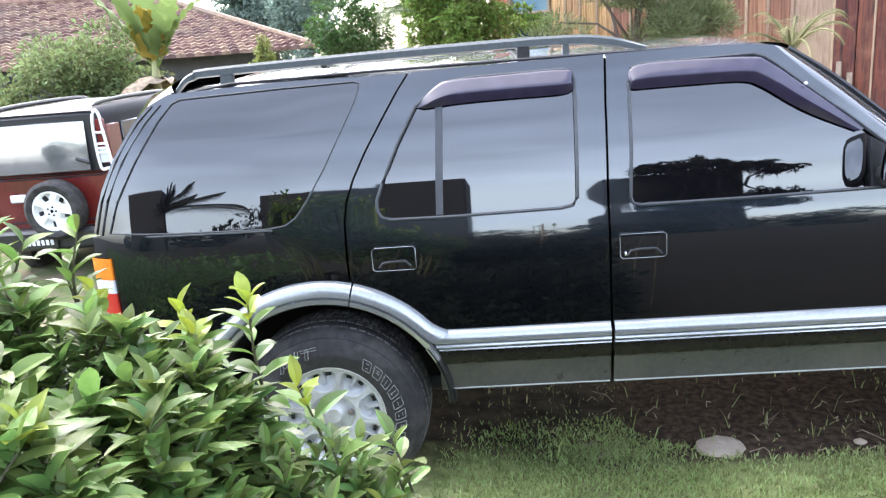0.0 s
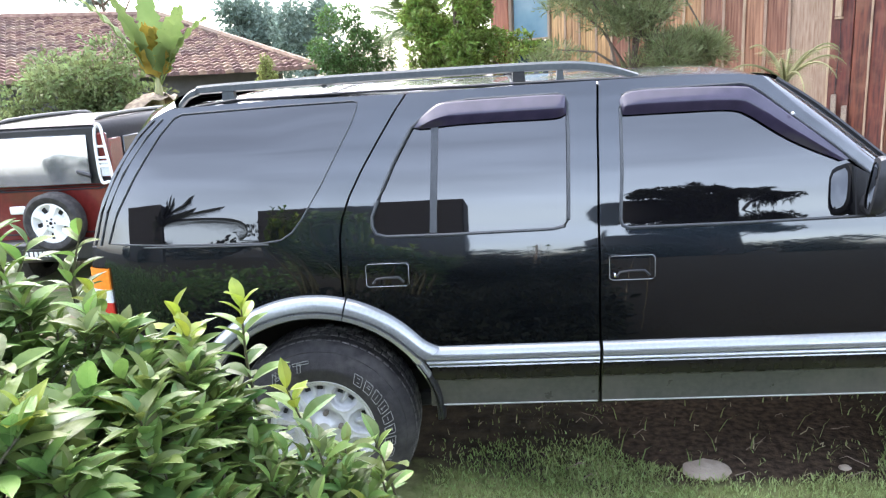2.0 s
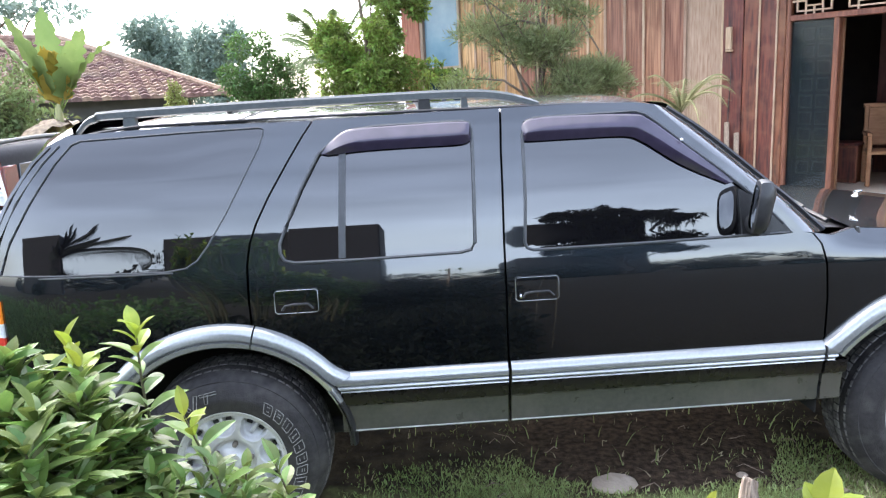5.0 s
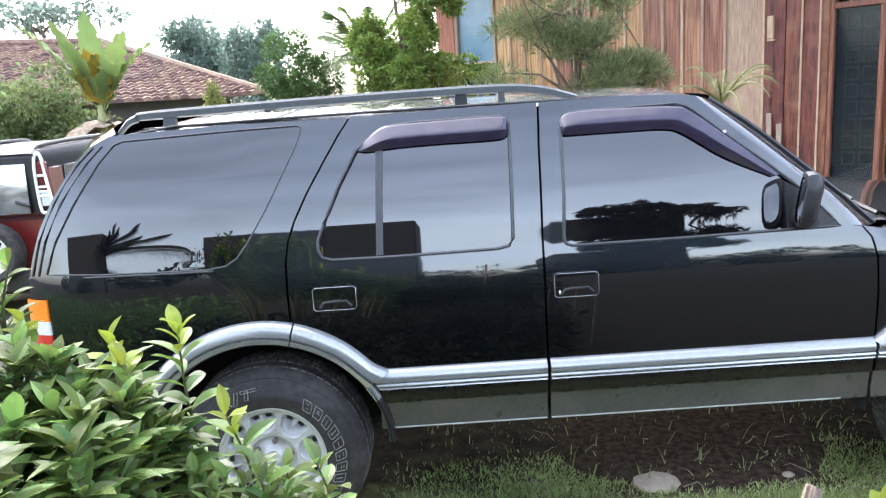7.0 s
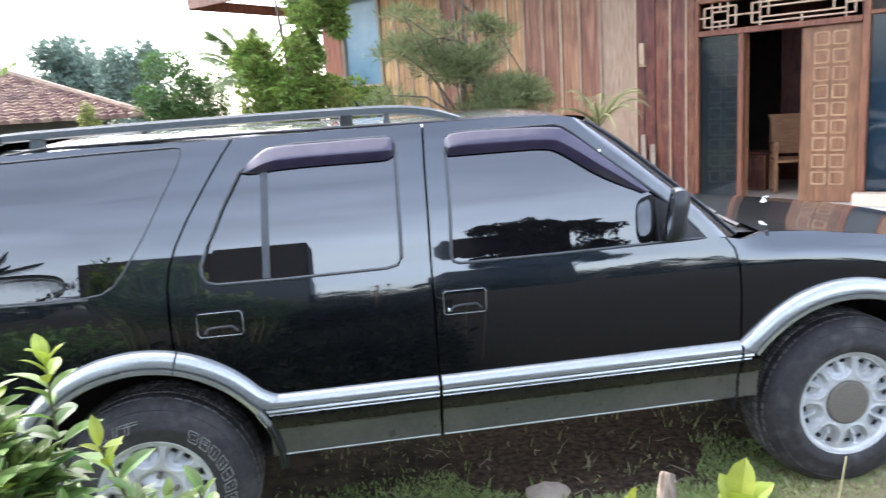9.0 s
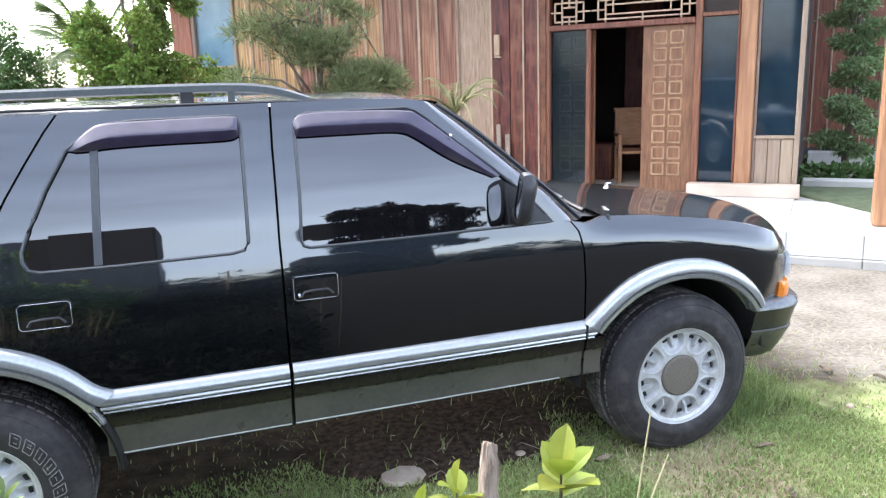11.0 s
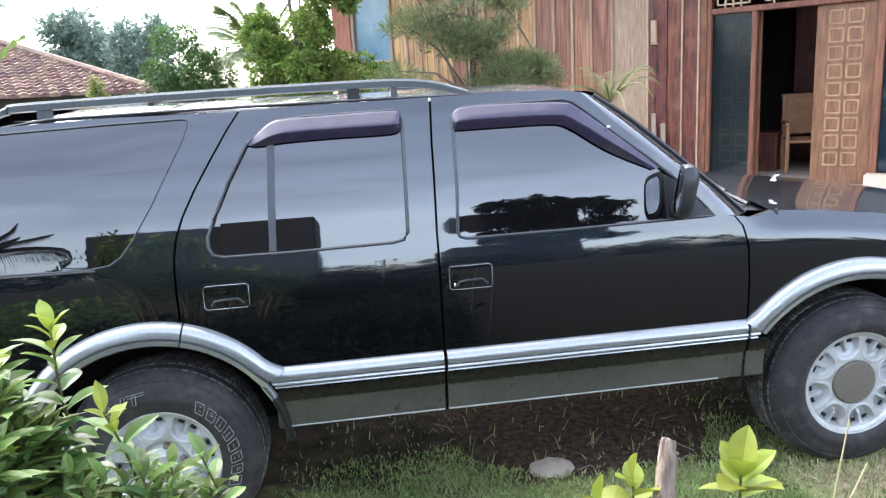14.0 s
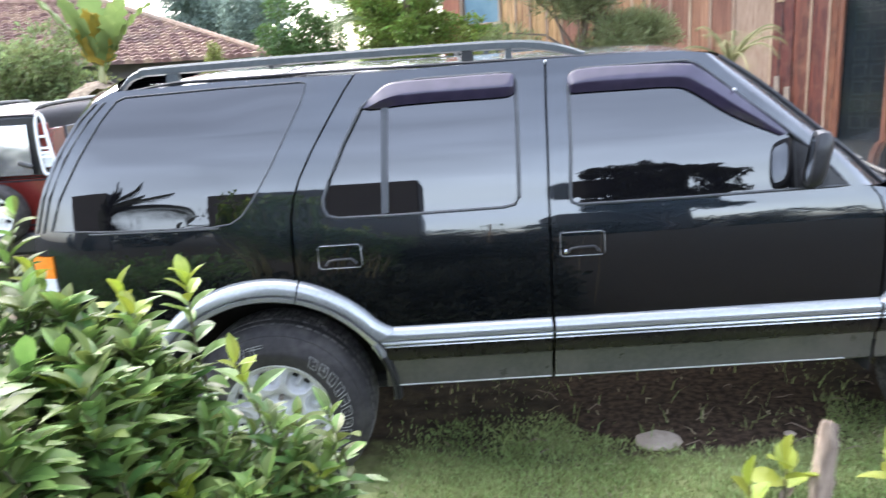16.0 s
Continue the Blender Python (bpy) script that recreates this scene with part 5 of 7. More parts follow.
for lo, hi in (((WIN[0] - 0.07, -0.02, 1.13), (WIN[0], 0.06, 3.97)), ((WIN[1], -0.02, 1.13), (WIN[1] + 0.05, 0.06, 3.97)), ((WIN[0], -0.02, 1.13), (WIN[1], 0.06, 1.2)), ((WIN[0], -0.02, 3.9), (WIN[1], 0.06, 3.97)), ((WIN[0], -0.01, 2.0), (WIN[1], 0.06, 2.04))):
    hpart("window_frame", lo, hi, "greyplank", w1)
hpart("pane", (WIN[0], 0.035, 2.04), (WIN[1], 0.045, 3.9), "paleglass", w1)
hpart("pane", (WIN[0], 0.035, 1.2), (WIN[1], 0.045, 2.0), "houseglass", w1)
hpart("curtain", (WIN[0] + 0.42, 0.07, 1.2), (WIN[1], 0.09, 3.9), "paleglass", w1, bev=0.0)

# door front: posts, header, lattice
def upright(a, b, z0, z1, mat, y0=-0.04, y1=0.10, name="post", parent=house):
    return hpart(name, (a, y0, z0), (b, y1, z1), mat, parent, bev=0.010)
upright(-1.372, -1.325, 0.28, 2.66, "wood")
upright(-0.865, -0.805, 0.28, 2.27, "wood")
upright(0.405, 0.485, 0.28, 2.66, "wood")
upright(0.865, 0.895, 0.40, 4.2, "wood")
upright(0.897, 1.070, 0.40, 4.3, "post", -0.07, 0.12)
upright(1.070, 1.105, 0.40, 4.2, "greyplank", -0.02)
upright(1.505, 1.56, 0.40, 4.3, "greyplank", -0.02)
hpart("header_beam", (-1.325, -0.05, 2.24), (0.405, 0.10, 2.305), "wood")
hpart("header_beam", (-1.325, -0.045, 2.62), (0.405, 0.10, 2.67), "wood")
hpart("header_beam", (0.485, -0.04, 2.30), (0.865, 0.10, 2.345), "wood")
lat = thing("fretwork_panel", HM @ Vector((-0.5, 0, 2.305)), "pale wooden fretwork panel over the door", "")
lat.parent = house
lat.matrix_parent_inverse = WORLD[house].inverted()
def slat(x0, z0, x1, z1):
    hpart("slat", (min(x0, x1) - 0.010, 0.0, min(z0, z1) - 0.010), (max(x0, x1) + 0.010, 0.025, max(z0, z1) + 0.010), "lattice", lat, bev=0.003)
for cx, wd in ((-1.09, 0.36), (-0.20, 1.06)):
    l, r = cx - wd / 2, cx + wd / 2
    slat(l, 2.345, r, 2.345), slat(l, 2.565, r, 2.565), slat(l, 2.345, l, 2.565), slat(r, 2.345, r, 2.565)
    slat(l + 0.09, 2.40, r - 0.09, 2.40), slat(l + 0.09, 2.51, r - 0.09, 2.51)
    slat(l + 0.09, 2.31, l + 0.09, 2.615), slat(r - 0.09, 2.31, r - 0.09, 2.615)
    slat(cx, 2.31, cx, 2.40), slat(cx, 2.51, cx, 2.615)
    slat(l - 0.07, 2.455, l + 0.09, 2.455), slat(r - 0.09, 2.455, r + 0.07, 2.455)
for xx in (-0.55, 0.12):
    slat(xx, 2.40, xx, 2.615)

sl = thing("side_window", HM @ Vector((-1.1, 0, 0.3)), "narrow dark side window beside the open doorway", "")
sl.parent = house
sl.matrix_parent_inverse = WORLD[house].inverted()
hpart("pane", (-1.325, 0.03, 0.33), (-0.865, 0.036, 2.24), "clearglass", sl, bev=0).visible_shadow = False
hpart("rail", (-1.325, 0.0, 0.28), (-0.865, 0.07, 0.33), "wood", sl)
rw = thing("side_window", HM @ Vector((0.67, 0, 0.4)), "tall dark window beside the carved door", "")
rw.parent = house
rw.matrix_parent_inverse = WORLD[house].inverted()
hpart("pane", (0.485, 0.03, 0.42), (0.865, 0.042, 2.30), "houseglass", rw)
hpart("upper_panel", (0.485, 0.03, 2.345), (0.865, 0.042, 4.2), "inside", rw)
ew = thing("corner_window", HM @ Vector((1.3, 0, 0.95)), "tall bluish corner window above grey boards", "")
ew.parent = house
ew.matrix_parent_inverse = WORLD[house].inverted()
hpart("pane", (1.105, 0.03, 0.96), (1.505, 0.042, 4.2), "houseglass", ew)
hpart("sill", (1.09, -0.035, 0.925), (1.53, 0.05, 0.96), "greyplank", ew)
for i in range(3):
    hpart("plank", (1.105 + 0.1335 * i + 0.003, -0.012, 0.40), (1.105 + 0.1335 * (i + 1) - 0.003, 0.05, 0.925), "greyplank", wall)

# carved door leaf, closed half of the pair
door = thing("carved_door", HM @ Vector((0.1, 0, 0.3)), "brown wooden door leaf with two columns of carved square panels", "")
door.parent = house
door.matrix_parent_inverse = WORLD[house].inverted()
hpart("door_leaf", (-0.19, 0.02, 0.29), (0.402, 0.06, 2.238), "doorwood", door)


def square_panels(leaf, x0, y, rows):
    """Two columns of framed square panels, each frame rounded at its corners."""
    for i in range(rows):
        for j in range(2):
            cx, cz = x0 + 0.185 * j, 0.56 + 0.192 * i
            loops = []
            for s, dy in ((0.080, 0.001), (0.075, -0.012), (0.063, -0.012), (0.055, 0.004)):
                c = s - 0.012
                loops.append([HM @ Vector((cx + px, y + dy, cz + pz)) for px, pz in ((-s, -c), (-c, -s), (c, -s), (s, -c), (s, c), (c, s), (-c, s), (-s, c))])
            bm = bmesh.new()
            grid(bm, loops, True)
            frame_ = part("square_panel", bm, "doortile", leaf, smooth=False)
            bm = bmesh.new()
            bm.faces.new([bm.verts.new(v) for v in loops[-1]])
            part("field", bm, "doorfield", frame_, smooth=False)


square_panels(door, 0.015, 0.02, 9)
folded = thing("carved_door", HM @ Vector((-1.1, 0.2, 0.3)), "carved wooden door leaf folded back behind the side window", "")
folded.parent = house
folded.matrix_parent_inverse = WORLD[house].inverted()
hpart("door_leaf", (-1.37, 0.16, 0.29), (-0.80, 0.20, 2.238), "doorwood", folded)
square_panels(folded, -1.18, 0.16, 9)

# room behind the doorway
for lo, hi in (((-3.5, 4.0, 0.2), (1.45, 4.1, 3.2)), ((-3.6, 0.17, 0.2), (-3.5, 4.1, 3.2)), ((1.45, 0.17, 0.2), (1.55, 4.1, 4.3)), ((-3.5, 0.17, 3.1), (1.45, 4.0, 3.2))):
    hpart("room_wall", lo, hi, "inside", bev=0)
hpart("room_floor", (-3.5, 0.0, 0.18), (1.55, 4.0, 0.285), "beigestep")
hpart("room_partition", (-0.9, 2.2, 0.285), (-0.35, 2.26, 2.9), "plank_red")


def wooden_chair(x, y, rot):
    c = thing("wooden_armchair", HM @ Vector((x, y, 0.285)), "brown wooden armchair with a solid back in the dim room", "chair")
    m = HM @ Matrix.Translation((x, y, 0.285)) @ pose(0, 0, 0, 0, 0, rot)
    def p(name, lo, hi):
        bm = bmesh.new()
        bevel_box(bm, lo, hi, 0.008, m)
        part(name, bm, "chairwood", c, smooth=False)
    p("seat", (-0.26, -0.25, 0.38), (0.26, 0.25, 0.42))
    p("backrest", (-0.26, 0.22, 0.46), (0.26, 0.26, 0.92))
    p("top_rail", (-0.29, 0.21, 0.92), (0.29, 0.27, 0.97))
    for sx in (-1, 1):
        p("armrest", (sx * 0.26 - 0.03, -0.27, 0.60), (sx * 0.26 + 0.03, 0.22, 0.64))
        for sy in (-1, 1):
            p("leg", (sx * 0.25 - 0.025, sy * 0.22 - 0.025, 0.0), (sx * 0.25 + 0.025, sy * 0.22 + 0.025, 0.60 if sy < 0 else 0.95))


wooden_chair(-0.44, 1.0, 20)
tb = thing("small_cabinet", HM @ Vector((-0.95, 1.1, 0.285)), "low reddish wooden cabinet in the dim room", "cabinet")
for nm, lo, hi in (("body", (-1.18, 0.95, 0.285), (-0.78, 1.35, 0.75)), ("top", (-1.21, 0.92, 0.75), (-0.75, 1.38, 0.78)), ("door", (-1.16, 0.935, 0.33), (-0.80, 0.95, 0.72))):
    hpart(nm, lo, hi, "plank_red", tb)

# roof with a deep eave
bm = bmesh.new()
rows = [[HM @ Vector((xx, yy, zz)) for xx in (-9.8, 1.75)] for yy, zz in ((-1.0, 3.72), (2.6, 5.7), (6.2, 3.72), (6.2, 3.64), (2.6, 5.6), (-1.0, 3.64))]
vs = grid(bm, rows + [rows[0]])
rf = part("roof", bm, "tileroof", house, "clay tile roof", smooth=False)
hpart("fascia_board", (-9.8, -1.04, 3.52), (1.75, -1.003, 3.76), "plank_red", rf)
hpart("fascia_board", (-9.84, -1.0, 3.52), (-9.80, 6.2, 3.70), "plank_red", rf)
bm = bmesh.new()
for i in range(40):
    xx = -9.7 + 0.28 * i
    for k in range(2):
        t = bmesh.new()
        grid(t, [[HM @ Vector((xx + 0.14 + 0.13 * math.cos(a), -1.02 + 0.34 * k - dy, 3.76 + 0.19 * k + 0.05 * math.sin(a))) for a in np.linspace(0, math.pi, 6)] for dy in (0.0, -0.36)])
        join(bm, t)
bmesh.ops.delete(bm, geom=[f for f in bm.faces if f.calc_area() > 3], context="FACES")
part("eave_tiles", bm, "tileroof", rf, kind="stuff")

# house ends and back
bm = bmesh.new()
for lo, hi in (((-7.62, 0.17, -0.2), (-7.5, 6.0, 4.4)), ((-7.5, 5.9, -0.2), (1.56, 6.0, 4.4))):
    hbox(bm, lo, hi, 0)
part("back_wall", bm, "greyplank", house, smooth=False)

# switch box and hanging cable on the red planks
sb = thing("meter_box", HM @ Vector((-2.0, -0.05, 2.0)), "small white box with a hanging cable on the red planks", "meter box")
hpart("box", (-2.055, -0.085, 1.98), (-1.985, -0.036, 2.24), "batten", sb)
hpart("foot_plate", (-2.06, -0.075, 1.95), (-1.97, -0.036, 1.978), "batten", sb)
bm = bmesh.new()
tube(bm, [HM @ Vector((-2.0 + 0.012 * math.sin(i * 1.1), -0.05, 1.95 - 0.17 * i)) for i in range(10)], 0.004, 5)
part("cable", bm, "plastic", sb)
for i, (a, top, ln) in enumerate(((-1.99, 1.05, 0.10), (-1.93, 0.92, 0.16))):
    lp = thing("leaning_board", HM @ Vector((a, -0.3, 0)), "thin offcut board leaning on the red planks", "board")
    bm = bmesh.new()
    bevel_box(bm, (-0.03, -0.012, 0), (0.03, 0.012, top + 0.1), 0.004, HM @ Matrix.Translation((a + ln, -0.32, 0.0)) @ pose(0, 0, 0, -14, -7, 0))
    part("board", bm, "drystick", lp, smooth=False)

# terrace, steps and walk
ter = thing("terrace", HM @ Vector((0, -1.2, 0)), "white tiled terrace in front of the house", "terrace", kind="structure")
bm = bmesh.new()
hbox(bm, (-1.45, -2.18, -0.2), (6.0, -0.42, 0.270), 0)
hbox(bm, (-1.45, -0.42, -0.2), (1.56, 0.04, 0.270), 0)
hbox(bm, (1.565, -0.42, -0.2), (3.0, 0.30, 0.270), 0)
part("slab", bm, "concrete", ter, smooth=False)
proto = None
for i in range(12):
    for j in range(4):
        x0, y0 = -1.45 + 0.6 * i, -2.18 + 0.6 * j
        if x0 > 2.2 and y0 > -1.7 or y0 > -0.4 and x0 > 1.4:
            continue
        if proto is None:
            bm = bmesh.new()
            bevel_box(bm, (0.0015, 0.0015, 0.0), (0.5985, 0.5985, 0.014), 0.0015)
            proto = mesh_of("tile", bm, "tiles", False)
        child("tile", proto, HM @ Matrix.Translation((x0, y0, 0.272)), ter)
for i in range(12):
    hpart("riser_tile", (-1.45 + 0.6 * i + 0.003, -2.192, 0.075), (-1.45 + 0.6 * (i + 1) - 0.003, -2.182, 0.284), "tiles", ter, bev=0.003)
    hpart("foot_stone", (-1.45 + 0.6 * i + 0.004, -2.23, -0.05), (-1.45 + 0.6 * (i + 1) - 0.004, -2.182, 0.070), "concrete", ter, bev=0.006)
st = thing("door_step", HM @ Vector((0.5, -0.2, 0.11)), "beige stone doorstep along the house front", "step", kind="structure")
hpart("tread", (0.40, -0.26, 0.288), (1.60, -0.075, 0.425), "beigestep", st)

# back wing with its dark boards and window
wing = thing("back_wing", HM @ Vector((4.0, 5.6, 0)), "dark plank wing behind the garden tree", "house wing")
bm = bmesh.new()
hbox(bm, (0.56, 5.6, -0.2), (9.0, 5.7, 4.6), 0)
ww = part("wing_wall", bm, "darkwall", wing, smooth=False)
for i in range(-4, 28):
    hpart("plank", (1.6 + 0.26 * i + 0.005, 5.565, 0.35), (1.6 + 0.26 * (i + 1) - 0.005, 5.598, 4.58), "wood", ww)
    hpart("batten", (1.6 + 0.26 * i - 0.014, 5.548, 0.35), (1.6 + 0.26 * i + 0.014, 5.563, 4.58), "greyplank", ww)
hpart("ledge", (1.6, 5.2, 0.0), (9.0, 5.56, 0.30), "concrete", wing)
hpart("window_pane", (2.95, 5.54, 0.75), (4.6, 5.562, 3.6), "houseglass", wing, "dark blue window")
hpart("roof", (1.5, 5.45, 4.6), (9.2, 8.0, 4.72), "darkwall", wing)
lawn_ = thing("lawn", HM @ Vector((3.5, 1.0, 0)), "short green lawn beside the white terrace", "lawn", kind="structure")
bm = bmesh.new()
edge = ((1.60, 0.06), (2.27, -1.04), (2.9, -1.56), (8.0, -1.56), (8.0, 0.74), (1.60, 0.74))
lo_ = [bm.verts.new(HM @ Vector((x, y, 0.05))) for x, y in edge]
hi_ = [bm.verts.new(HM @ Vector((x, y, 0.300))) for x, y in edge]
bm.faces.new(hi_)
for k in range(6):
    bm.faces.new((lo_[k], lo_[(k + 1) % 6], hi_[(k + 1) % 6], hi_[k]))
part("turf", bm, "lawn", lawn_, smooth=False)
low = thing("planter_edge", HM @ Vector((3.5, 0.8, 0)), "low pale planter kerb across the lawn", "kerb", kind="structure")
hpart("kerb", (1.6, 0.75, -0.1), (8.0, 0.92, 0.385), "concrete", low, bev=0.02)
pc = thing("porch_post", HM @ Vector((2.45, -1.63, 0.286)), "weathered brown square porch post on the terrace", "post")
hpart("shaft", (2.22, -1.78, 0.288), (2.48, -1.50, 4.0), "post", pc, bev=0.015)

# ---- tiled house far behind ----
fh = thing("tiled_house", (-9, 15, -0.5), "low old house with a brown clay tile hip roof", "house")
FM = Matrix.Translation((-3.80, 18.2, 0)) @ pose(0, 0, 0, 0, 0, 28)
def fpart(name, lo, hi, mat):
    bm = bmesh.new()
    bevel_box(bm, lo, hi, 0.0, FM)
    return part(name, bm, mat, fh, smooth=False)
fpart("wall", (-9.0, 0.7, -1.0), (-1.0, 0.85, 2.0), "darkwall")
fpart("side_wall", (-14.0, 0.6, -1.0), (-9.0, 0.75, 2.0), "plaster")
fpart("end_wall", (-1.1, 0.85, -1.0), (-1.0, 6.0, 2.0), "plaster")
fpart("window", (-6.0, 0.64, 0.4), (-5.0, 0.69, 1.6), "houseglass")
EZ, RZ = 1.82, 3.52
bm = bmesh.new()
corners = [Vector(p) for p in ((-14, 0, EZ), (0, 0, EZ), (0, 7, EZ), (-14, 7, EZ), (-14, 3.5, RZ), (-3.6, 3.5, RZ))]
vs = [bm.verts.new(FM @ c) for c in corners]
for f in ((0, 1, 5, 4), (1, 2, 5), (2, 3, 4, 5), (0, 3, 2, 1)):
    bm.faces.new([vs[i] for i in f])
rf2 = part("roof", bm, "tileroof", fh, "brown clay tile hip roof", smooth=False)
verts, faces = [], []
nrow, ncol = 22, 62
for r in range(nrow):
    for c in range(ncol):
        t = r / nrow
        xx = -14 + c * 0.2258
        if xx > -3.6 * t - 0.05 or xx < -13.99:
            continue
        k = len(verts)
        j = rnd.uniform(-0.012, 0.012)
        for dx, dt, dz in ((0.0, 0.0, 0.075), (0.11, 0.0, 0.12), (0.215, 0.0, 0.075), (0.215, 1.15, 0.02), (0.11, 1.15, 0.05), (0.0, 1.15, 0.02), (0.0, 0.0, 0.0), (0.215, 0.0, 0.0)):
            tt = t + dt / nrow
            verts.append(tuple(FM @ Vector((xx + dx, 3.5 * tt - 0.02, EZ + (RZ - EZ) * tt + dz + j))))
        faces += [(k, k + 1, k + 4, k + 5), (k + 1, k + 2, k + 3, k + 4), (k + 6, k + 7, k + 2, k + 1, k)]
me = bpy.data.meshes.new("roof_tiles")
me.from_pydata(verts, [], faces)
me.materials.append(M["tileroof"])
tl = tagged(new("roof_tiles", me), kind="stuff")
tl.parent = rf2
bm = bmesh.new()
tube(bm, [FM @ Vector((-14, 3.5, RZ + 0.05)), FM @ Vector((-3.6, 3.5, RZ + 0.05))], 0.12, 8)
tube(bm, [FM @ Vector((-3.6, 3.5, RZ + 0.05)), FM @ Vector((0, 0, EZ + 0.05))], 0.11, 8)
part("ridge_tiles", bm, "tileroof", rf2)


# ---- the dark red car at the back ----
RX, RY, RG = -4.42, 5.42, -0.57
red = thing("dark_red_car", (RX, RY + 2.0, RG), "parked dark red off-road car with a spare wheel on its tailgate", "car")


def ring_section(hw, z0, z1, r, n=5):
    """A rounded rectangle across x and z."""
    out = []
    for cx, cz, a0 in ((hw - r, z1 - r, 0), (-hw + r, z1 - r, 90), (-hw + r, z0 + r, 180), (hw - r, z0 + r, 270)):
        out += [(cx + r * math.cos(radians(a0 + 90 * k / n)), cz + r * math.sin(radians(a0 + 90 * k / n))) for k in range(n + 1)]
    return out


def loft(stations, name, mat, label=""):
    bm = bmesh.new()
    rows = [[(RX + x, RY + y, RG + z) for x, z in ring_section(hw, z0, z1, r)] for y, hw, z0, z1, r in stations]
    vs = grid(bm, rows, True)
    bm.faces.new(vs[0])
    bm.faces.new(vs[-1][::-1])
    return part(name, bm, mat, red, label)


body = loft(((0.04, 0.80, 0.42, 1.16, 0.06), (0.0, 0.84, 0.36, 1.20, 0.08), (0.10, 0.875, 0.34, 1.22, 0.10), (2.0, 0.885, 0.34, 1.22, 0.10), (3.3, 0.88, 0.34, 1.18, 0.12), (4.1, 0.83, 0.36, 1.08, 0.14), (4.2, 0.78, 0.42, 1.0, 0.14)), "body", "redpaint")
loft(((0.05, 0.70, 1.16, 1.70, 0.10), (0.02, 0.76, 1.14, 1.735, 0.11), (0.15, 0.79, 1.13, 1.77, 0.12), (1.8, 0.80, 1.13, 1.79, 0.12), (2.5, 0.78, 1.13, 1.74, 0.12), (3.1, 0.74, 1.13, 1.28, 0.06)), "cabin", "beige", "champagne-coloured upper body")


def rbox(name, lo, hi, mat, parent=red, label="", bev=0.012):
    bm = bmesh.new()
    bevel_box(bm, [RX + lo[0], RY + lo[1], RG + lo[2]], [RX + hi[0], RY + hi[1], RG + hi[2]], bev)
    return part(name, bm, mat, parent, label)


rbox("rear_surround", (-0.74, 0.012, 1.17), (0.70, 0.05, 1.72), "plastic", bev=0.05)
bm = bmesh.new()
grid(bm, [[(RX + x, RY + y + 0.02 * abs(x), RG + z) for x in np.linspace(-0.68, 0.58, 9)] for y, z in ((0.01, 1.205), (-0.046, 1.215), (-0.040, 1.32), (-0.030, 1.45), (-0.018, 1.57), (-0.008, 1.645), (0.02, 1.66))])
part("rear_window", bm, "skyglass", red, "bright reflecting rear window")
for s in (-1, 1):
    lamp = thing("lamp_guard", (RX + s * 0.79, RY, RG + 1.2), "", "")
    lamp.parent = red
    lamp.matrix_parent_inverse = WORLD[red].inverted()
    bm = bmesh.new()
    ln = smooth_line([(RX + s * (0.70 + 0.02), RY - 0.03, RG + 1.235), (RX + s * 0.705, RY - 0.025, RG + 1.5), (RX + s * 0.715, RY - 0.01, RG + 1.68), (RX + s * 0.76, RY, RG + 1.735), (RX + s * 0.80, RY, RG + 1.68), (RX + s * 0.83, RY - 0.02, RG + 1.5), (RX + s * 0.87, RY - 0.03, RG + 1.25), (RX + s * 0.80, RY - 0.03, RG + 1.215)], 5, True)
    tube(bm, ln + ln[:2], 0.018, 6, False)
    for z, wd in ((1.36, 0.14), (1.40, 0.14), (1.44, 0.13), (1.54, 0.11)):
        tube(bm, [(RX + s * (0.785 - wd / 2), RY - 0.025, RG + z), (RX + s * (0.785 + wd / 2), RY - 0.025, RG + z)], 0.012, 6)
    part("guard_frame", bm, "whitetrim", lamp, "white tubular lamp guard")
    rbox("lamp", (s * 0.785 - 0.06, -0.012, 1.26), (s * 0.785 + 0.06, 0.03, 1.66), "redpaint", lamp, "tall dark red tail lamp")
    rbox("lens", (s * 0.785 - 0.055, -0.020, 1.27), (s * 0.785 + 0.055, -0.012, 1.40), "lens", lamp)
    rbox("side_window", (s * 0.802 - 0.012, 0.45, 1.26), (s * 0.802 + 0.012, 1.25, 1.60), "glass", bev=0.01)
    rbox("side_window", (s * 0.806 - 0.012, 1.36, 1.26), (s * 0.806 + 0.012, 2.35, 1.60), "glass", bev=0.01)
    rbox("corner_panel", (s * 0.800 - 0.012, 0.10, 1.18), (s * 0.800 + 0.012, 0.40, 1.60), "redpaint", bev=0.01)
    bm = bmesh.new()
    tube(bm, smooth_line([(RX + s * 0.66, RY + 0.15, RG + 1.76), (RX + s * 0.66, RY + 0.32, RG + 1.795), (RX + s * 0.66, RY + 1.2, RG + 1.81), (RX + s * 0.66, RY + 2.0, RG + 1.80), (RX + s * 0.66, RY + 2.2, RG + 1.77)], 4), 0.022, 8)
    part("roof_rail", bm, "plastic", red, "roof rail")
    for y in (0.55, 3.3):
        t = Matrix.Translation((RX + s * 0.80, RY + y, RG + 0.35)) @ pose(0, 0, 0, 0, 0, 90 if s > 0 else -90)
        w = thing("wheel", (RX + s * 0.8, RY + y, RG + 0.35), "", "")
        w.parent = red
        w.matrix_parent_inverse = WORLD[red].inverted()
        part("tyre", move(revolve([(0.2, -0.03), (0.25, -0.05), (0.32, -0.04), (0.35, 0.0), (0.35, 0.16), (0.2, 0.2)], 32), t), "tyre", w)
        part("rim", move(revolve([(0.001, -0.02), (0.1, -0.02), (0.18, -0.01), (0.205, -0.03)], 32), t), "rim", w)
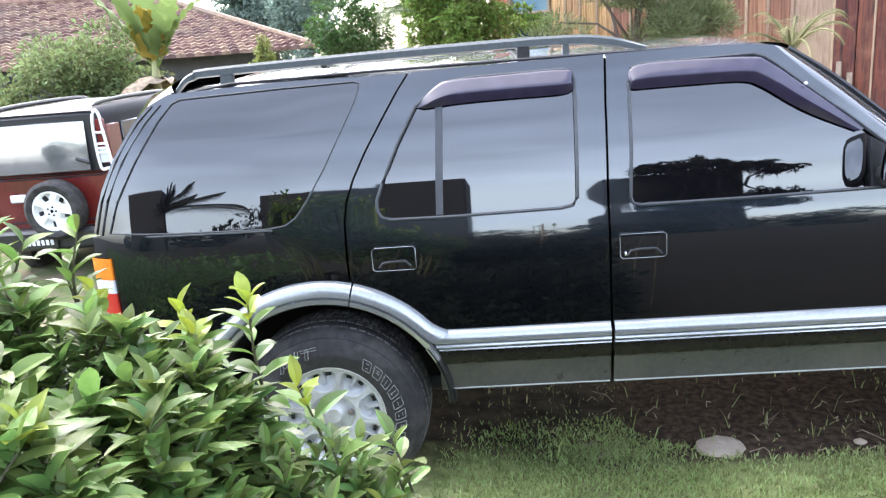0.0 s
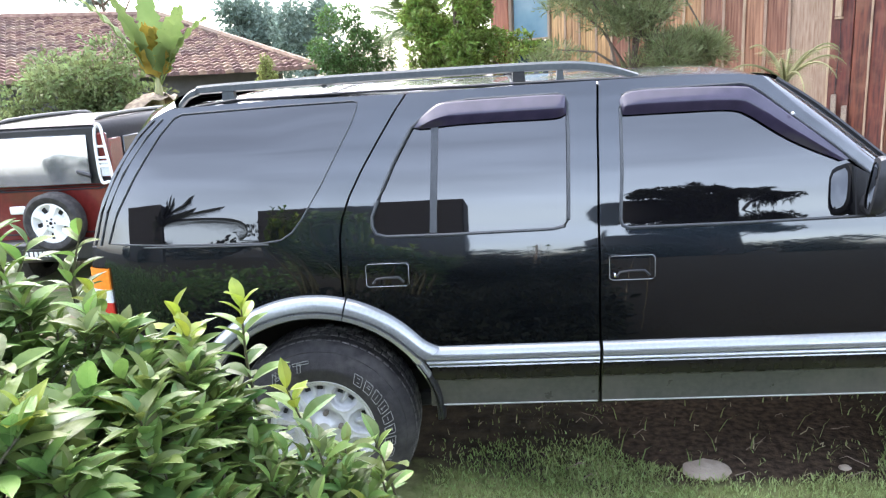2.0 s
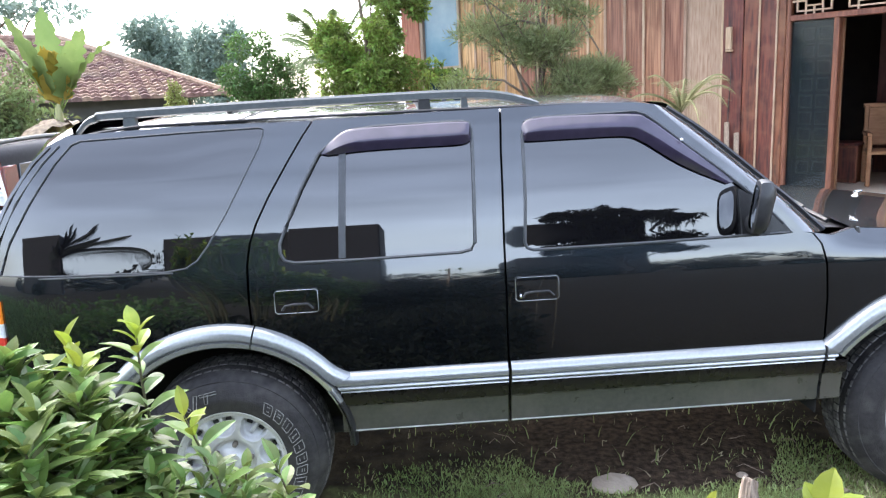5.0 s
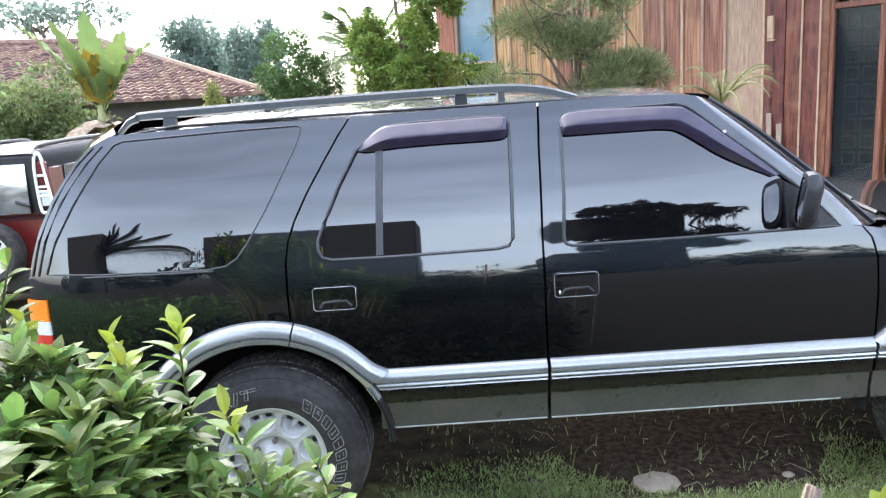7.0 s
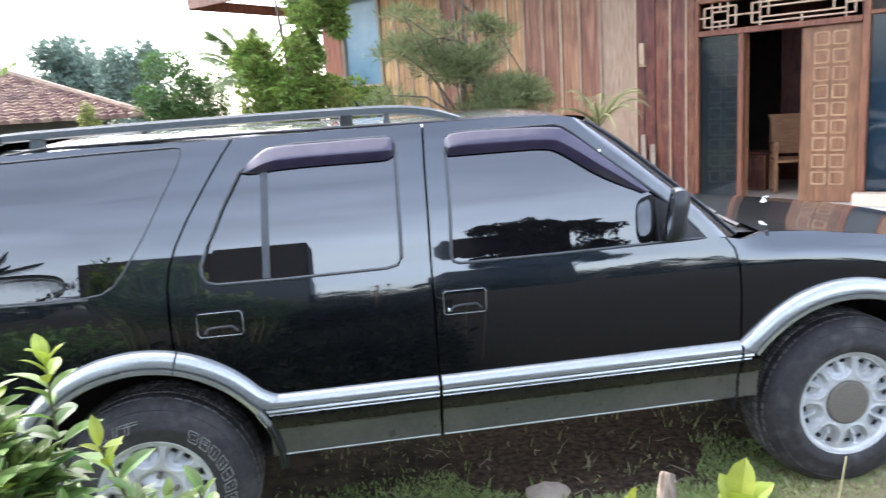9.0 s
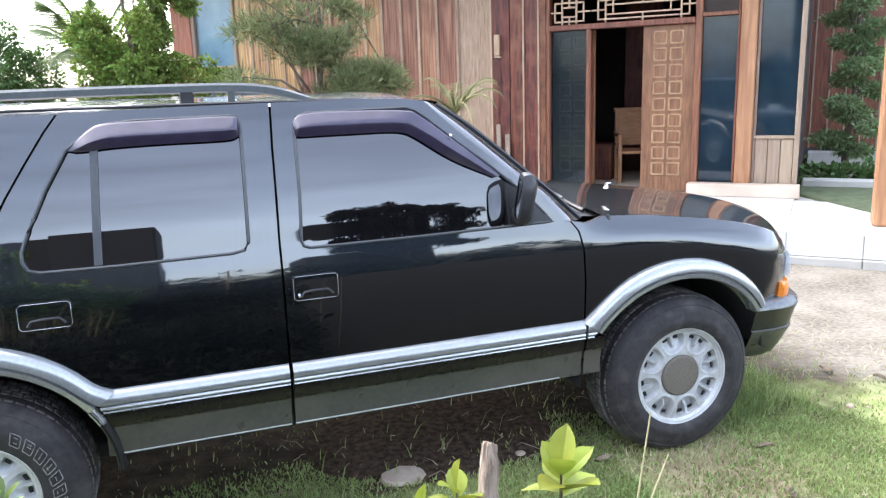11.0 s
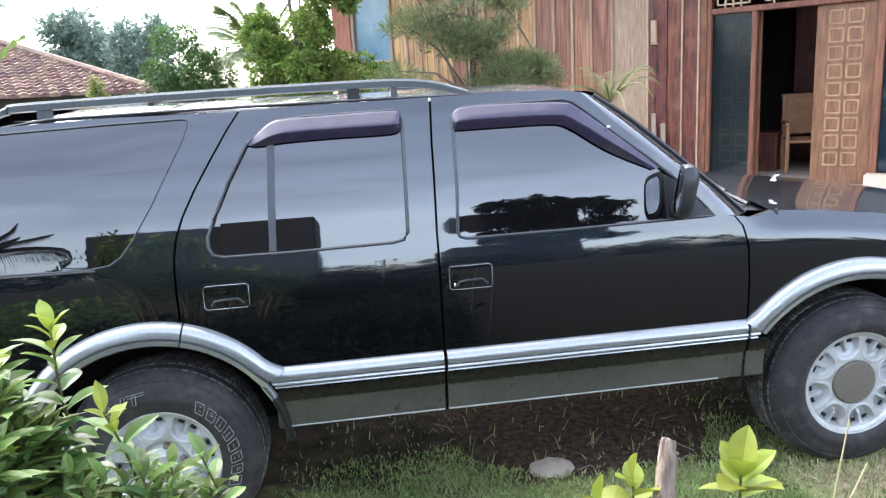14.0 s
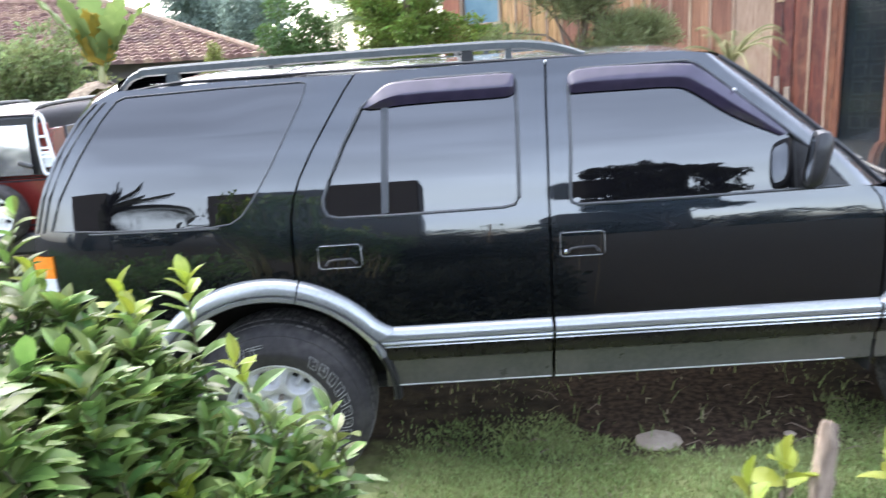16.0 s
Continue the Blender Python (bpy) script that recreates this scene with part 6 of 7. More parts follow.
rbox("rear_bumper", (-0.86, -0.12, 0.36), (0.86, 0.10, 0.60), "plastic", label="black rear bumper", bev=0.04)
rbox("tailgate_seam", (-0.70, -0.006, 0.66), (0.68, 0.004, 0.675), "beige", bev=0.002)
rbox("tailgate_handle", (-0.58, -0.03, 0.90), (-0.36, 0.0, 0.99), "whitetrim", label="pale tailgate handle", bev=0.015)
pl = rbox("number_plate", (-0.42, -0.15, 0.40), (0.02, -0.122, 0.52), "plateblack", label="black number plate", bev=0.004)
for i in range(6):
    rbox("plate_bar", (-0.38 + 0.062 * i, -0.156, 0.435), (-0.34 + 0.062 * i, -0.150, 0.495), "whitetrim", pl, bev=0.001)
SX = RX + 0.30
sp = thing("spare_wheel", (SX, RY - 0.1, RG + 0.82), "", "")
sp.parent = red
sp.matrix_parent_inverse = WORLD[red].inverted()
m = Matrix.Translation((SX, RY - 0.22, RG + 0.82)) @ Matrix.Scale(0.94, 4)
part("tyre", move(revolve([(0.225, 0.012), (0.24, 0.0), (0.30, -0.012), (0.33, 0.004), (0.345, 0.03), (0.347, 0.17), (0.30, 0.20), (0.1, 0.2)], 48), m), "tyre", sp, "black spare tyre")
bm = bmesh.new()
rows = []
for r in (0.02, 0.05, 0.08, 0.11, 0.14, 0.17, 0.20, 0.215, 0.232):
    row = []
    for i in range(72):
        a = 2 * math.pi * i / 72 + 0.3
        u = abs(((a * 5 / (2 * math.pi)) % 1) - 0.5)
        hole = soft_step((0.33 - u) / 0.08) * soft_step((r - 0.10) / 0.03) * soft_step((0.212 - r) / 0.02)
        row.append((r * math.cos(a), 0.004 + 0.075 * hole, r * math.sin(a)))
    rows.append(row)
grid(bm, rows, True)
rm = part("rim", move(bm, m), "whitetrim", sp, "white five-spoke rim")
t = bmesh.new()
bevel_box(t, (-0.042, 0.055, 0.125), (0.042, 0.066, 0.195), 0.004)
gap = mesh_of("spoke_gap", t, "shell", False)
for i in range(5):
    child("spoke_gap", gap, m @ pose(0, 0, 0, 0, math.degrees(2 * math.pi * (i + 0.5) / 5 - 0.3) + 90, 0), rm)
t = bmesh.new()
tube(t, [(0, 0.012, 0), (0, -0.004, 0), (0, -0.007, 0)], [0.012, 0.012, 0.008], 6)
nut = mesh_of("wheel_nut", t, "shell", False)
for i in range(5):
    a = 2 * math.pi * i / 5
    child("wheel_nut", nut, m @ Matrix.Translation((0.05 * math.cos(a), 0.0, 0.05 * math.sin(a))), rm)
bm = bmesh.new()
tube(bm, [(RX + 0.42, RY - 0.03, RG + 1.32), (RX + 0.60, RY - 0.05, RG + 1.28)], 0.02, 6)
part("rear_wiper", bm, "plastic", red)

# narrow body: draw the width in towards the near corner
for ob in [o for o in bpy.data.objects if o.type == "MESH"]:
    up = ob.parent
    if up is None or up == sp or (up.parent is not None and up.parent == sp) or not (up == red or up.parent == red or (up.parent is not None and up.parent.parent == red)):
        continue
    for v in ob.data.vertices:
        v.co.x = RX + 0.97 + (v.co.x - RX - 0.87) * 0.85
        v.co.z += 0.20 * max(0.0, v.co.z - RG - 1.22)


# ---- plants ----
def leaf_cloud(name, blobs, count, size, mat, parent=None, seed=1, droop=0.2, aspect=0.45, shell=0.5, up=0.5):
    """Many small folded leaves spread over clumps: blobs are (centre, radii)."""
    r = np.random.RandomState(seed)
    vol = np.array([b[1][0] * b[1][1] * b[1][2] for b in blobs]) ** 0.67
    pick = r.choice(len(blobs), count, p=vol / vol.sum())
    cen = np.array([b[0] for b in blobs], float)[pick]
    rad = np.array([b[1] for b in blobs], float)[pick]
    d = r.normal(size=(count, 3))
    d /= np.linalg.norm(d, axis=1)[:, None]
    k = (shell + (1 - shell) * r.rand(count)) ** 0.6
    k *= 1 + 0.22 * r.normal(size=count)
    base = cen + d * rad * k[:, None]
    way = d + r.normal(size=(count, 3)) * 0.6
    way[:, 2] += up - droop
    way /= np.linalg.norm(way, axis=1)[:, None]
    side = np.cross(way, r.normal(size=(count, 3)))
    side /= np.linalg.norm(side, axis=1)[:, None]
    nrm = np.cross(side, way)
    ln = size * (0.6 + 0.8 * r.rand(count))[:, None]
    tip = base + way * ln - np.array([0, 0, 1]) * ln * droop
    mid = base + way * ln * 0.5
    verts = np.stack([base, mid + side * ln * aspect * 0.5 + nrm * ln * 0.10, tip, mid - side * ln * aspect * 0.5 + nrm * ln * 0.10], 1).reshape(-1, 3)
    i = np.arange(count)[:, None] * 4
    faces = np.concatenate([i + [0, 1, 2], i + [0, 2, 3]])
    me = bpy.data.meshes.new(name)
    me.from_pydata(verts.tolist(), [], faces.tolist())
    me.materials.append(M[mat])
    ob = tagged(new(name, me), kind="stuff")
    if parent is not None:
        ob.parent = parent
        ob.matrix_parent_inverse = WORLD.get(parent, Matrix()).inverted()
    return ob


def blob_set(c, r, n, seed, flat=1.0, sub=0.45):
    """Clumps scattered in an ellipsoid."""
    q = random.Random(seed)
    out = []
    for _ in range(n):
        d = Vector((q.gauss(0, 1), q.gauss(0, 1), q.gauss(0, 1))).normalized() * q.random() ** 0.4
        s = sub * q.uniform(0.6, 1.2)
        out.append(((c[0] + d.x * r[0], c[1] + d.y * r[1], c[2] + d.z * r[2]), (r[0] * s, r[1] * s, r[2] * s * flat)))
    return out


def tree(name, base, trunk_top, blobs, count, size, mat, label, seed, trunk=0.06, category="tree", limbs=7, aspect=0.45, up=0.5, droop=0.2, wood="bark"):
    t = thing(name, base, label, category, {"far_tree": "hazy trees in the distance", "boundary_tree": "boundary trees", "round_bush": "pale green bushes"}.get(name, ""))
    q = random.Random(seed)
    bm = bmesh.new()
    b, top = Vector(base), Vector(trunk_top)
    n = 7
    line = [b.lerp(top, i / n) + Vector((q.uniform(-1, 1), q.uniform(-1, 1), 0)) * trunk * 0.8 * (i > 0) for i in range(n + 1)]
    tube(bm, line, [trunk * (1 - 0.6 * i / n) for i in range(n + 1)], 8)
    part("trunk", bm, wood, t)
    for i in range(limbs):
        bm = bmesh.new()
        c = Vector(q.choice(blobs)[0])
        s = line[q.randint(n // 2, n)]
        mid = s.lerp(c, 0.5) + Vector((0, 0, 0.12 * (c - s).length))
        tube(bm, [s, mid, c], [trunk * 0.4, trunk * 0.25, trunk * 0.1], 6)
        part("limb", bm, wood, t)
    leaf_cloud("crown", blobs, count, size, mat, t, seed, aspect=aspect, up=up, droop=droop)
    return t


EYE = Vector((0.62, -2.55, 1.66))


def spot(az, d, z=0.0):
    """A place d metres from the yard's viewpoint at a compass angle."""
    return (EYE.x + d * math.sin(radians(az)), EYE.y + d * math.cos(radians(az)), z)


# bright dense tree and its darker neighbour before the house
c = spot(-2.0, 9.0, 2.1)
tree("garden_tree", (c[0], c[1], -0.1), (c[0], c[1], 2.2), blob_set((c[0] - 0.12, c[1], 2.06), (0.62, 0.5, 0.46), 44, 11, sub=0.24) + blob_set((c[0] + 0.30, c[1], 1.75), (0.75, 0.5, 0.30), 24, 14, sub=0.26) + blob_set((c[0] + 0.42, c[1], 2.72), (0.42, 0.40, 0.46), 22, 12, sub=0.27) + blob_set((c[0] + 0.2, c[1], 3.7), (0.6, 0.5, 0.8), 20, 13, sub=0.3),
     52000, 0.052, "bright", "dense bright green garden tree in front of the house", 11)
c = spot(-9.6, 12.0, 1.85)
tree("shrub_tree", (c[0], c[1], -0.2), (c[0], c[1], 2.0), blob_set(c, (0.62, 0.6, 0.72), 26, 21, sub=0.26), 9500, 0.058, "foliage", "dark loose shrub tree beside the bright garden tree", 21)
# feathery pine before the plank wall
c = spot(10.5, 7.6, 1.95)
tiers = []
for k, (dx, dy, z, rx, rz, n) in enumerate(((-0.10, 0, 1.99, 0.40, 0.13, 14), (-0.48, 0.1, 2.21, 0.38, 0.11, 9), (0.12, -0.1, 2.06, 0.30, 0.12, 9), (0.42, 0.0, 1.70, 0.40, 0.17, 14), (0.70, 0.1, 1.62, 0.28, 0.15, 8), (-0.62, -0.1, 1.70, 0.36, 0.10, 3), (0.0, 0, 2.36, 0.36, 0.08, 4),
                                        (-0.36, 0, 2.52, 0.36, 0.08, 5), (0.20, 0.1, 1.56, 0.42, 0.12, 8), (0.30, 0, 2.34, 0.26, 0.09, 5), (-0.1, 0, 2.9, 0.45, 0.14, 9), (0.2, 0, 3.3, 0.5, 0.16, 9), (-0.1, 0, 3.8, 0.4, 0.16, 7))):
    tiers += blob_set((c[0] + dx, c[1] + dy, z), (rx, 0.30, rz), n, 300 + k, flat=1.3, sub=0.48)
tree("feathery_pine", (c[0], c[1], 0.0), (c[0] + 0.1, c[1], 2.6), tiers, 30000, 0.075, "needle", "feathery pine with flat tiers of soft needles", 31, 0.040, aspect=0.014, up=0.7, droop=0.0, limbs=26)


def frond_palm(name, base, height, n, length, mat, label, seed, droop=0.5, leaf=0.25, trunk=0.06, az0=0.0, lean=(0, 0), lw=0.016, pairs=40, fronds=(), trunk_mat="bark", hang=0.25):
    t = thing(name, base, label, "palm")
    q = random.Random(seed)
    top = Vector(base) + Vector((lean[0], lean[1], height))
    if height > 0.05:
        bm = bmesh.new()
        tube(bm, [Vector(base).lerp(top, i / 6) + Vector((0.02 * math.sin(i * 2), 0, 0)) for i in range(7)], [trunk * (1.25 - 0.4 * i / 6) for i in range(7)], 8)
        part("trunk", bm, trunk_mat, t)
    for i in range(len(fronds) or n):
        a = az0 + 2 * math.pi * i / n + q.uniform(-0.3, 0.3)
        el = q.uniform(0.25, 1.25)
        L = length * q.uniform(0.75, 1.1)
        if fronds:
            a, el, L, droop = radians(fronds[i][0]), radians(fronds[i][1]), fronds[i][2], fronds[i][3]
        pts = []
        for k in range(11):
            s = k / 10
            h = math.cos(el) * L * s * (1 - 0.15 * s * s)
            pts.append(top + Vector((math.cos(a) * h, math.sin(a) * h, math.sin(el) * L * s - droop * L * s * s)))
        bm = bmesh.new()
        tube(bm, pts, [0.012 * (1.2 - s / 10) * min(1.6, max(0.5, length)) for s in range(11)], 5)
        for k in range(1, pairs):
            s = k / pairs
            p = pts[min(9, int(s * 10))].lerp(pts[min(10, int(s * 10) + 1)], s * 10 - int(s * 10))
            d = (pts[min(10, int(s * 10) + 1)] - pts[int(s * 10)]).normalized()
            w = leaf * math.sin(math.pi * min(1, s * 0.85 + 0.14)) * q.uniform(0.8, 1.1)
            for sg in (-1, 1):
                sd = d.cross(Vector((0, 0, 1))).normalized() * sg
                e = p + (sd * 0.8 + d * 0.6).normalized() * w + Vector((0, 0, -hang * w))
                o = d * lw * max(0.6, length)
                vs = [bm.verts.new(v) for v in (p - o, p + o, e)]
                bm.faces.new(vs)
        part("frond", bm, mat, t, smooth=False, normals=False)
    return t


c = spot(21.5, 7.0)
frond_palm("small_palm", (c[0] - 0.08, c[1], 0.0), 1.38, 14, 0.95, "drypalm", "small feathery palm with thin yellowing fronds before the plank wall", 5, 0.62, 0.17, 0.018, lw=0.0036, pairs=24)
c = spot(-4.9, 11.0)
frond_palm("coconut_palm", (c[0] + 0.1, c[1], -0.2), 2.25, 16, 1.75, "palm", "dark palm behind the shrub tree", 6, 0.42, 0.46, 0.028, lw=0.0065, pairs=34, hang=0.45)

# bush, banana plant and small shrub before the tiled house
c = spot(-28.6, 15.0, 1.35)
tree("round_bush", (c[0], c[1], -0.5), (c[0], c[1], 1.2), blob_set(c, (1.5, 1.0, 1.0), 40, 41, sub=0.30), 12000, 0.11, "bush", "large pale green bush beyond the red car", 41)
c = spot(-37.0, 14.0, 0.9)
tree("round_bush", (c[0], c[1], -0.5), (c[0], c[1], 1.0), blob_set(c, (0.9, 0.7, 0.6), 18, 42, sub=0.4), 8000, 0.11, "bush", "large pale green bush beyond the red car", 42)
c = spot(-15.8, 15.0, 1.72)
tree("pale_shrub", (c[0], c[1], -0.4), (c[0], c[1], 1.9), [((c[0] + 0.05 * math.sin(k * 2.1), c[1], 1.36 + 0.085 * k), (0.26 - 0.026 * k, 0.2 - 0.02 * k, 0.07)) for k in range(9)], 2400, 0.055, "sapling", "small pale shrub in front of the tiled house", 43, 0.02)


def banana(base, seed=3, k0=1.45):
    t = thing("banana_plant", base, "young banana plant with a yellow leaf and dried leaves", "banana plant")
    b = Vector(base)
    bm = bmesh.new()
    tube(bm, [b + Vector((0.02 * math.sin(i), 0, 0.28 * i)) * k0 for i in range(7)], [0.095 * k0, 0.085 * k0, 0.075 * k0, 0.065 * k0, 0.055 * k0, 0.045 * k0, 0.03 * k0], 10)
    part("stem", bm, "bananastem", t)
    top = b + Vector((0, 0, 1.50 * k0))
    for i, (a, el, L, w, dr, mt) in enumerate(((335, 66, 1.20, 0.40, 0.18, "banana"), (130, 84, 1.22, 0.34, 0.05, "banana"), (198, 62, 1.50, 0.58, 0.22, "banana"), (262, 80, 0.86, 0.42, 0.16, "bananayellow"), (15, 62, 1.30, 0.44, 0.30, "banana"), (300, 78, 0.80, 0.34, 0.15, "bananayellow"), (222, 72, 1.35, 0.56, 0.20, "banana"), (60, 70, 1.1, 0.40, 0.25, "banana"))):
        bm = bmesh.new()
        rows = []
        L, w = L * k0, w * k0
        d0 = Vector((math.cos(radians(a)), math.sin(radians(a)), 0))
        sd = Vector((-d0.y, d0.x, 0))
        for k in range(37):
            s = k / 36
            p = top + d0 * (math.cos(radians(el)) * L * s) + Vector((0, 0, math.sin(radians(el)) * L * s - dr * L * s * s))
            ww = w * 0.5 * (math.sin(math.pi * min(1, s ** 0.85 * 0.97 + 0.015)) ** 0.8) * (0.12 if s < 0.18 else 1)
            tear = [1 - 0.55 * max(0.0, noise.noise(Vector((k * 0.55, i * 7.0, sg)))) - (0.30 if noise.noise(Vector((k * 1.7, i * 3.0, sg * 5.0))) > 0.18 else 0.0) for sg in (-1.0, 1.0)]
            rows.append([p + sd * ww * f * (tear[0] if f < -0.7 else tear[1] if f > 0.7 else 1) + Vector((0, 0, 0.75 * ww * abs(f) - 0.55 * ww * f * f + 0.03 * math.sin(k * 1.1 + f * 3 + i))) for f in (-1, -0.5, 0, 0.5, 1)])
        grid(bm, rows)
        part("leaf", bm, mt, t, "yellowing leaf" if mt == "bananayellow" else "")
    for i, a in enumerate((150, 190, 230, 80)):
        bm = bmesh.new()
        rows = []
        d0 = Vector((math.cos(radians(a)), math.sin(radians(a)), 0))
        sd = Vector((-d0.y, d0.x, 0))
        for k in range(9):
            s = k / 8
            p = b + Vector((0, 0, 1.45 * k0)) + (d0 * (0.75 * s) + Vector((0, 0, 0.15 * s - 0.75 * s * s))) * k0
            rows.append([p + sd * 0.16 * k0 * f * (1 - 0.4 * s) + Vector((0, 0, -0.10 * abs(f) + 0.05 * math.sin(k * 3 + f * 5 + i))) for f in (-1, -0.4, 0.3, 1)])
        grid(bm, rows)
        part("dried_leaf", bm, "driedleaf", t, "dried brown leaf")


banana(spot(-23.2, 13.6, -0.6))
banana(spot(-39.0, 11.0, -0.6), 5, 0.72)

# distant trees behind everything, haze painted into their leaf colour
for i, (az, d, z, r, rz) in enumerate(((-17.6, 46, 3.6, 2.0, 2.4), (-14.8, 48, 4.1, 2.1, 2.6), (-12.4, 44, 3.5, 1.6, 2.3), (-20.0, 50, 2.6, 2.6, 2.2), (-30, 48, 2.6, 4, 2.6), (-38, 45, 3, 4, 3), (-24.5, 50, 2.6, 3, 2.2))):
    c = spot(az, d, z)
    tree("far_tree", (c[0], c[1], -1.0), (c[0], c[1], z + 0.5), blob_set(c, (r, r, rz), 26, 60 + i, sub=0.30), 5200, 0.30, "hazeleaf", "grey-green tree in the distance, haze painted into its leaves", 60 + i, 0.2, limbs=4)
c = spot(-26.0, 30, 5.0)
tree("bare_tree", (c[0], c[1], -1.0), (c[0], c[1], 4.4), blob_set(c, (2.6, 1.5, 0.7), 16, 77, sub=0.2), 900, 0.25, "hazeleaf", "sparse spreading tree behind the tiled house", 77, 0.12, limbs=14)

# garden tree by the back wing and lawn strip
g = HM @ Vector((2.12, 2.0, 0))
tree("garden_conifer", (g.x, g.y, 0.0), (g.x, g.y, 3.5), [((g.x + (0.08 + 0.13 * (i % 3)) * math.cos(i * 2.4), g.y + (0.08 + 0.13 * (i % 3)) * math.sin(i * 2.4), 0.62 + 0.155 * i), (0.20 + 0.04 * (i % 2), 0.20 + 0.04 * (i % 2), 0.085)) for i in range(20)], 15000, 0.06, "gardenleaf", "slender blue-green garden tree by the terrace", 51, 0.05)
g = HM @ Vector((1.75, 1.35, 0.18))
leaf_cloud("lawn_plants", [((g.x + i * 0.28, g.y - i * 0.26, 0.34), (0.30, 0.30, 0.15)) for i in range(10)], 6000, 0.09, "foliage", None, 52)
tagged(bpy.data.objects["lawn_plants"], "low green plants and lawn beside the terrace", "plants")


# ---- the shrub in the foreground ----
def leaf_mesh(name, mat, L=0.066, W=0.026, fold=0.30, curl=0.25):
    bm = bmesh.new()
    rows = []
    for k in range(7):
        s = k / 6
        w = W * 0.5 * math.sin(math.pi * (s ** 1.15)) ** 0.72 + 0.0006
        x = L * s
        z = -curl * L * s * s
        rows.append([(x, -w, z + fold * w), (x, 0, z), (x, w, z + fold * w)])
    grid(bm, rows)
    me = mesh_of(name, bm, mat)
    me.set_sharp_from_angle(angle=radians(32))
    return me


LEAVES = {k: [leaf_mesh("leaf", k, *a) for a in ((0.062, 0.0265, 0.40, 0.42), (0.054, 0.0245, 0.36, 0.72), (0.068, 0.0265, 0.46, 0.24))] for k in ("leaf", "leafdark", "leafyoung")}
shrub = thing("hedge_shrub", (-0.2, -1.5, ground_z(-0.2, -1.5)), "leafy green hedge shrub with glossy pointed leaves and young tips", "shrub")
q = random.Random(4)


def shoot(root, tip, n, young, bins, scale=1.0):
    """A twig with leaves set round it; leaves go to bins as (kind, pose)."""
    root, tip = Vector(root), Vector(tip)
    mid = root.lerp(tip, 0.5) + Vector((q.uniform(-0.03, 0.03), q.uniform(-0.03, 0.03), 0.02))
    line = smooth_line([root, mid, tip], 6)
    bm = bmesh.new()
    tube(bm, line, [0.0042 - 0.0028 * i / (len(line) - 1) for i in range(len(line))], 5)
    a = q.uniform(0, 6.28)
    for i in range(n):
        s = 0.10 + 0.90 * i / (n - 1)
        k = s * (len(line) - 1)
        p = line[int(k)].lerp(line[min(len(line) - 1, int(k) + 1)], k - int(k))
        a += 2.4 + q.uniform(-0.3, 0.3)
        lift = 32 + 42 * s ** 3 + q.uniform(-26, 18)
        kind = "leafyoung" if young and s > 0.80 else ("leafdark" if s < 0.5 and q.random() < 0.50 or q.random() < 0.20 else "leaf")
        sz = scale * q.uniform(0.72, 1.1) * (1.0 if s < 0.85 else 0.8)
        m = Matrix.Translation(p) @ pose(0, 0, 0, 0, 0, math.degrees(a)) @ pose(0, 0, 0, q.uniform(-25, 25), -lift, 0) @ Matrix.Diagonal((sz, sz, sz, 1))
        bins.append((kind, m))
    return bm


def top_of(x, y):
    """Upper face of the shrub."""
    z = 1.362 + 0.04 * noise.noise(Vector((x * 3.1, y * 3.1, 5)))
    z += 0.20 * min(0.5, max(0.0, -x)) - 0.25 * max(0.0, x) - 1.7 * max(0.0, x - 0.13)
    z -= 0.24 * soft_step((y + 1.54) / 0.36)
    return z


bins = []
twigs = bmesh.new()
def thin(x, y, z):
    """The loose, gappy end of the shrub, where the sand shows through."""
    return (x - 0.62) < -0.575 * (y + 2.55) and z > 1.66 - 0.50 * math.hypot(x - 0.62, y + 2.55)


for i in range(430):
    x, y = q.uniform(-0.55, 0.33), q.uniform(-1.92, -1.42)
    if y < -1.92 + 0.25 * max(0, x):
        continue
    z = top_of(x, y) - abs(q.gauss(0, 0.07))
    if thin(x, y, z) and q.random() < 0.62:
        continue
    ln = q.uniform(0.14, 0.24)
    t = shoot((x + q.uniform(-0.06, 0.06), y + q.uniform(-0.06, 0.06), z - ln), (x, y, z - 0.02), q.randint(20, 28), q.random() < 0.07, bins)
    join(twigs, t)
for i in range(360):
    x, y = q.uniform(-0.55, 0.30), q.uniform(-1.95, -1.52)
    z = top_of(x, y) - q.uniform(0.15, 0.6)
    if thin(x, y, z) and q.random() < 0.85:
        continue
    t = shoot((x + q.uniform(-0.06, 0.06), y + q.uniform(-0.06, 0.06), z - 0.18), (x, y, z), q.randint(11, 16), False, bins)
    join(twigs, t)
for i in range(24):
    x, y = q.uniform(-0.50, -0.04), q.uniform(-1.55, -1.38)
    z = top_of(x, y) + q.uniform(0.02, 0.15)
    t = shoot((x + q.uniform(-0.05, 0.05), y, z - 0.24), (x, y, z), q.randint(10, 14), q.random() < 0.15, bins)
    join(twigs, t)
# two taller leaders that stand clear of the rest
for tip, n in (((0.198, -1.38, 1.298), 26), ((0.095, -1.40, 1.288), 22), ((-0.03, -1.42, 1.34), 20), ((0.425, -1.50, 1.110), 18), ((0.290, -1.48, 1.19), 20), ((0.340, -1.53, 1.13), 18)):
    t = shoot((tip[0] + 0.02, tip[1] + 0.02, tip[2] - 0.30), tip, n, tip[0] < 0.3, bins)
    join(twigs, t)
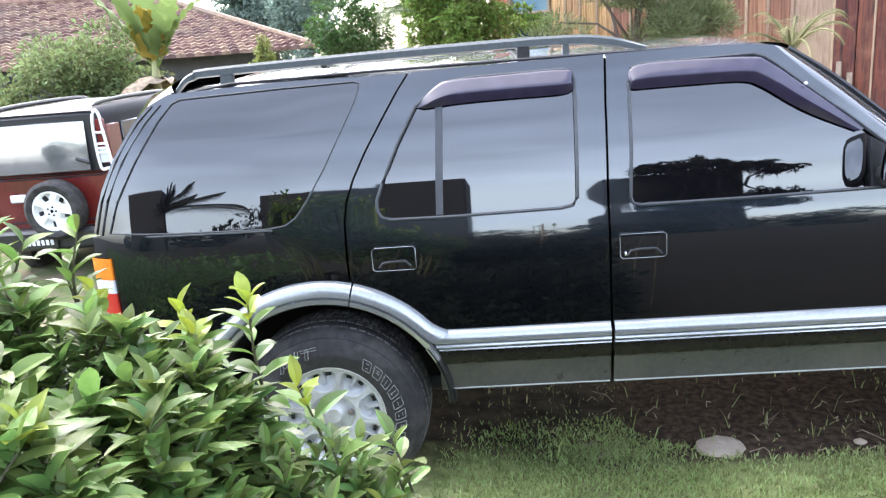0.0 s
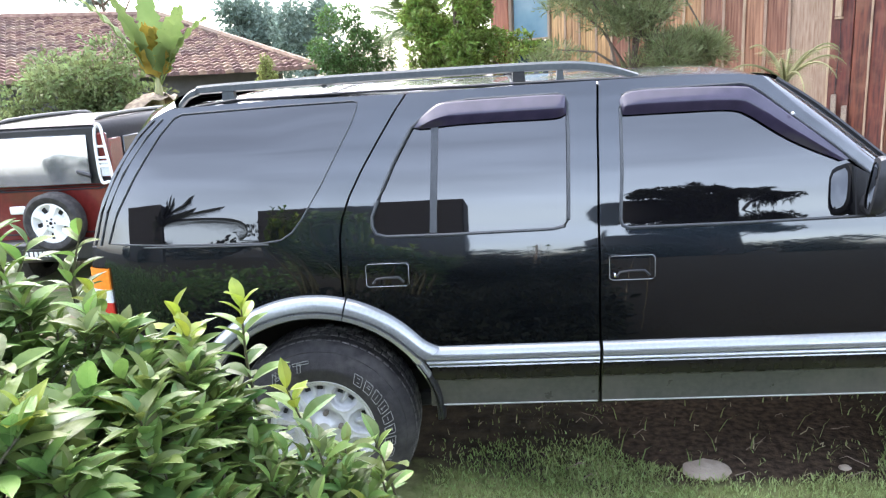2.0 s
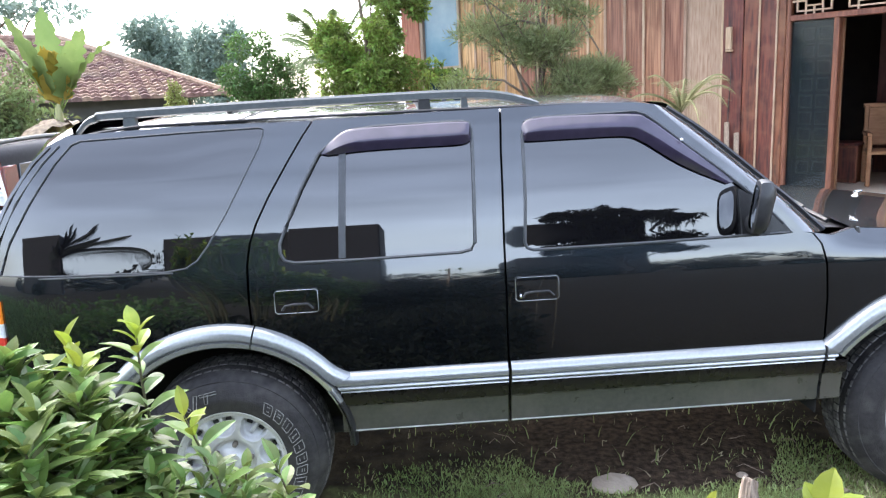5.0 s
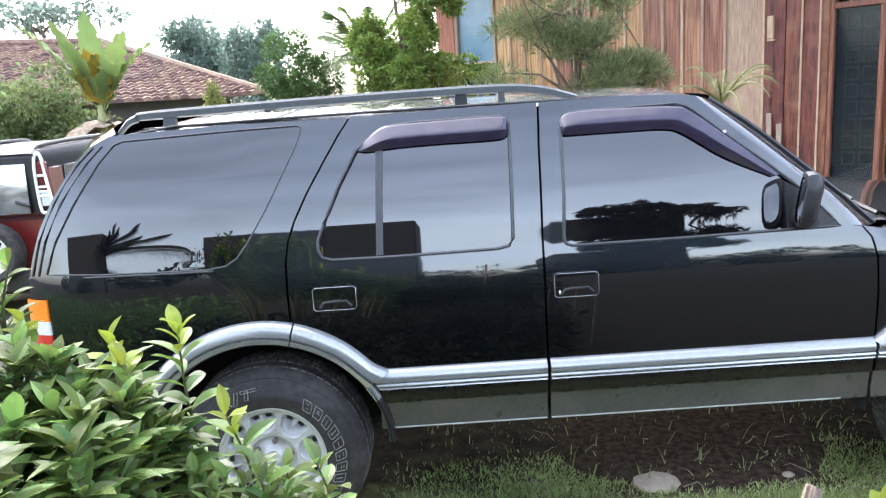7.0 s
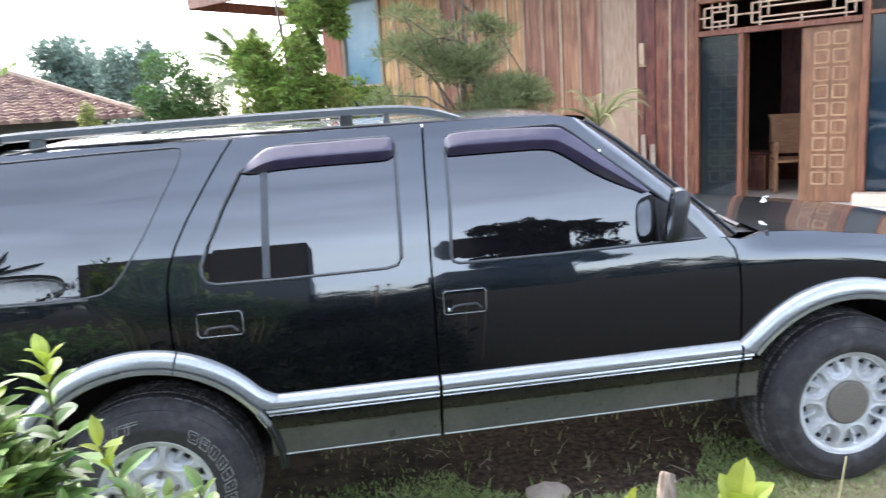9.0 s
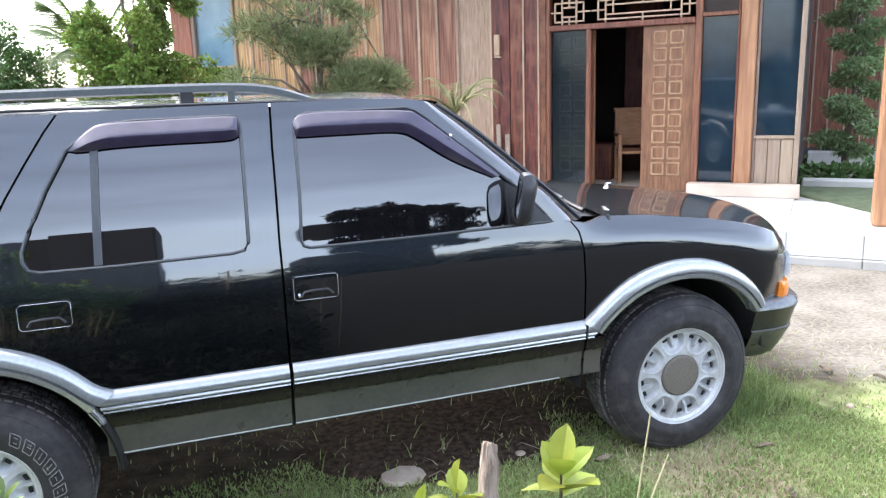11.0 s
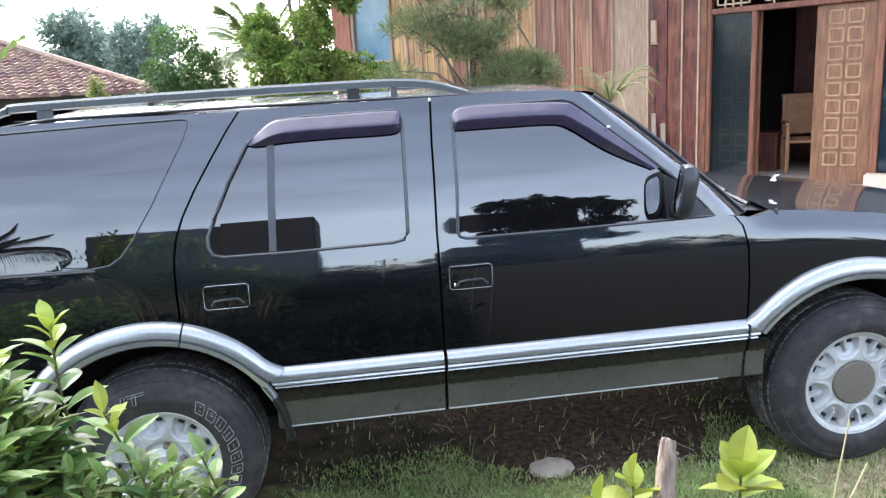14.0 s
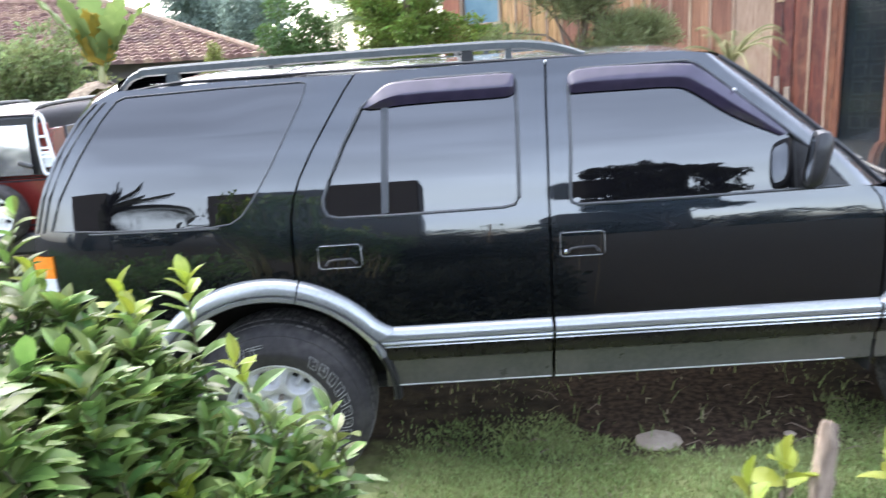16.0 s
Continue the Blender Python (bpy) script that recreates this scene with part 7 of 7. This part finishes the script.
for i in range(34):
    x, y = q.uniform(0.27, 0.435), q.uniform(-1.66, -1.45)
    z = 1.115 - 0.35 * (x - 0.27) - abs(q.gauss(0, 0.055)) - 0.25 * max(0.0, -1.52 - y)
    t = shoot((x + q.uniform(-0.05, 0.03), y + q.uniform(-0.05, 0.05), z - 0.16), (x, y, z), q.randint(12, 18), q.random() < 0.05, bins, 0.85)
    join(twigs, t)
for i in range(26):
    x, y = q.uniform(-0.5, 0.30), q.uniform(-1.8, -1.4)
    g = (x * 0.7 - 0.1, y * 0.6 - 0.6, ground_z(x, y) - 0.02)
    tube(twigs, smooth_line([g, (x, y, 0.6), (x + q.uniform(-0.1, 0.1), y, top_of(x, y) - 0.25)], 4), [0.014 - 0.0011 * k for k in range(9)], 6)
part("branch", twigs, "stem", shrub, normals=False, kind="stuff")


def nearness(b):
    p = b[1].translation
    return (p.x - 0.1) ** 2 + (p.y + 1.75) ** 2 + 2.0 * (1.4 - p.z) ** 2


def place_leaves(bins, parent, single=300):
    bins = sorted(bins, key=nearness)
    for kind, m in bins[:single]:
        child("leaf", LEAVES[kind][int(abs(m.translation.x) * 1e4) % 3], m, parent)
    rest = {}
    for kind, m in bins[single:]:
        rest.setdefault(kind, []).append(m)
    for kind, ms in rest.items():
        src = LEAVES[kind][0]
        co = np.array([v.co for v in src.vertices])
        fc = np.array([f.vertices for f in src.polygons])
        V = np.concatenate([co @ np.array(m.to_3x3()).T + np.array(m.translation) for m in ms])
        F = np.concatenate([fc + len(co) * i for i in range(len(ms))])
        me = bpy.data.meshes.new("foliage")
        me.from_pydata(V.tolist(), [], F.tolist())
        me.materials.append({"leaf": M["leaf_i"], "leafdark": M["leafdark_i"], "leafyoung": M["leafyoung_i"]}[kind])
        for f in me.polygons:
            f.use_smooth = True
        me.set_sharp_from_angle(angle=radians(32))
        ob = tagged(new("foliage", me), kind="stuff")
        ob.parent = parent
        ob.matrix_parent_inverse = WORLD[parent].inverted()


M["leaf_i"] = leafmat("shrub_leaves", (0.088, 0.146, 0.034), (0.156, 0.219, 0.057), 25, 0.42, 0.42, island=True)
M["leafdark_i"] = leafmat("old_shrub_leaves", (0.056, 0.106, 0.028), (0.106, 0.166, 0.046), 25, 0.38, 0.42, island=True)
M["leafyoung_i"] = leafmat("young_shrub_leaves", (0.165, 0.215, 0.024), (0.25, 0.295, 0.040), 25, 0.4, 0.2, island=True, trans=0.35)
place_leaves(bins, shrub)

# unseen low hedge added along the walk, near black to darken the doors' reflection
low_hedge = thing("trimmed_hedge", (1.5, -2.0, 0.0), "unseen near-black hedge along the walk, added to darken door reflections", "hedge")
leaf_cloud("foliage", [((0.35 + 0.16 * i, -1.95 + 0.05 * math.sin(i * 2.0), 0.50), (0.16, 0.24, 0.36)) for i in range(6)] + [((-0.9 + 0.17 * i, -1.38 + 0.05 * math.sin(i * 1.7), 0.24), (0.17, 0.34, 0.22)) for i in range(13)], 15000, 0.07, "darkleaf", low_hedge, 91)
for i in range(5):
    bm = bmesh.new()
    x = 0.4 + 0.18 * i
    tube(bm, [(x, -1.95, -0.02), (x + 0.02, -1.93, 0.4), (x - 0.02, -1.95, 0.75)], [0.012, 0.009, 0.005], 6)
    part("stem", bm, "bark", low_hedge)

# the hedge goes on, lower, past the end of the shrub
side_hedge = thing("trimmed_hedge", (-2.4, -1.9, ground_z(-2.4, -1.9)), "low trimmed green hedge running on beside the walk", "hedge")
leaf_cloud("foliage", [((-0.75 - 0.2 * i, -1.85 + 0.08 * math.sin(i * 1.7), 0.36), (0.22, 0.34, 0.34)) for i in range(18)], 12000, 0.06, "foliage", side_hedge, 93)
for i in range(8):
    bm = bmesh.new()
    x = -0.8 - 0.45 * i
    tube(bm, [(x, -1.85, ground_z(x, -1.85) - 0.02), (x + 0.03, -1.83, 0.3), (x - 0.02, -1.85, 0.6)], [0.014, 0.010, 0.005], 6)
    part("stem", bm, "bark", side_hedge)

# the cut stem and its young shoots nearer the walk
stub = thing("cut_stem", (0.88, -2.02, 0.0), "dry weathered woody stem, cut off, standing in the hedge", "stick")
bm = bmesh.new()
rows = []
for i, (x, y, z, r) in enumerate(((0.85, -2.0, -0.02, 0.0112), (0.88, -2.03, 0.6, 0.0103), (0.900, -2.045, 1.10, 0.0090), (0.904, -2.05, 1.24, 0.0082), (0.9045, -2.05, 1.285, 0.0076), (0.9055, -2.05, 1.297, 0.0086), (0.9058, -2.05, 1.304, 0.0072),
                                  (0.9065, -2.05, 1.318, 0.0081), (0.9075, -2.05, 1.330, 0.0074), (0.9065, -2.05, 1.338, 0.0057), (0.9068, -2.05, 1.344, 0.0055), (0.9078, -2.05, 1.3475, 0.0045))):
    row = []
    for k in range(18):
        a = 2 * math.pi * k / 18
        rr = r * (1 + 0.16 * math.sin(a * 5 + i * 0.35) * (k % 2) + 0.30 * noise.noise(Vector((math.cos(a) * 1.5, math.sin(a) * 1.5, z * 55))))
        row.append((x + rr * math.cos(a), y + rr * math.sin(a), z + (0.003 * math.cos(a + 2.5) if i > 9 else 0)))
    rows.append(row)
vs = grid(bm, rows, True)
bm.faces.new(vs[-1])
part("stick", bm, "drystick", stub)
sprout = thing("young_sprout", (0.95, -2.05, 0.0), "young yellow-green sprout of the hedge", "sprout")
YOUNG = [leaf_mesh("leaf", "leafyoung", *a) for a in ((0.040, 0.026, 0.35, 0.15), (0.036, 0.024, 0.28, 0.35), (0.044, 0.024, 0.40, 0.08))]
tw = bmesh.new()
for root, n, lift0, size in (((0.974, -2.045, 1.292), 9, 20, 1.08), ((0.884, -2.035, 1.292), 6, 18, 0.80), ((0.850, -2.05, 1.285), 3, 62, 0.75)):
    root = Vector(root)
    tube(tw, [(0.93, -2.04, 0.0), (root.x, root.y, 0.7), root - Vector((0, 0, 0.03)), root + Vector((0, 0, 0.012))], [0.006, 0.004, 0.0018, 0.0010], 5)
    for i in range(n):
        s = i / max(1, n - 1)
        a = 137.5 * i + 20 + q.uniform(-15, 15)
        lift = lift0 + (84 - lift0) * s ** 1.6 + q.uniform(-8, 8)
        k = size * q.uniform(0.85, 1.1) * (1 - 0.15 * s)
        child("leaf", YOUNG[i % 3], Matrix.Translation(root + Vector((0, 0, -0.010 + 0.022 * s))) @ pose(0, 0, 0, 0, 0, a) @ pose(0, 0, 0, q.uniform(-20, 20), -lift, 0) @ Matrix.Diagonal((k, k, k, 1)), sprout)
part("stalk", tw, "stem", sprout, normals=False)

# thin dry stalks and blades by the hedge
stalks = thing("dry_stalks", (1.4, -1.3, 0), "thin pale dry grass stalks rising by the hedge", "stalks")
for i in range(3):
    bm = bmesh.new()
    x, y = 1.20 + 0.13 * i + q.uniform(-0.02, 0.02), -1.55 + q.uniform(-0.1, 0.1)
    h = q.uniform(0.86, 1.02)
    tube(bm, smooth_line([(x, y, 0), (x + 0.02, y, h * 0.6), (x + q.uniform(-0.05, 0.09), y + 0.03, h)], 4), [0.0020 - 0.00015 * k for k in range(9)], 4)
    part("stalk", bm, "drygrass", stalks)


for line in (((0.915, -2.2, 0.0), (0.925, -2.2, 0.8), (0.944, -2.2, 1.37), (0.952, -2.2, 1.428)), ((0.925, -2.19, 0.0), (0.930, -2.19, 0.8), (0.950, -2.2, 1.36), (0.966, -2.2, 1.398))):
    bm = bmesh.new()
    tube(bm, line, [0.0012, 0.0010, 0.0007, 0.0005], 5)
    part("stalk", bm, "drygrass", stalks)

# ---- grass and litter on the ground ----
def blades(name, count, region, size, mat, seed, keep, label, lean=0.5):
    r = random.Random(seed)
    verts, faces = [], []
    n = 0
    while n < count:
        x, y = r.uniform(*region[0]), r.uniform(*region[1])
        if r.random() > keep(x, y):
            n += 1
            continue
        z = ground_z(x, y)
        a, h = r.uniform(0, 6.28), size * r.uniform(0.4, 1.3)
        w = 0.0022 + 0.0018 * r.random()
        lx, ly = r.gauss(0, lean) * h, r.gauss(0, lean) * h
        cx, cy = math.cos(a) * w, math.sin(a) * w
        k = len(verts)
        verts += [(x - cx, y - cy, z), (x + cx, y + cy, z), (x + cx * 0.7 + lx * 0.35, y + cy * 0.7 + ly * 0.35, z + h * 0.6), (x - cx * 0.7 + lx * 0.35, y - cy * 0.7 + ly * 0.35, z + h * 0.6), (x + lx, y + ly, z + h)]
        faces += [(k, k + 1, k + 2, k + 3), (k + 3, k + 2, k + 4)]
        n += 1
    me = bpy.data.meshes.new(name)
    me.from_pydata(verts, [], faces)
    me.materials.append(M[mat])
    return tagged(new(name, me), label, "grass", kind="stuff")


def patch(x, y, s=1.6, o=0.0):
    return noise.noise(Vector((x * s, y * s, 9.0 + o))) * 0.5 + 0.5


def lawn(x, y):
    k = patch(x, y) ** 1.2 * (0.45 + 1.1 * patch(x, y, 5.0, 3) ** 2)
    if ((x - 1.72) / 0.60) ** 2 + ((y - 0.62) / 0.42) ** 2 < 0.8 + 0.5 * patch(x, y, 5, 1):
        k *= 0.02
    if y < 0.15:
        k *= 1.5
    if y > 0.28:
        k *= max(0.03, 1 - (y - 0.28) * 3.0) if x < 3.0 else 0.6
    if 2.35 < x < 2.95 and y < 0.2:
        k *= 0.35
    if x + 0.35 * y > 3.65:
        k *= 0.12
    if x < -1.2:
        k *= 0.2
    return min(1, k * 1.5)


blades("grass", 190000, ((0.3, 4.2), (-0.6, 1.3)), 0.021, "grass", 1, lawn, "short thin green grass")
blades("dry_grass", 22000, ((0.3, 4.6), (-0.7, 1.6)), 0.030, "drygrass", 2, lambda x, y: (1.0 if 2.3 < x < 3.0 and y < 0.3 else 0.06 if 1.3 < x < 2.4 and y < 0.45 else 0.7 if y < -0.25 else 0.16 if y < 0.05 or x > 3.0 else 0.03) * patch(x, y, 2.2, 4), "dry straw-coloured grass blades", 0.9)
blades("grass_tufts", 6000, ((2.9, 3.6), (0.15, 0.8)), 0.11, "grass", 3, lambda x, y: 1.0 if (x - 3.2) ** 2 + (y - 0.45) ** 2 < 0.09 else 0.15, "longer grass tufts behind the front wheel", 0.35)
blades("grass_tufts", 500, ((0.6, 2.5), (0.15, 0.9)), 0.09, "grass", 4, lambda x, y: 0.25 * patch(x, y, 3, 2), "longer grass tufts under the car", 0.4)


def stone(c, r, seed, name, label):
    t = bmesh.new()
    bmesh.ops.create_icosphere(t, subdivisions=3, radius=1)
    for v in t.verts:
        k = 1 + 0.16 * noise.noise(v.co * 1.6 + Vector((seed, 0, 0))) + 0.05 * noise.noise(v.co * 5)
        v.co = Vector((v.co.x * r[0] * k, v.co.y * r[1] * k, v.co.z * r[2] * k)) + Vector(c)
        if r[0] > 0.05:
            v.co.z = min(v.co.z, c[2] + r[2] * 0.62 + 0.004 * noise.noise(v.co * 18))
    th = thing(name, (c[0], c[1], 0), label, "stone", "pebbles on the soil")
    part("stone", t, "stone", th)


slab = thing("flat_stone", (1.46, 0.27, 0), "pale flat broken stone lying on bare soil beside the car", "stone")
bm = bmesh.new()
rows = []
for zz, k in ((-0.02, 0.96), (0.006, 1.0), (0.014, 0.97), (0.020, 0.88), (0.022, 0.55), (0.023, 0.25)):
    row = []
    for i in range(28):
        a = 2 * math.pi * i / 28
        r = k * (1 + 0.22 * noise.noise(Vector((math.cos(a) * 1.3, math.sin(a) * 1.3, 3.0))) + 0.06 * noise.noise(Vector((math.cos(a) * 5, math.sin(a) * 5, 7.0 + zz * 30))))
        x, y = 0.100 * r * math.cos(a), 0.066 * r * math.sin(a)
        row.append((1.46 + x, 0.27 + y, zz + (0.10 * y - 0.04 * x if zz > 0.01 else 0) + 0.004 * noise.noise(Vector((x * 40, y * 40, 1)))))
    rows.append(row)
vs = grid(bm, rows, True)
bm.faces.new(vs[-1])
part("stone", bm, "stone", slab)
q = random.Random(9)
for i in range(16):
    x, y = q.uniform(1.65, 4.6), q.uniform(-0.6, 0.9)
    s = q.uniform(0.010, 0.026)
    stone((x, y, 0.004), (s, s * 0.8, s * 0.5), 5 + i, "pebble", "small pale pebble on the soil")
for i in range(26):
    x, y = q.uniform(0.9, 2.6), q.uniform(0.12, 0.75)
    ln, a = q.uniform(0.04, 0.13), q.uniform(0, 6.28)
    z = ground_z(x, y)
    th = thing("twig", (x, y, z), "thin dry twig lying on the soil", "twig", "dry twigs on the soil")
    bm = bmesh.new()
    d = Vector((math.cos(a), math.sin(a), 0)) * ln
    p = Vector((x, y, z + 0.003))
    tube(bm, [p, p + d * 0.35 + Vector((0.006, 0, 0.006 + 0.02 * q.random())), p + d * 0.7 + Vector((-0.004, 0.005, 0.008 + 0.02 * q.random())), p + d + Vector((0, 0, 0.004 + 0.05 * q.random() ** 2))], [0.0024, 0.0021, 0.0017, 0.0010], 5)
    part("twig", bm, "drystick" if i % 3 else "drygrass", th)
for i in range(10):
    x, y = q.uniform(1.2, 4.2), q.uniform(-0.7, 0.5)
    th = thing("fallen_leaf", (x, y, 0), "pale dry fallen leaf on the ground", "leaf", "fallen leaves")
    bm = bmesh.new()
    m = Matrix.Translation((x, y, ground_z(x, y) + 0.012)) @ pose(0, 0, 0, q.uniform(-15, 15), q.uniform(-15, 15), q.uniform(0, 360))
    grid(bm, [[m @ Vector((0.10 * k / 6 - 0.05, f * 0.017 * math.sin(math.pi * (0.05 + 0.9 * k / 6)), 0.012 * abs(f) + 0.006 * math.sin(k))) for f in (-1, 0, 1)] for k in range(7)])
    part("leaf", bm, "driedleaf", th)

# ---- what stands behind the walk, seen only in the car's glass ----
# walls, trunks and crowns take their silhouette shade from near-black colour
bh = thing("neighbour_house", (-1.2, -14.5, 0), "plain low house behind the walk, blackened as a silhouette", "house", "houses behind the walk")
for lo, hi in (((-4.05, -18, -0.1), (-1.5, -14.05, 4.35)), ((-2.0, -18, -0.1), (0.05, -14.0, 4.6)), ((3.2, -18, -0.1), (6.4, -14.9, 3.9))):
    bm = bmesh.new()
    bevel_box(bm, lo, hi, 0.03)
    part("wall", bm, "shadeblack", bh, smooth=False)
bh = thing("neighbour_house", (-9.0, -14.5, 0), "plain low house behind the walk, blackened as a silhouette", "house", "houses behind the walk")
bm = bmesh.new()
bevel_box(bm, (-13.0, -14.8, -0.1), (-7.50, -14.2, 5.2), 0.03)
part("wall", bm, "shadeblack", bh, smooth=False)
frond_palm("coconut_palm", (-6.80, -13.0, -0.1), 3.48, 9, 3.3, "darkleaf", "tall coconut palm behind the walk", 15, 0.72, 0.36, 0.12, lw=0.007, pairs=60, trunk_mat="shadeblack", hang=1.5,
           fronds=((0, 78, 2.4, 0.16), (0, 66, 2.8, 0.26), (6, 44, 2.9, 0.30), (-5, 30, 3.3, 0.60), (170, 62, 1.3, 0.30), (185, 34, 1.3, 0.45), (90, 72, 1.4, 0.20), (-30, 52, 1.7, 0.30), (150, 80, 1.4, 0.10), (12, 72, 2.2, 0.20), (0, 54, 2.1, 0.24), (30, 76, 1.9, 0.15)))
crown = []
for k in range(10):
    x = 4.05 + 0.31 * k
    crown += blob_set((x, -14, 4.22 + 0.10 * math.sin(k * 1.9) - 0.03 * k - 0.02 * abs(k - 4)), (0.46, 0.8, 0.72 - 0.08 * abs(k - 4)), 15, 400 + k, sub=0.24)
tree("spreading_tree", (5.6, -14, -0.1), (5.6, -14, 3.9), crown, 24000, 0.13, "darkleaf", "wide spreading tree behind the walk, blackened as a silhouette", 71, 0.14, aspect=0.22, limbs=8, wood="shadeblack")
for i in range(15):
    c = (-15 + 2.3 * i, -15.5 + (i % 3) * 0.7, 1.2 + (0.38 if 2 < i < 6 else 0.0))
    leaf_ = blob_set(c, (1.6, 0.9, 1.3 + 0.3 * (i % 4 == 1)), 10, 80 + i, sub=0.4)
    tree("boundary_tree", (c[0], c[1], -0.2), (c[0], c[1], 1.8), leaf_, 2600, 0.2, "darkleaf", "boundary tree behind the walk, blackened as a silhouette", 80 + i, 0.08, limbs=3, wood="shadeblack")
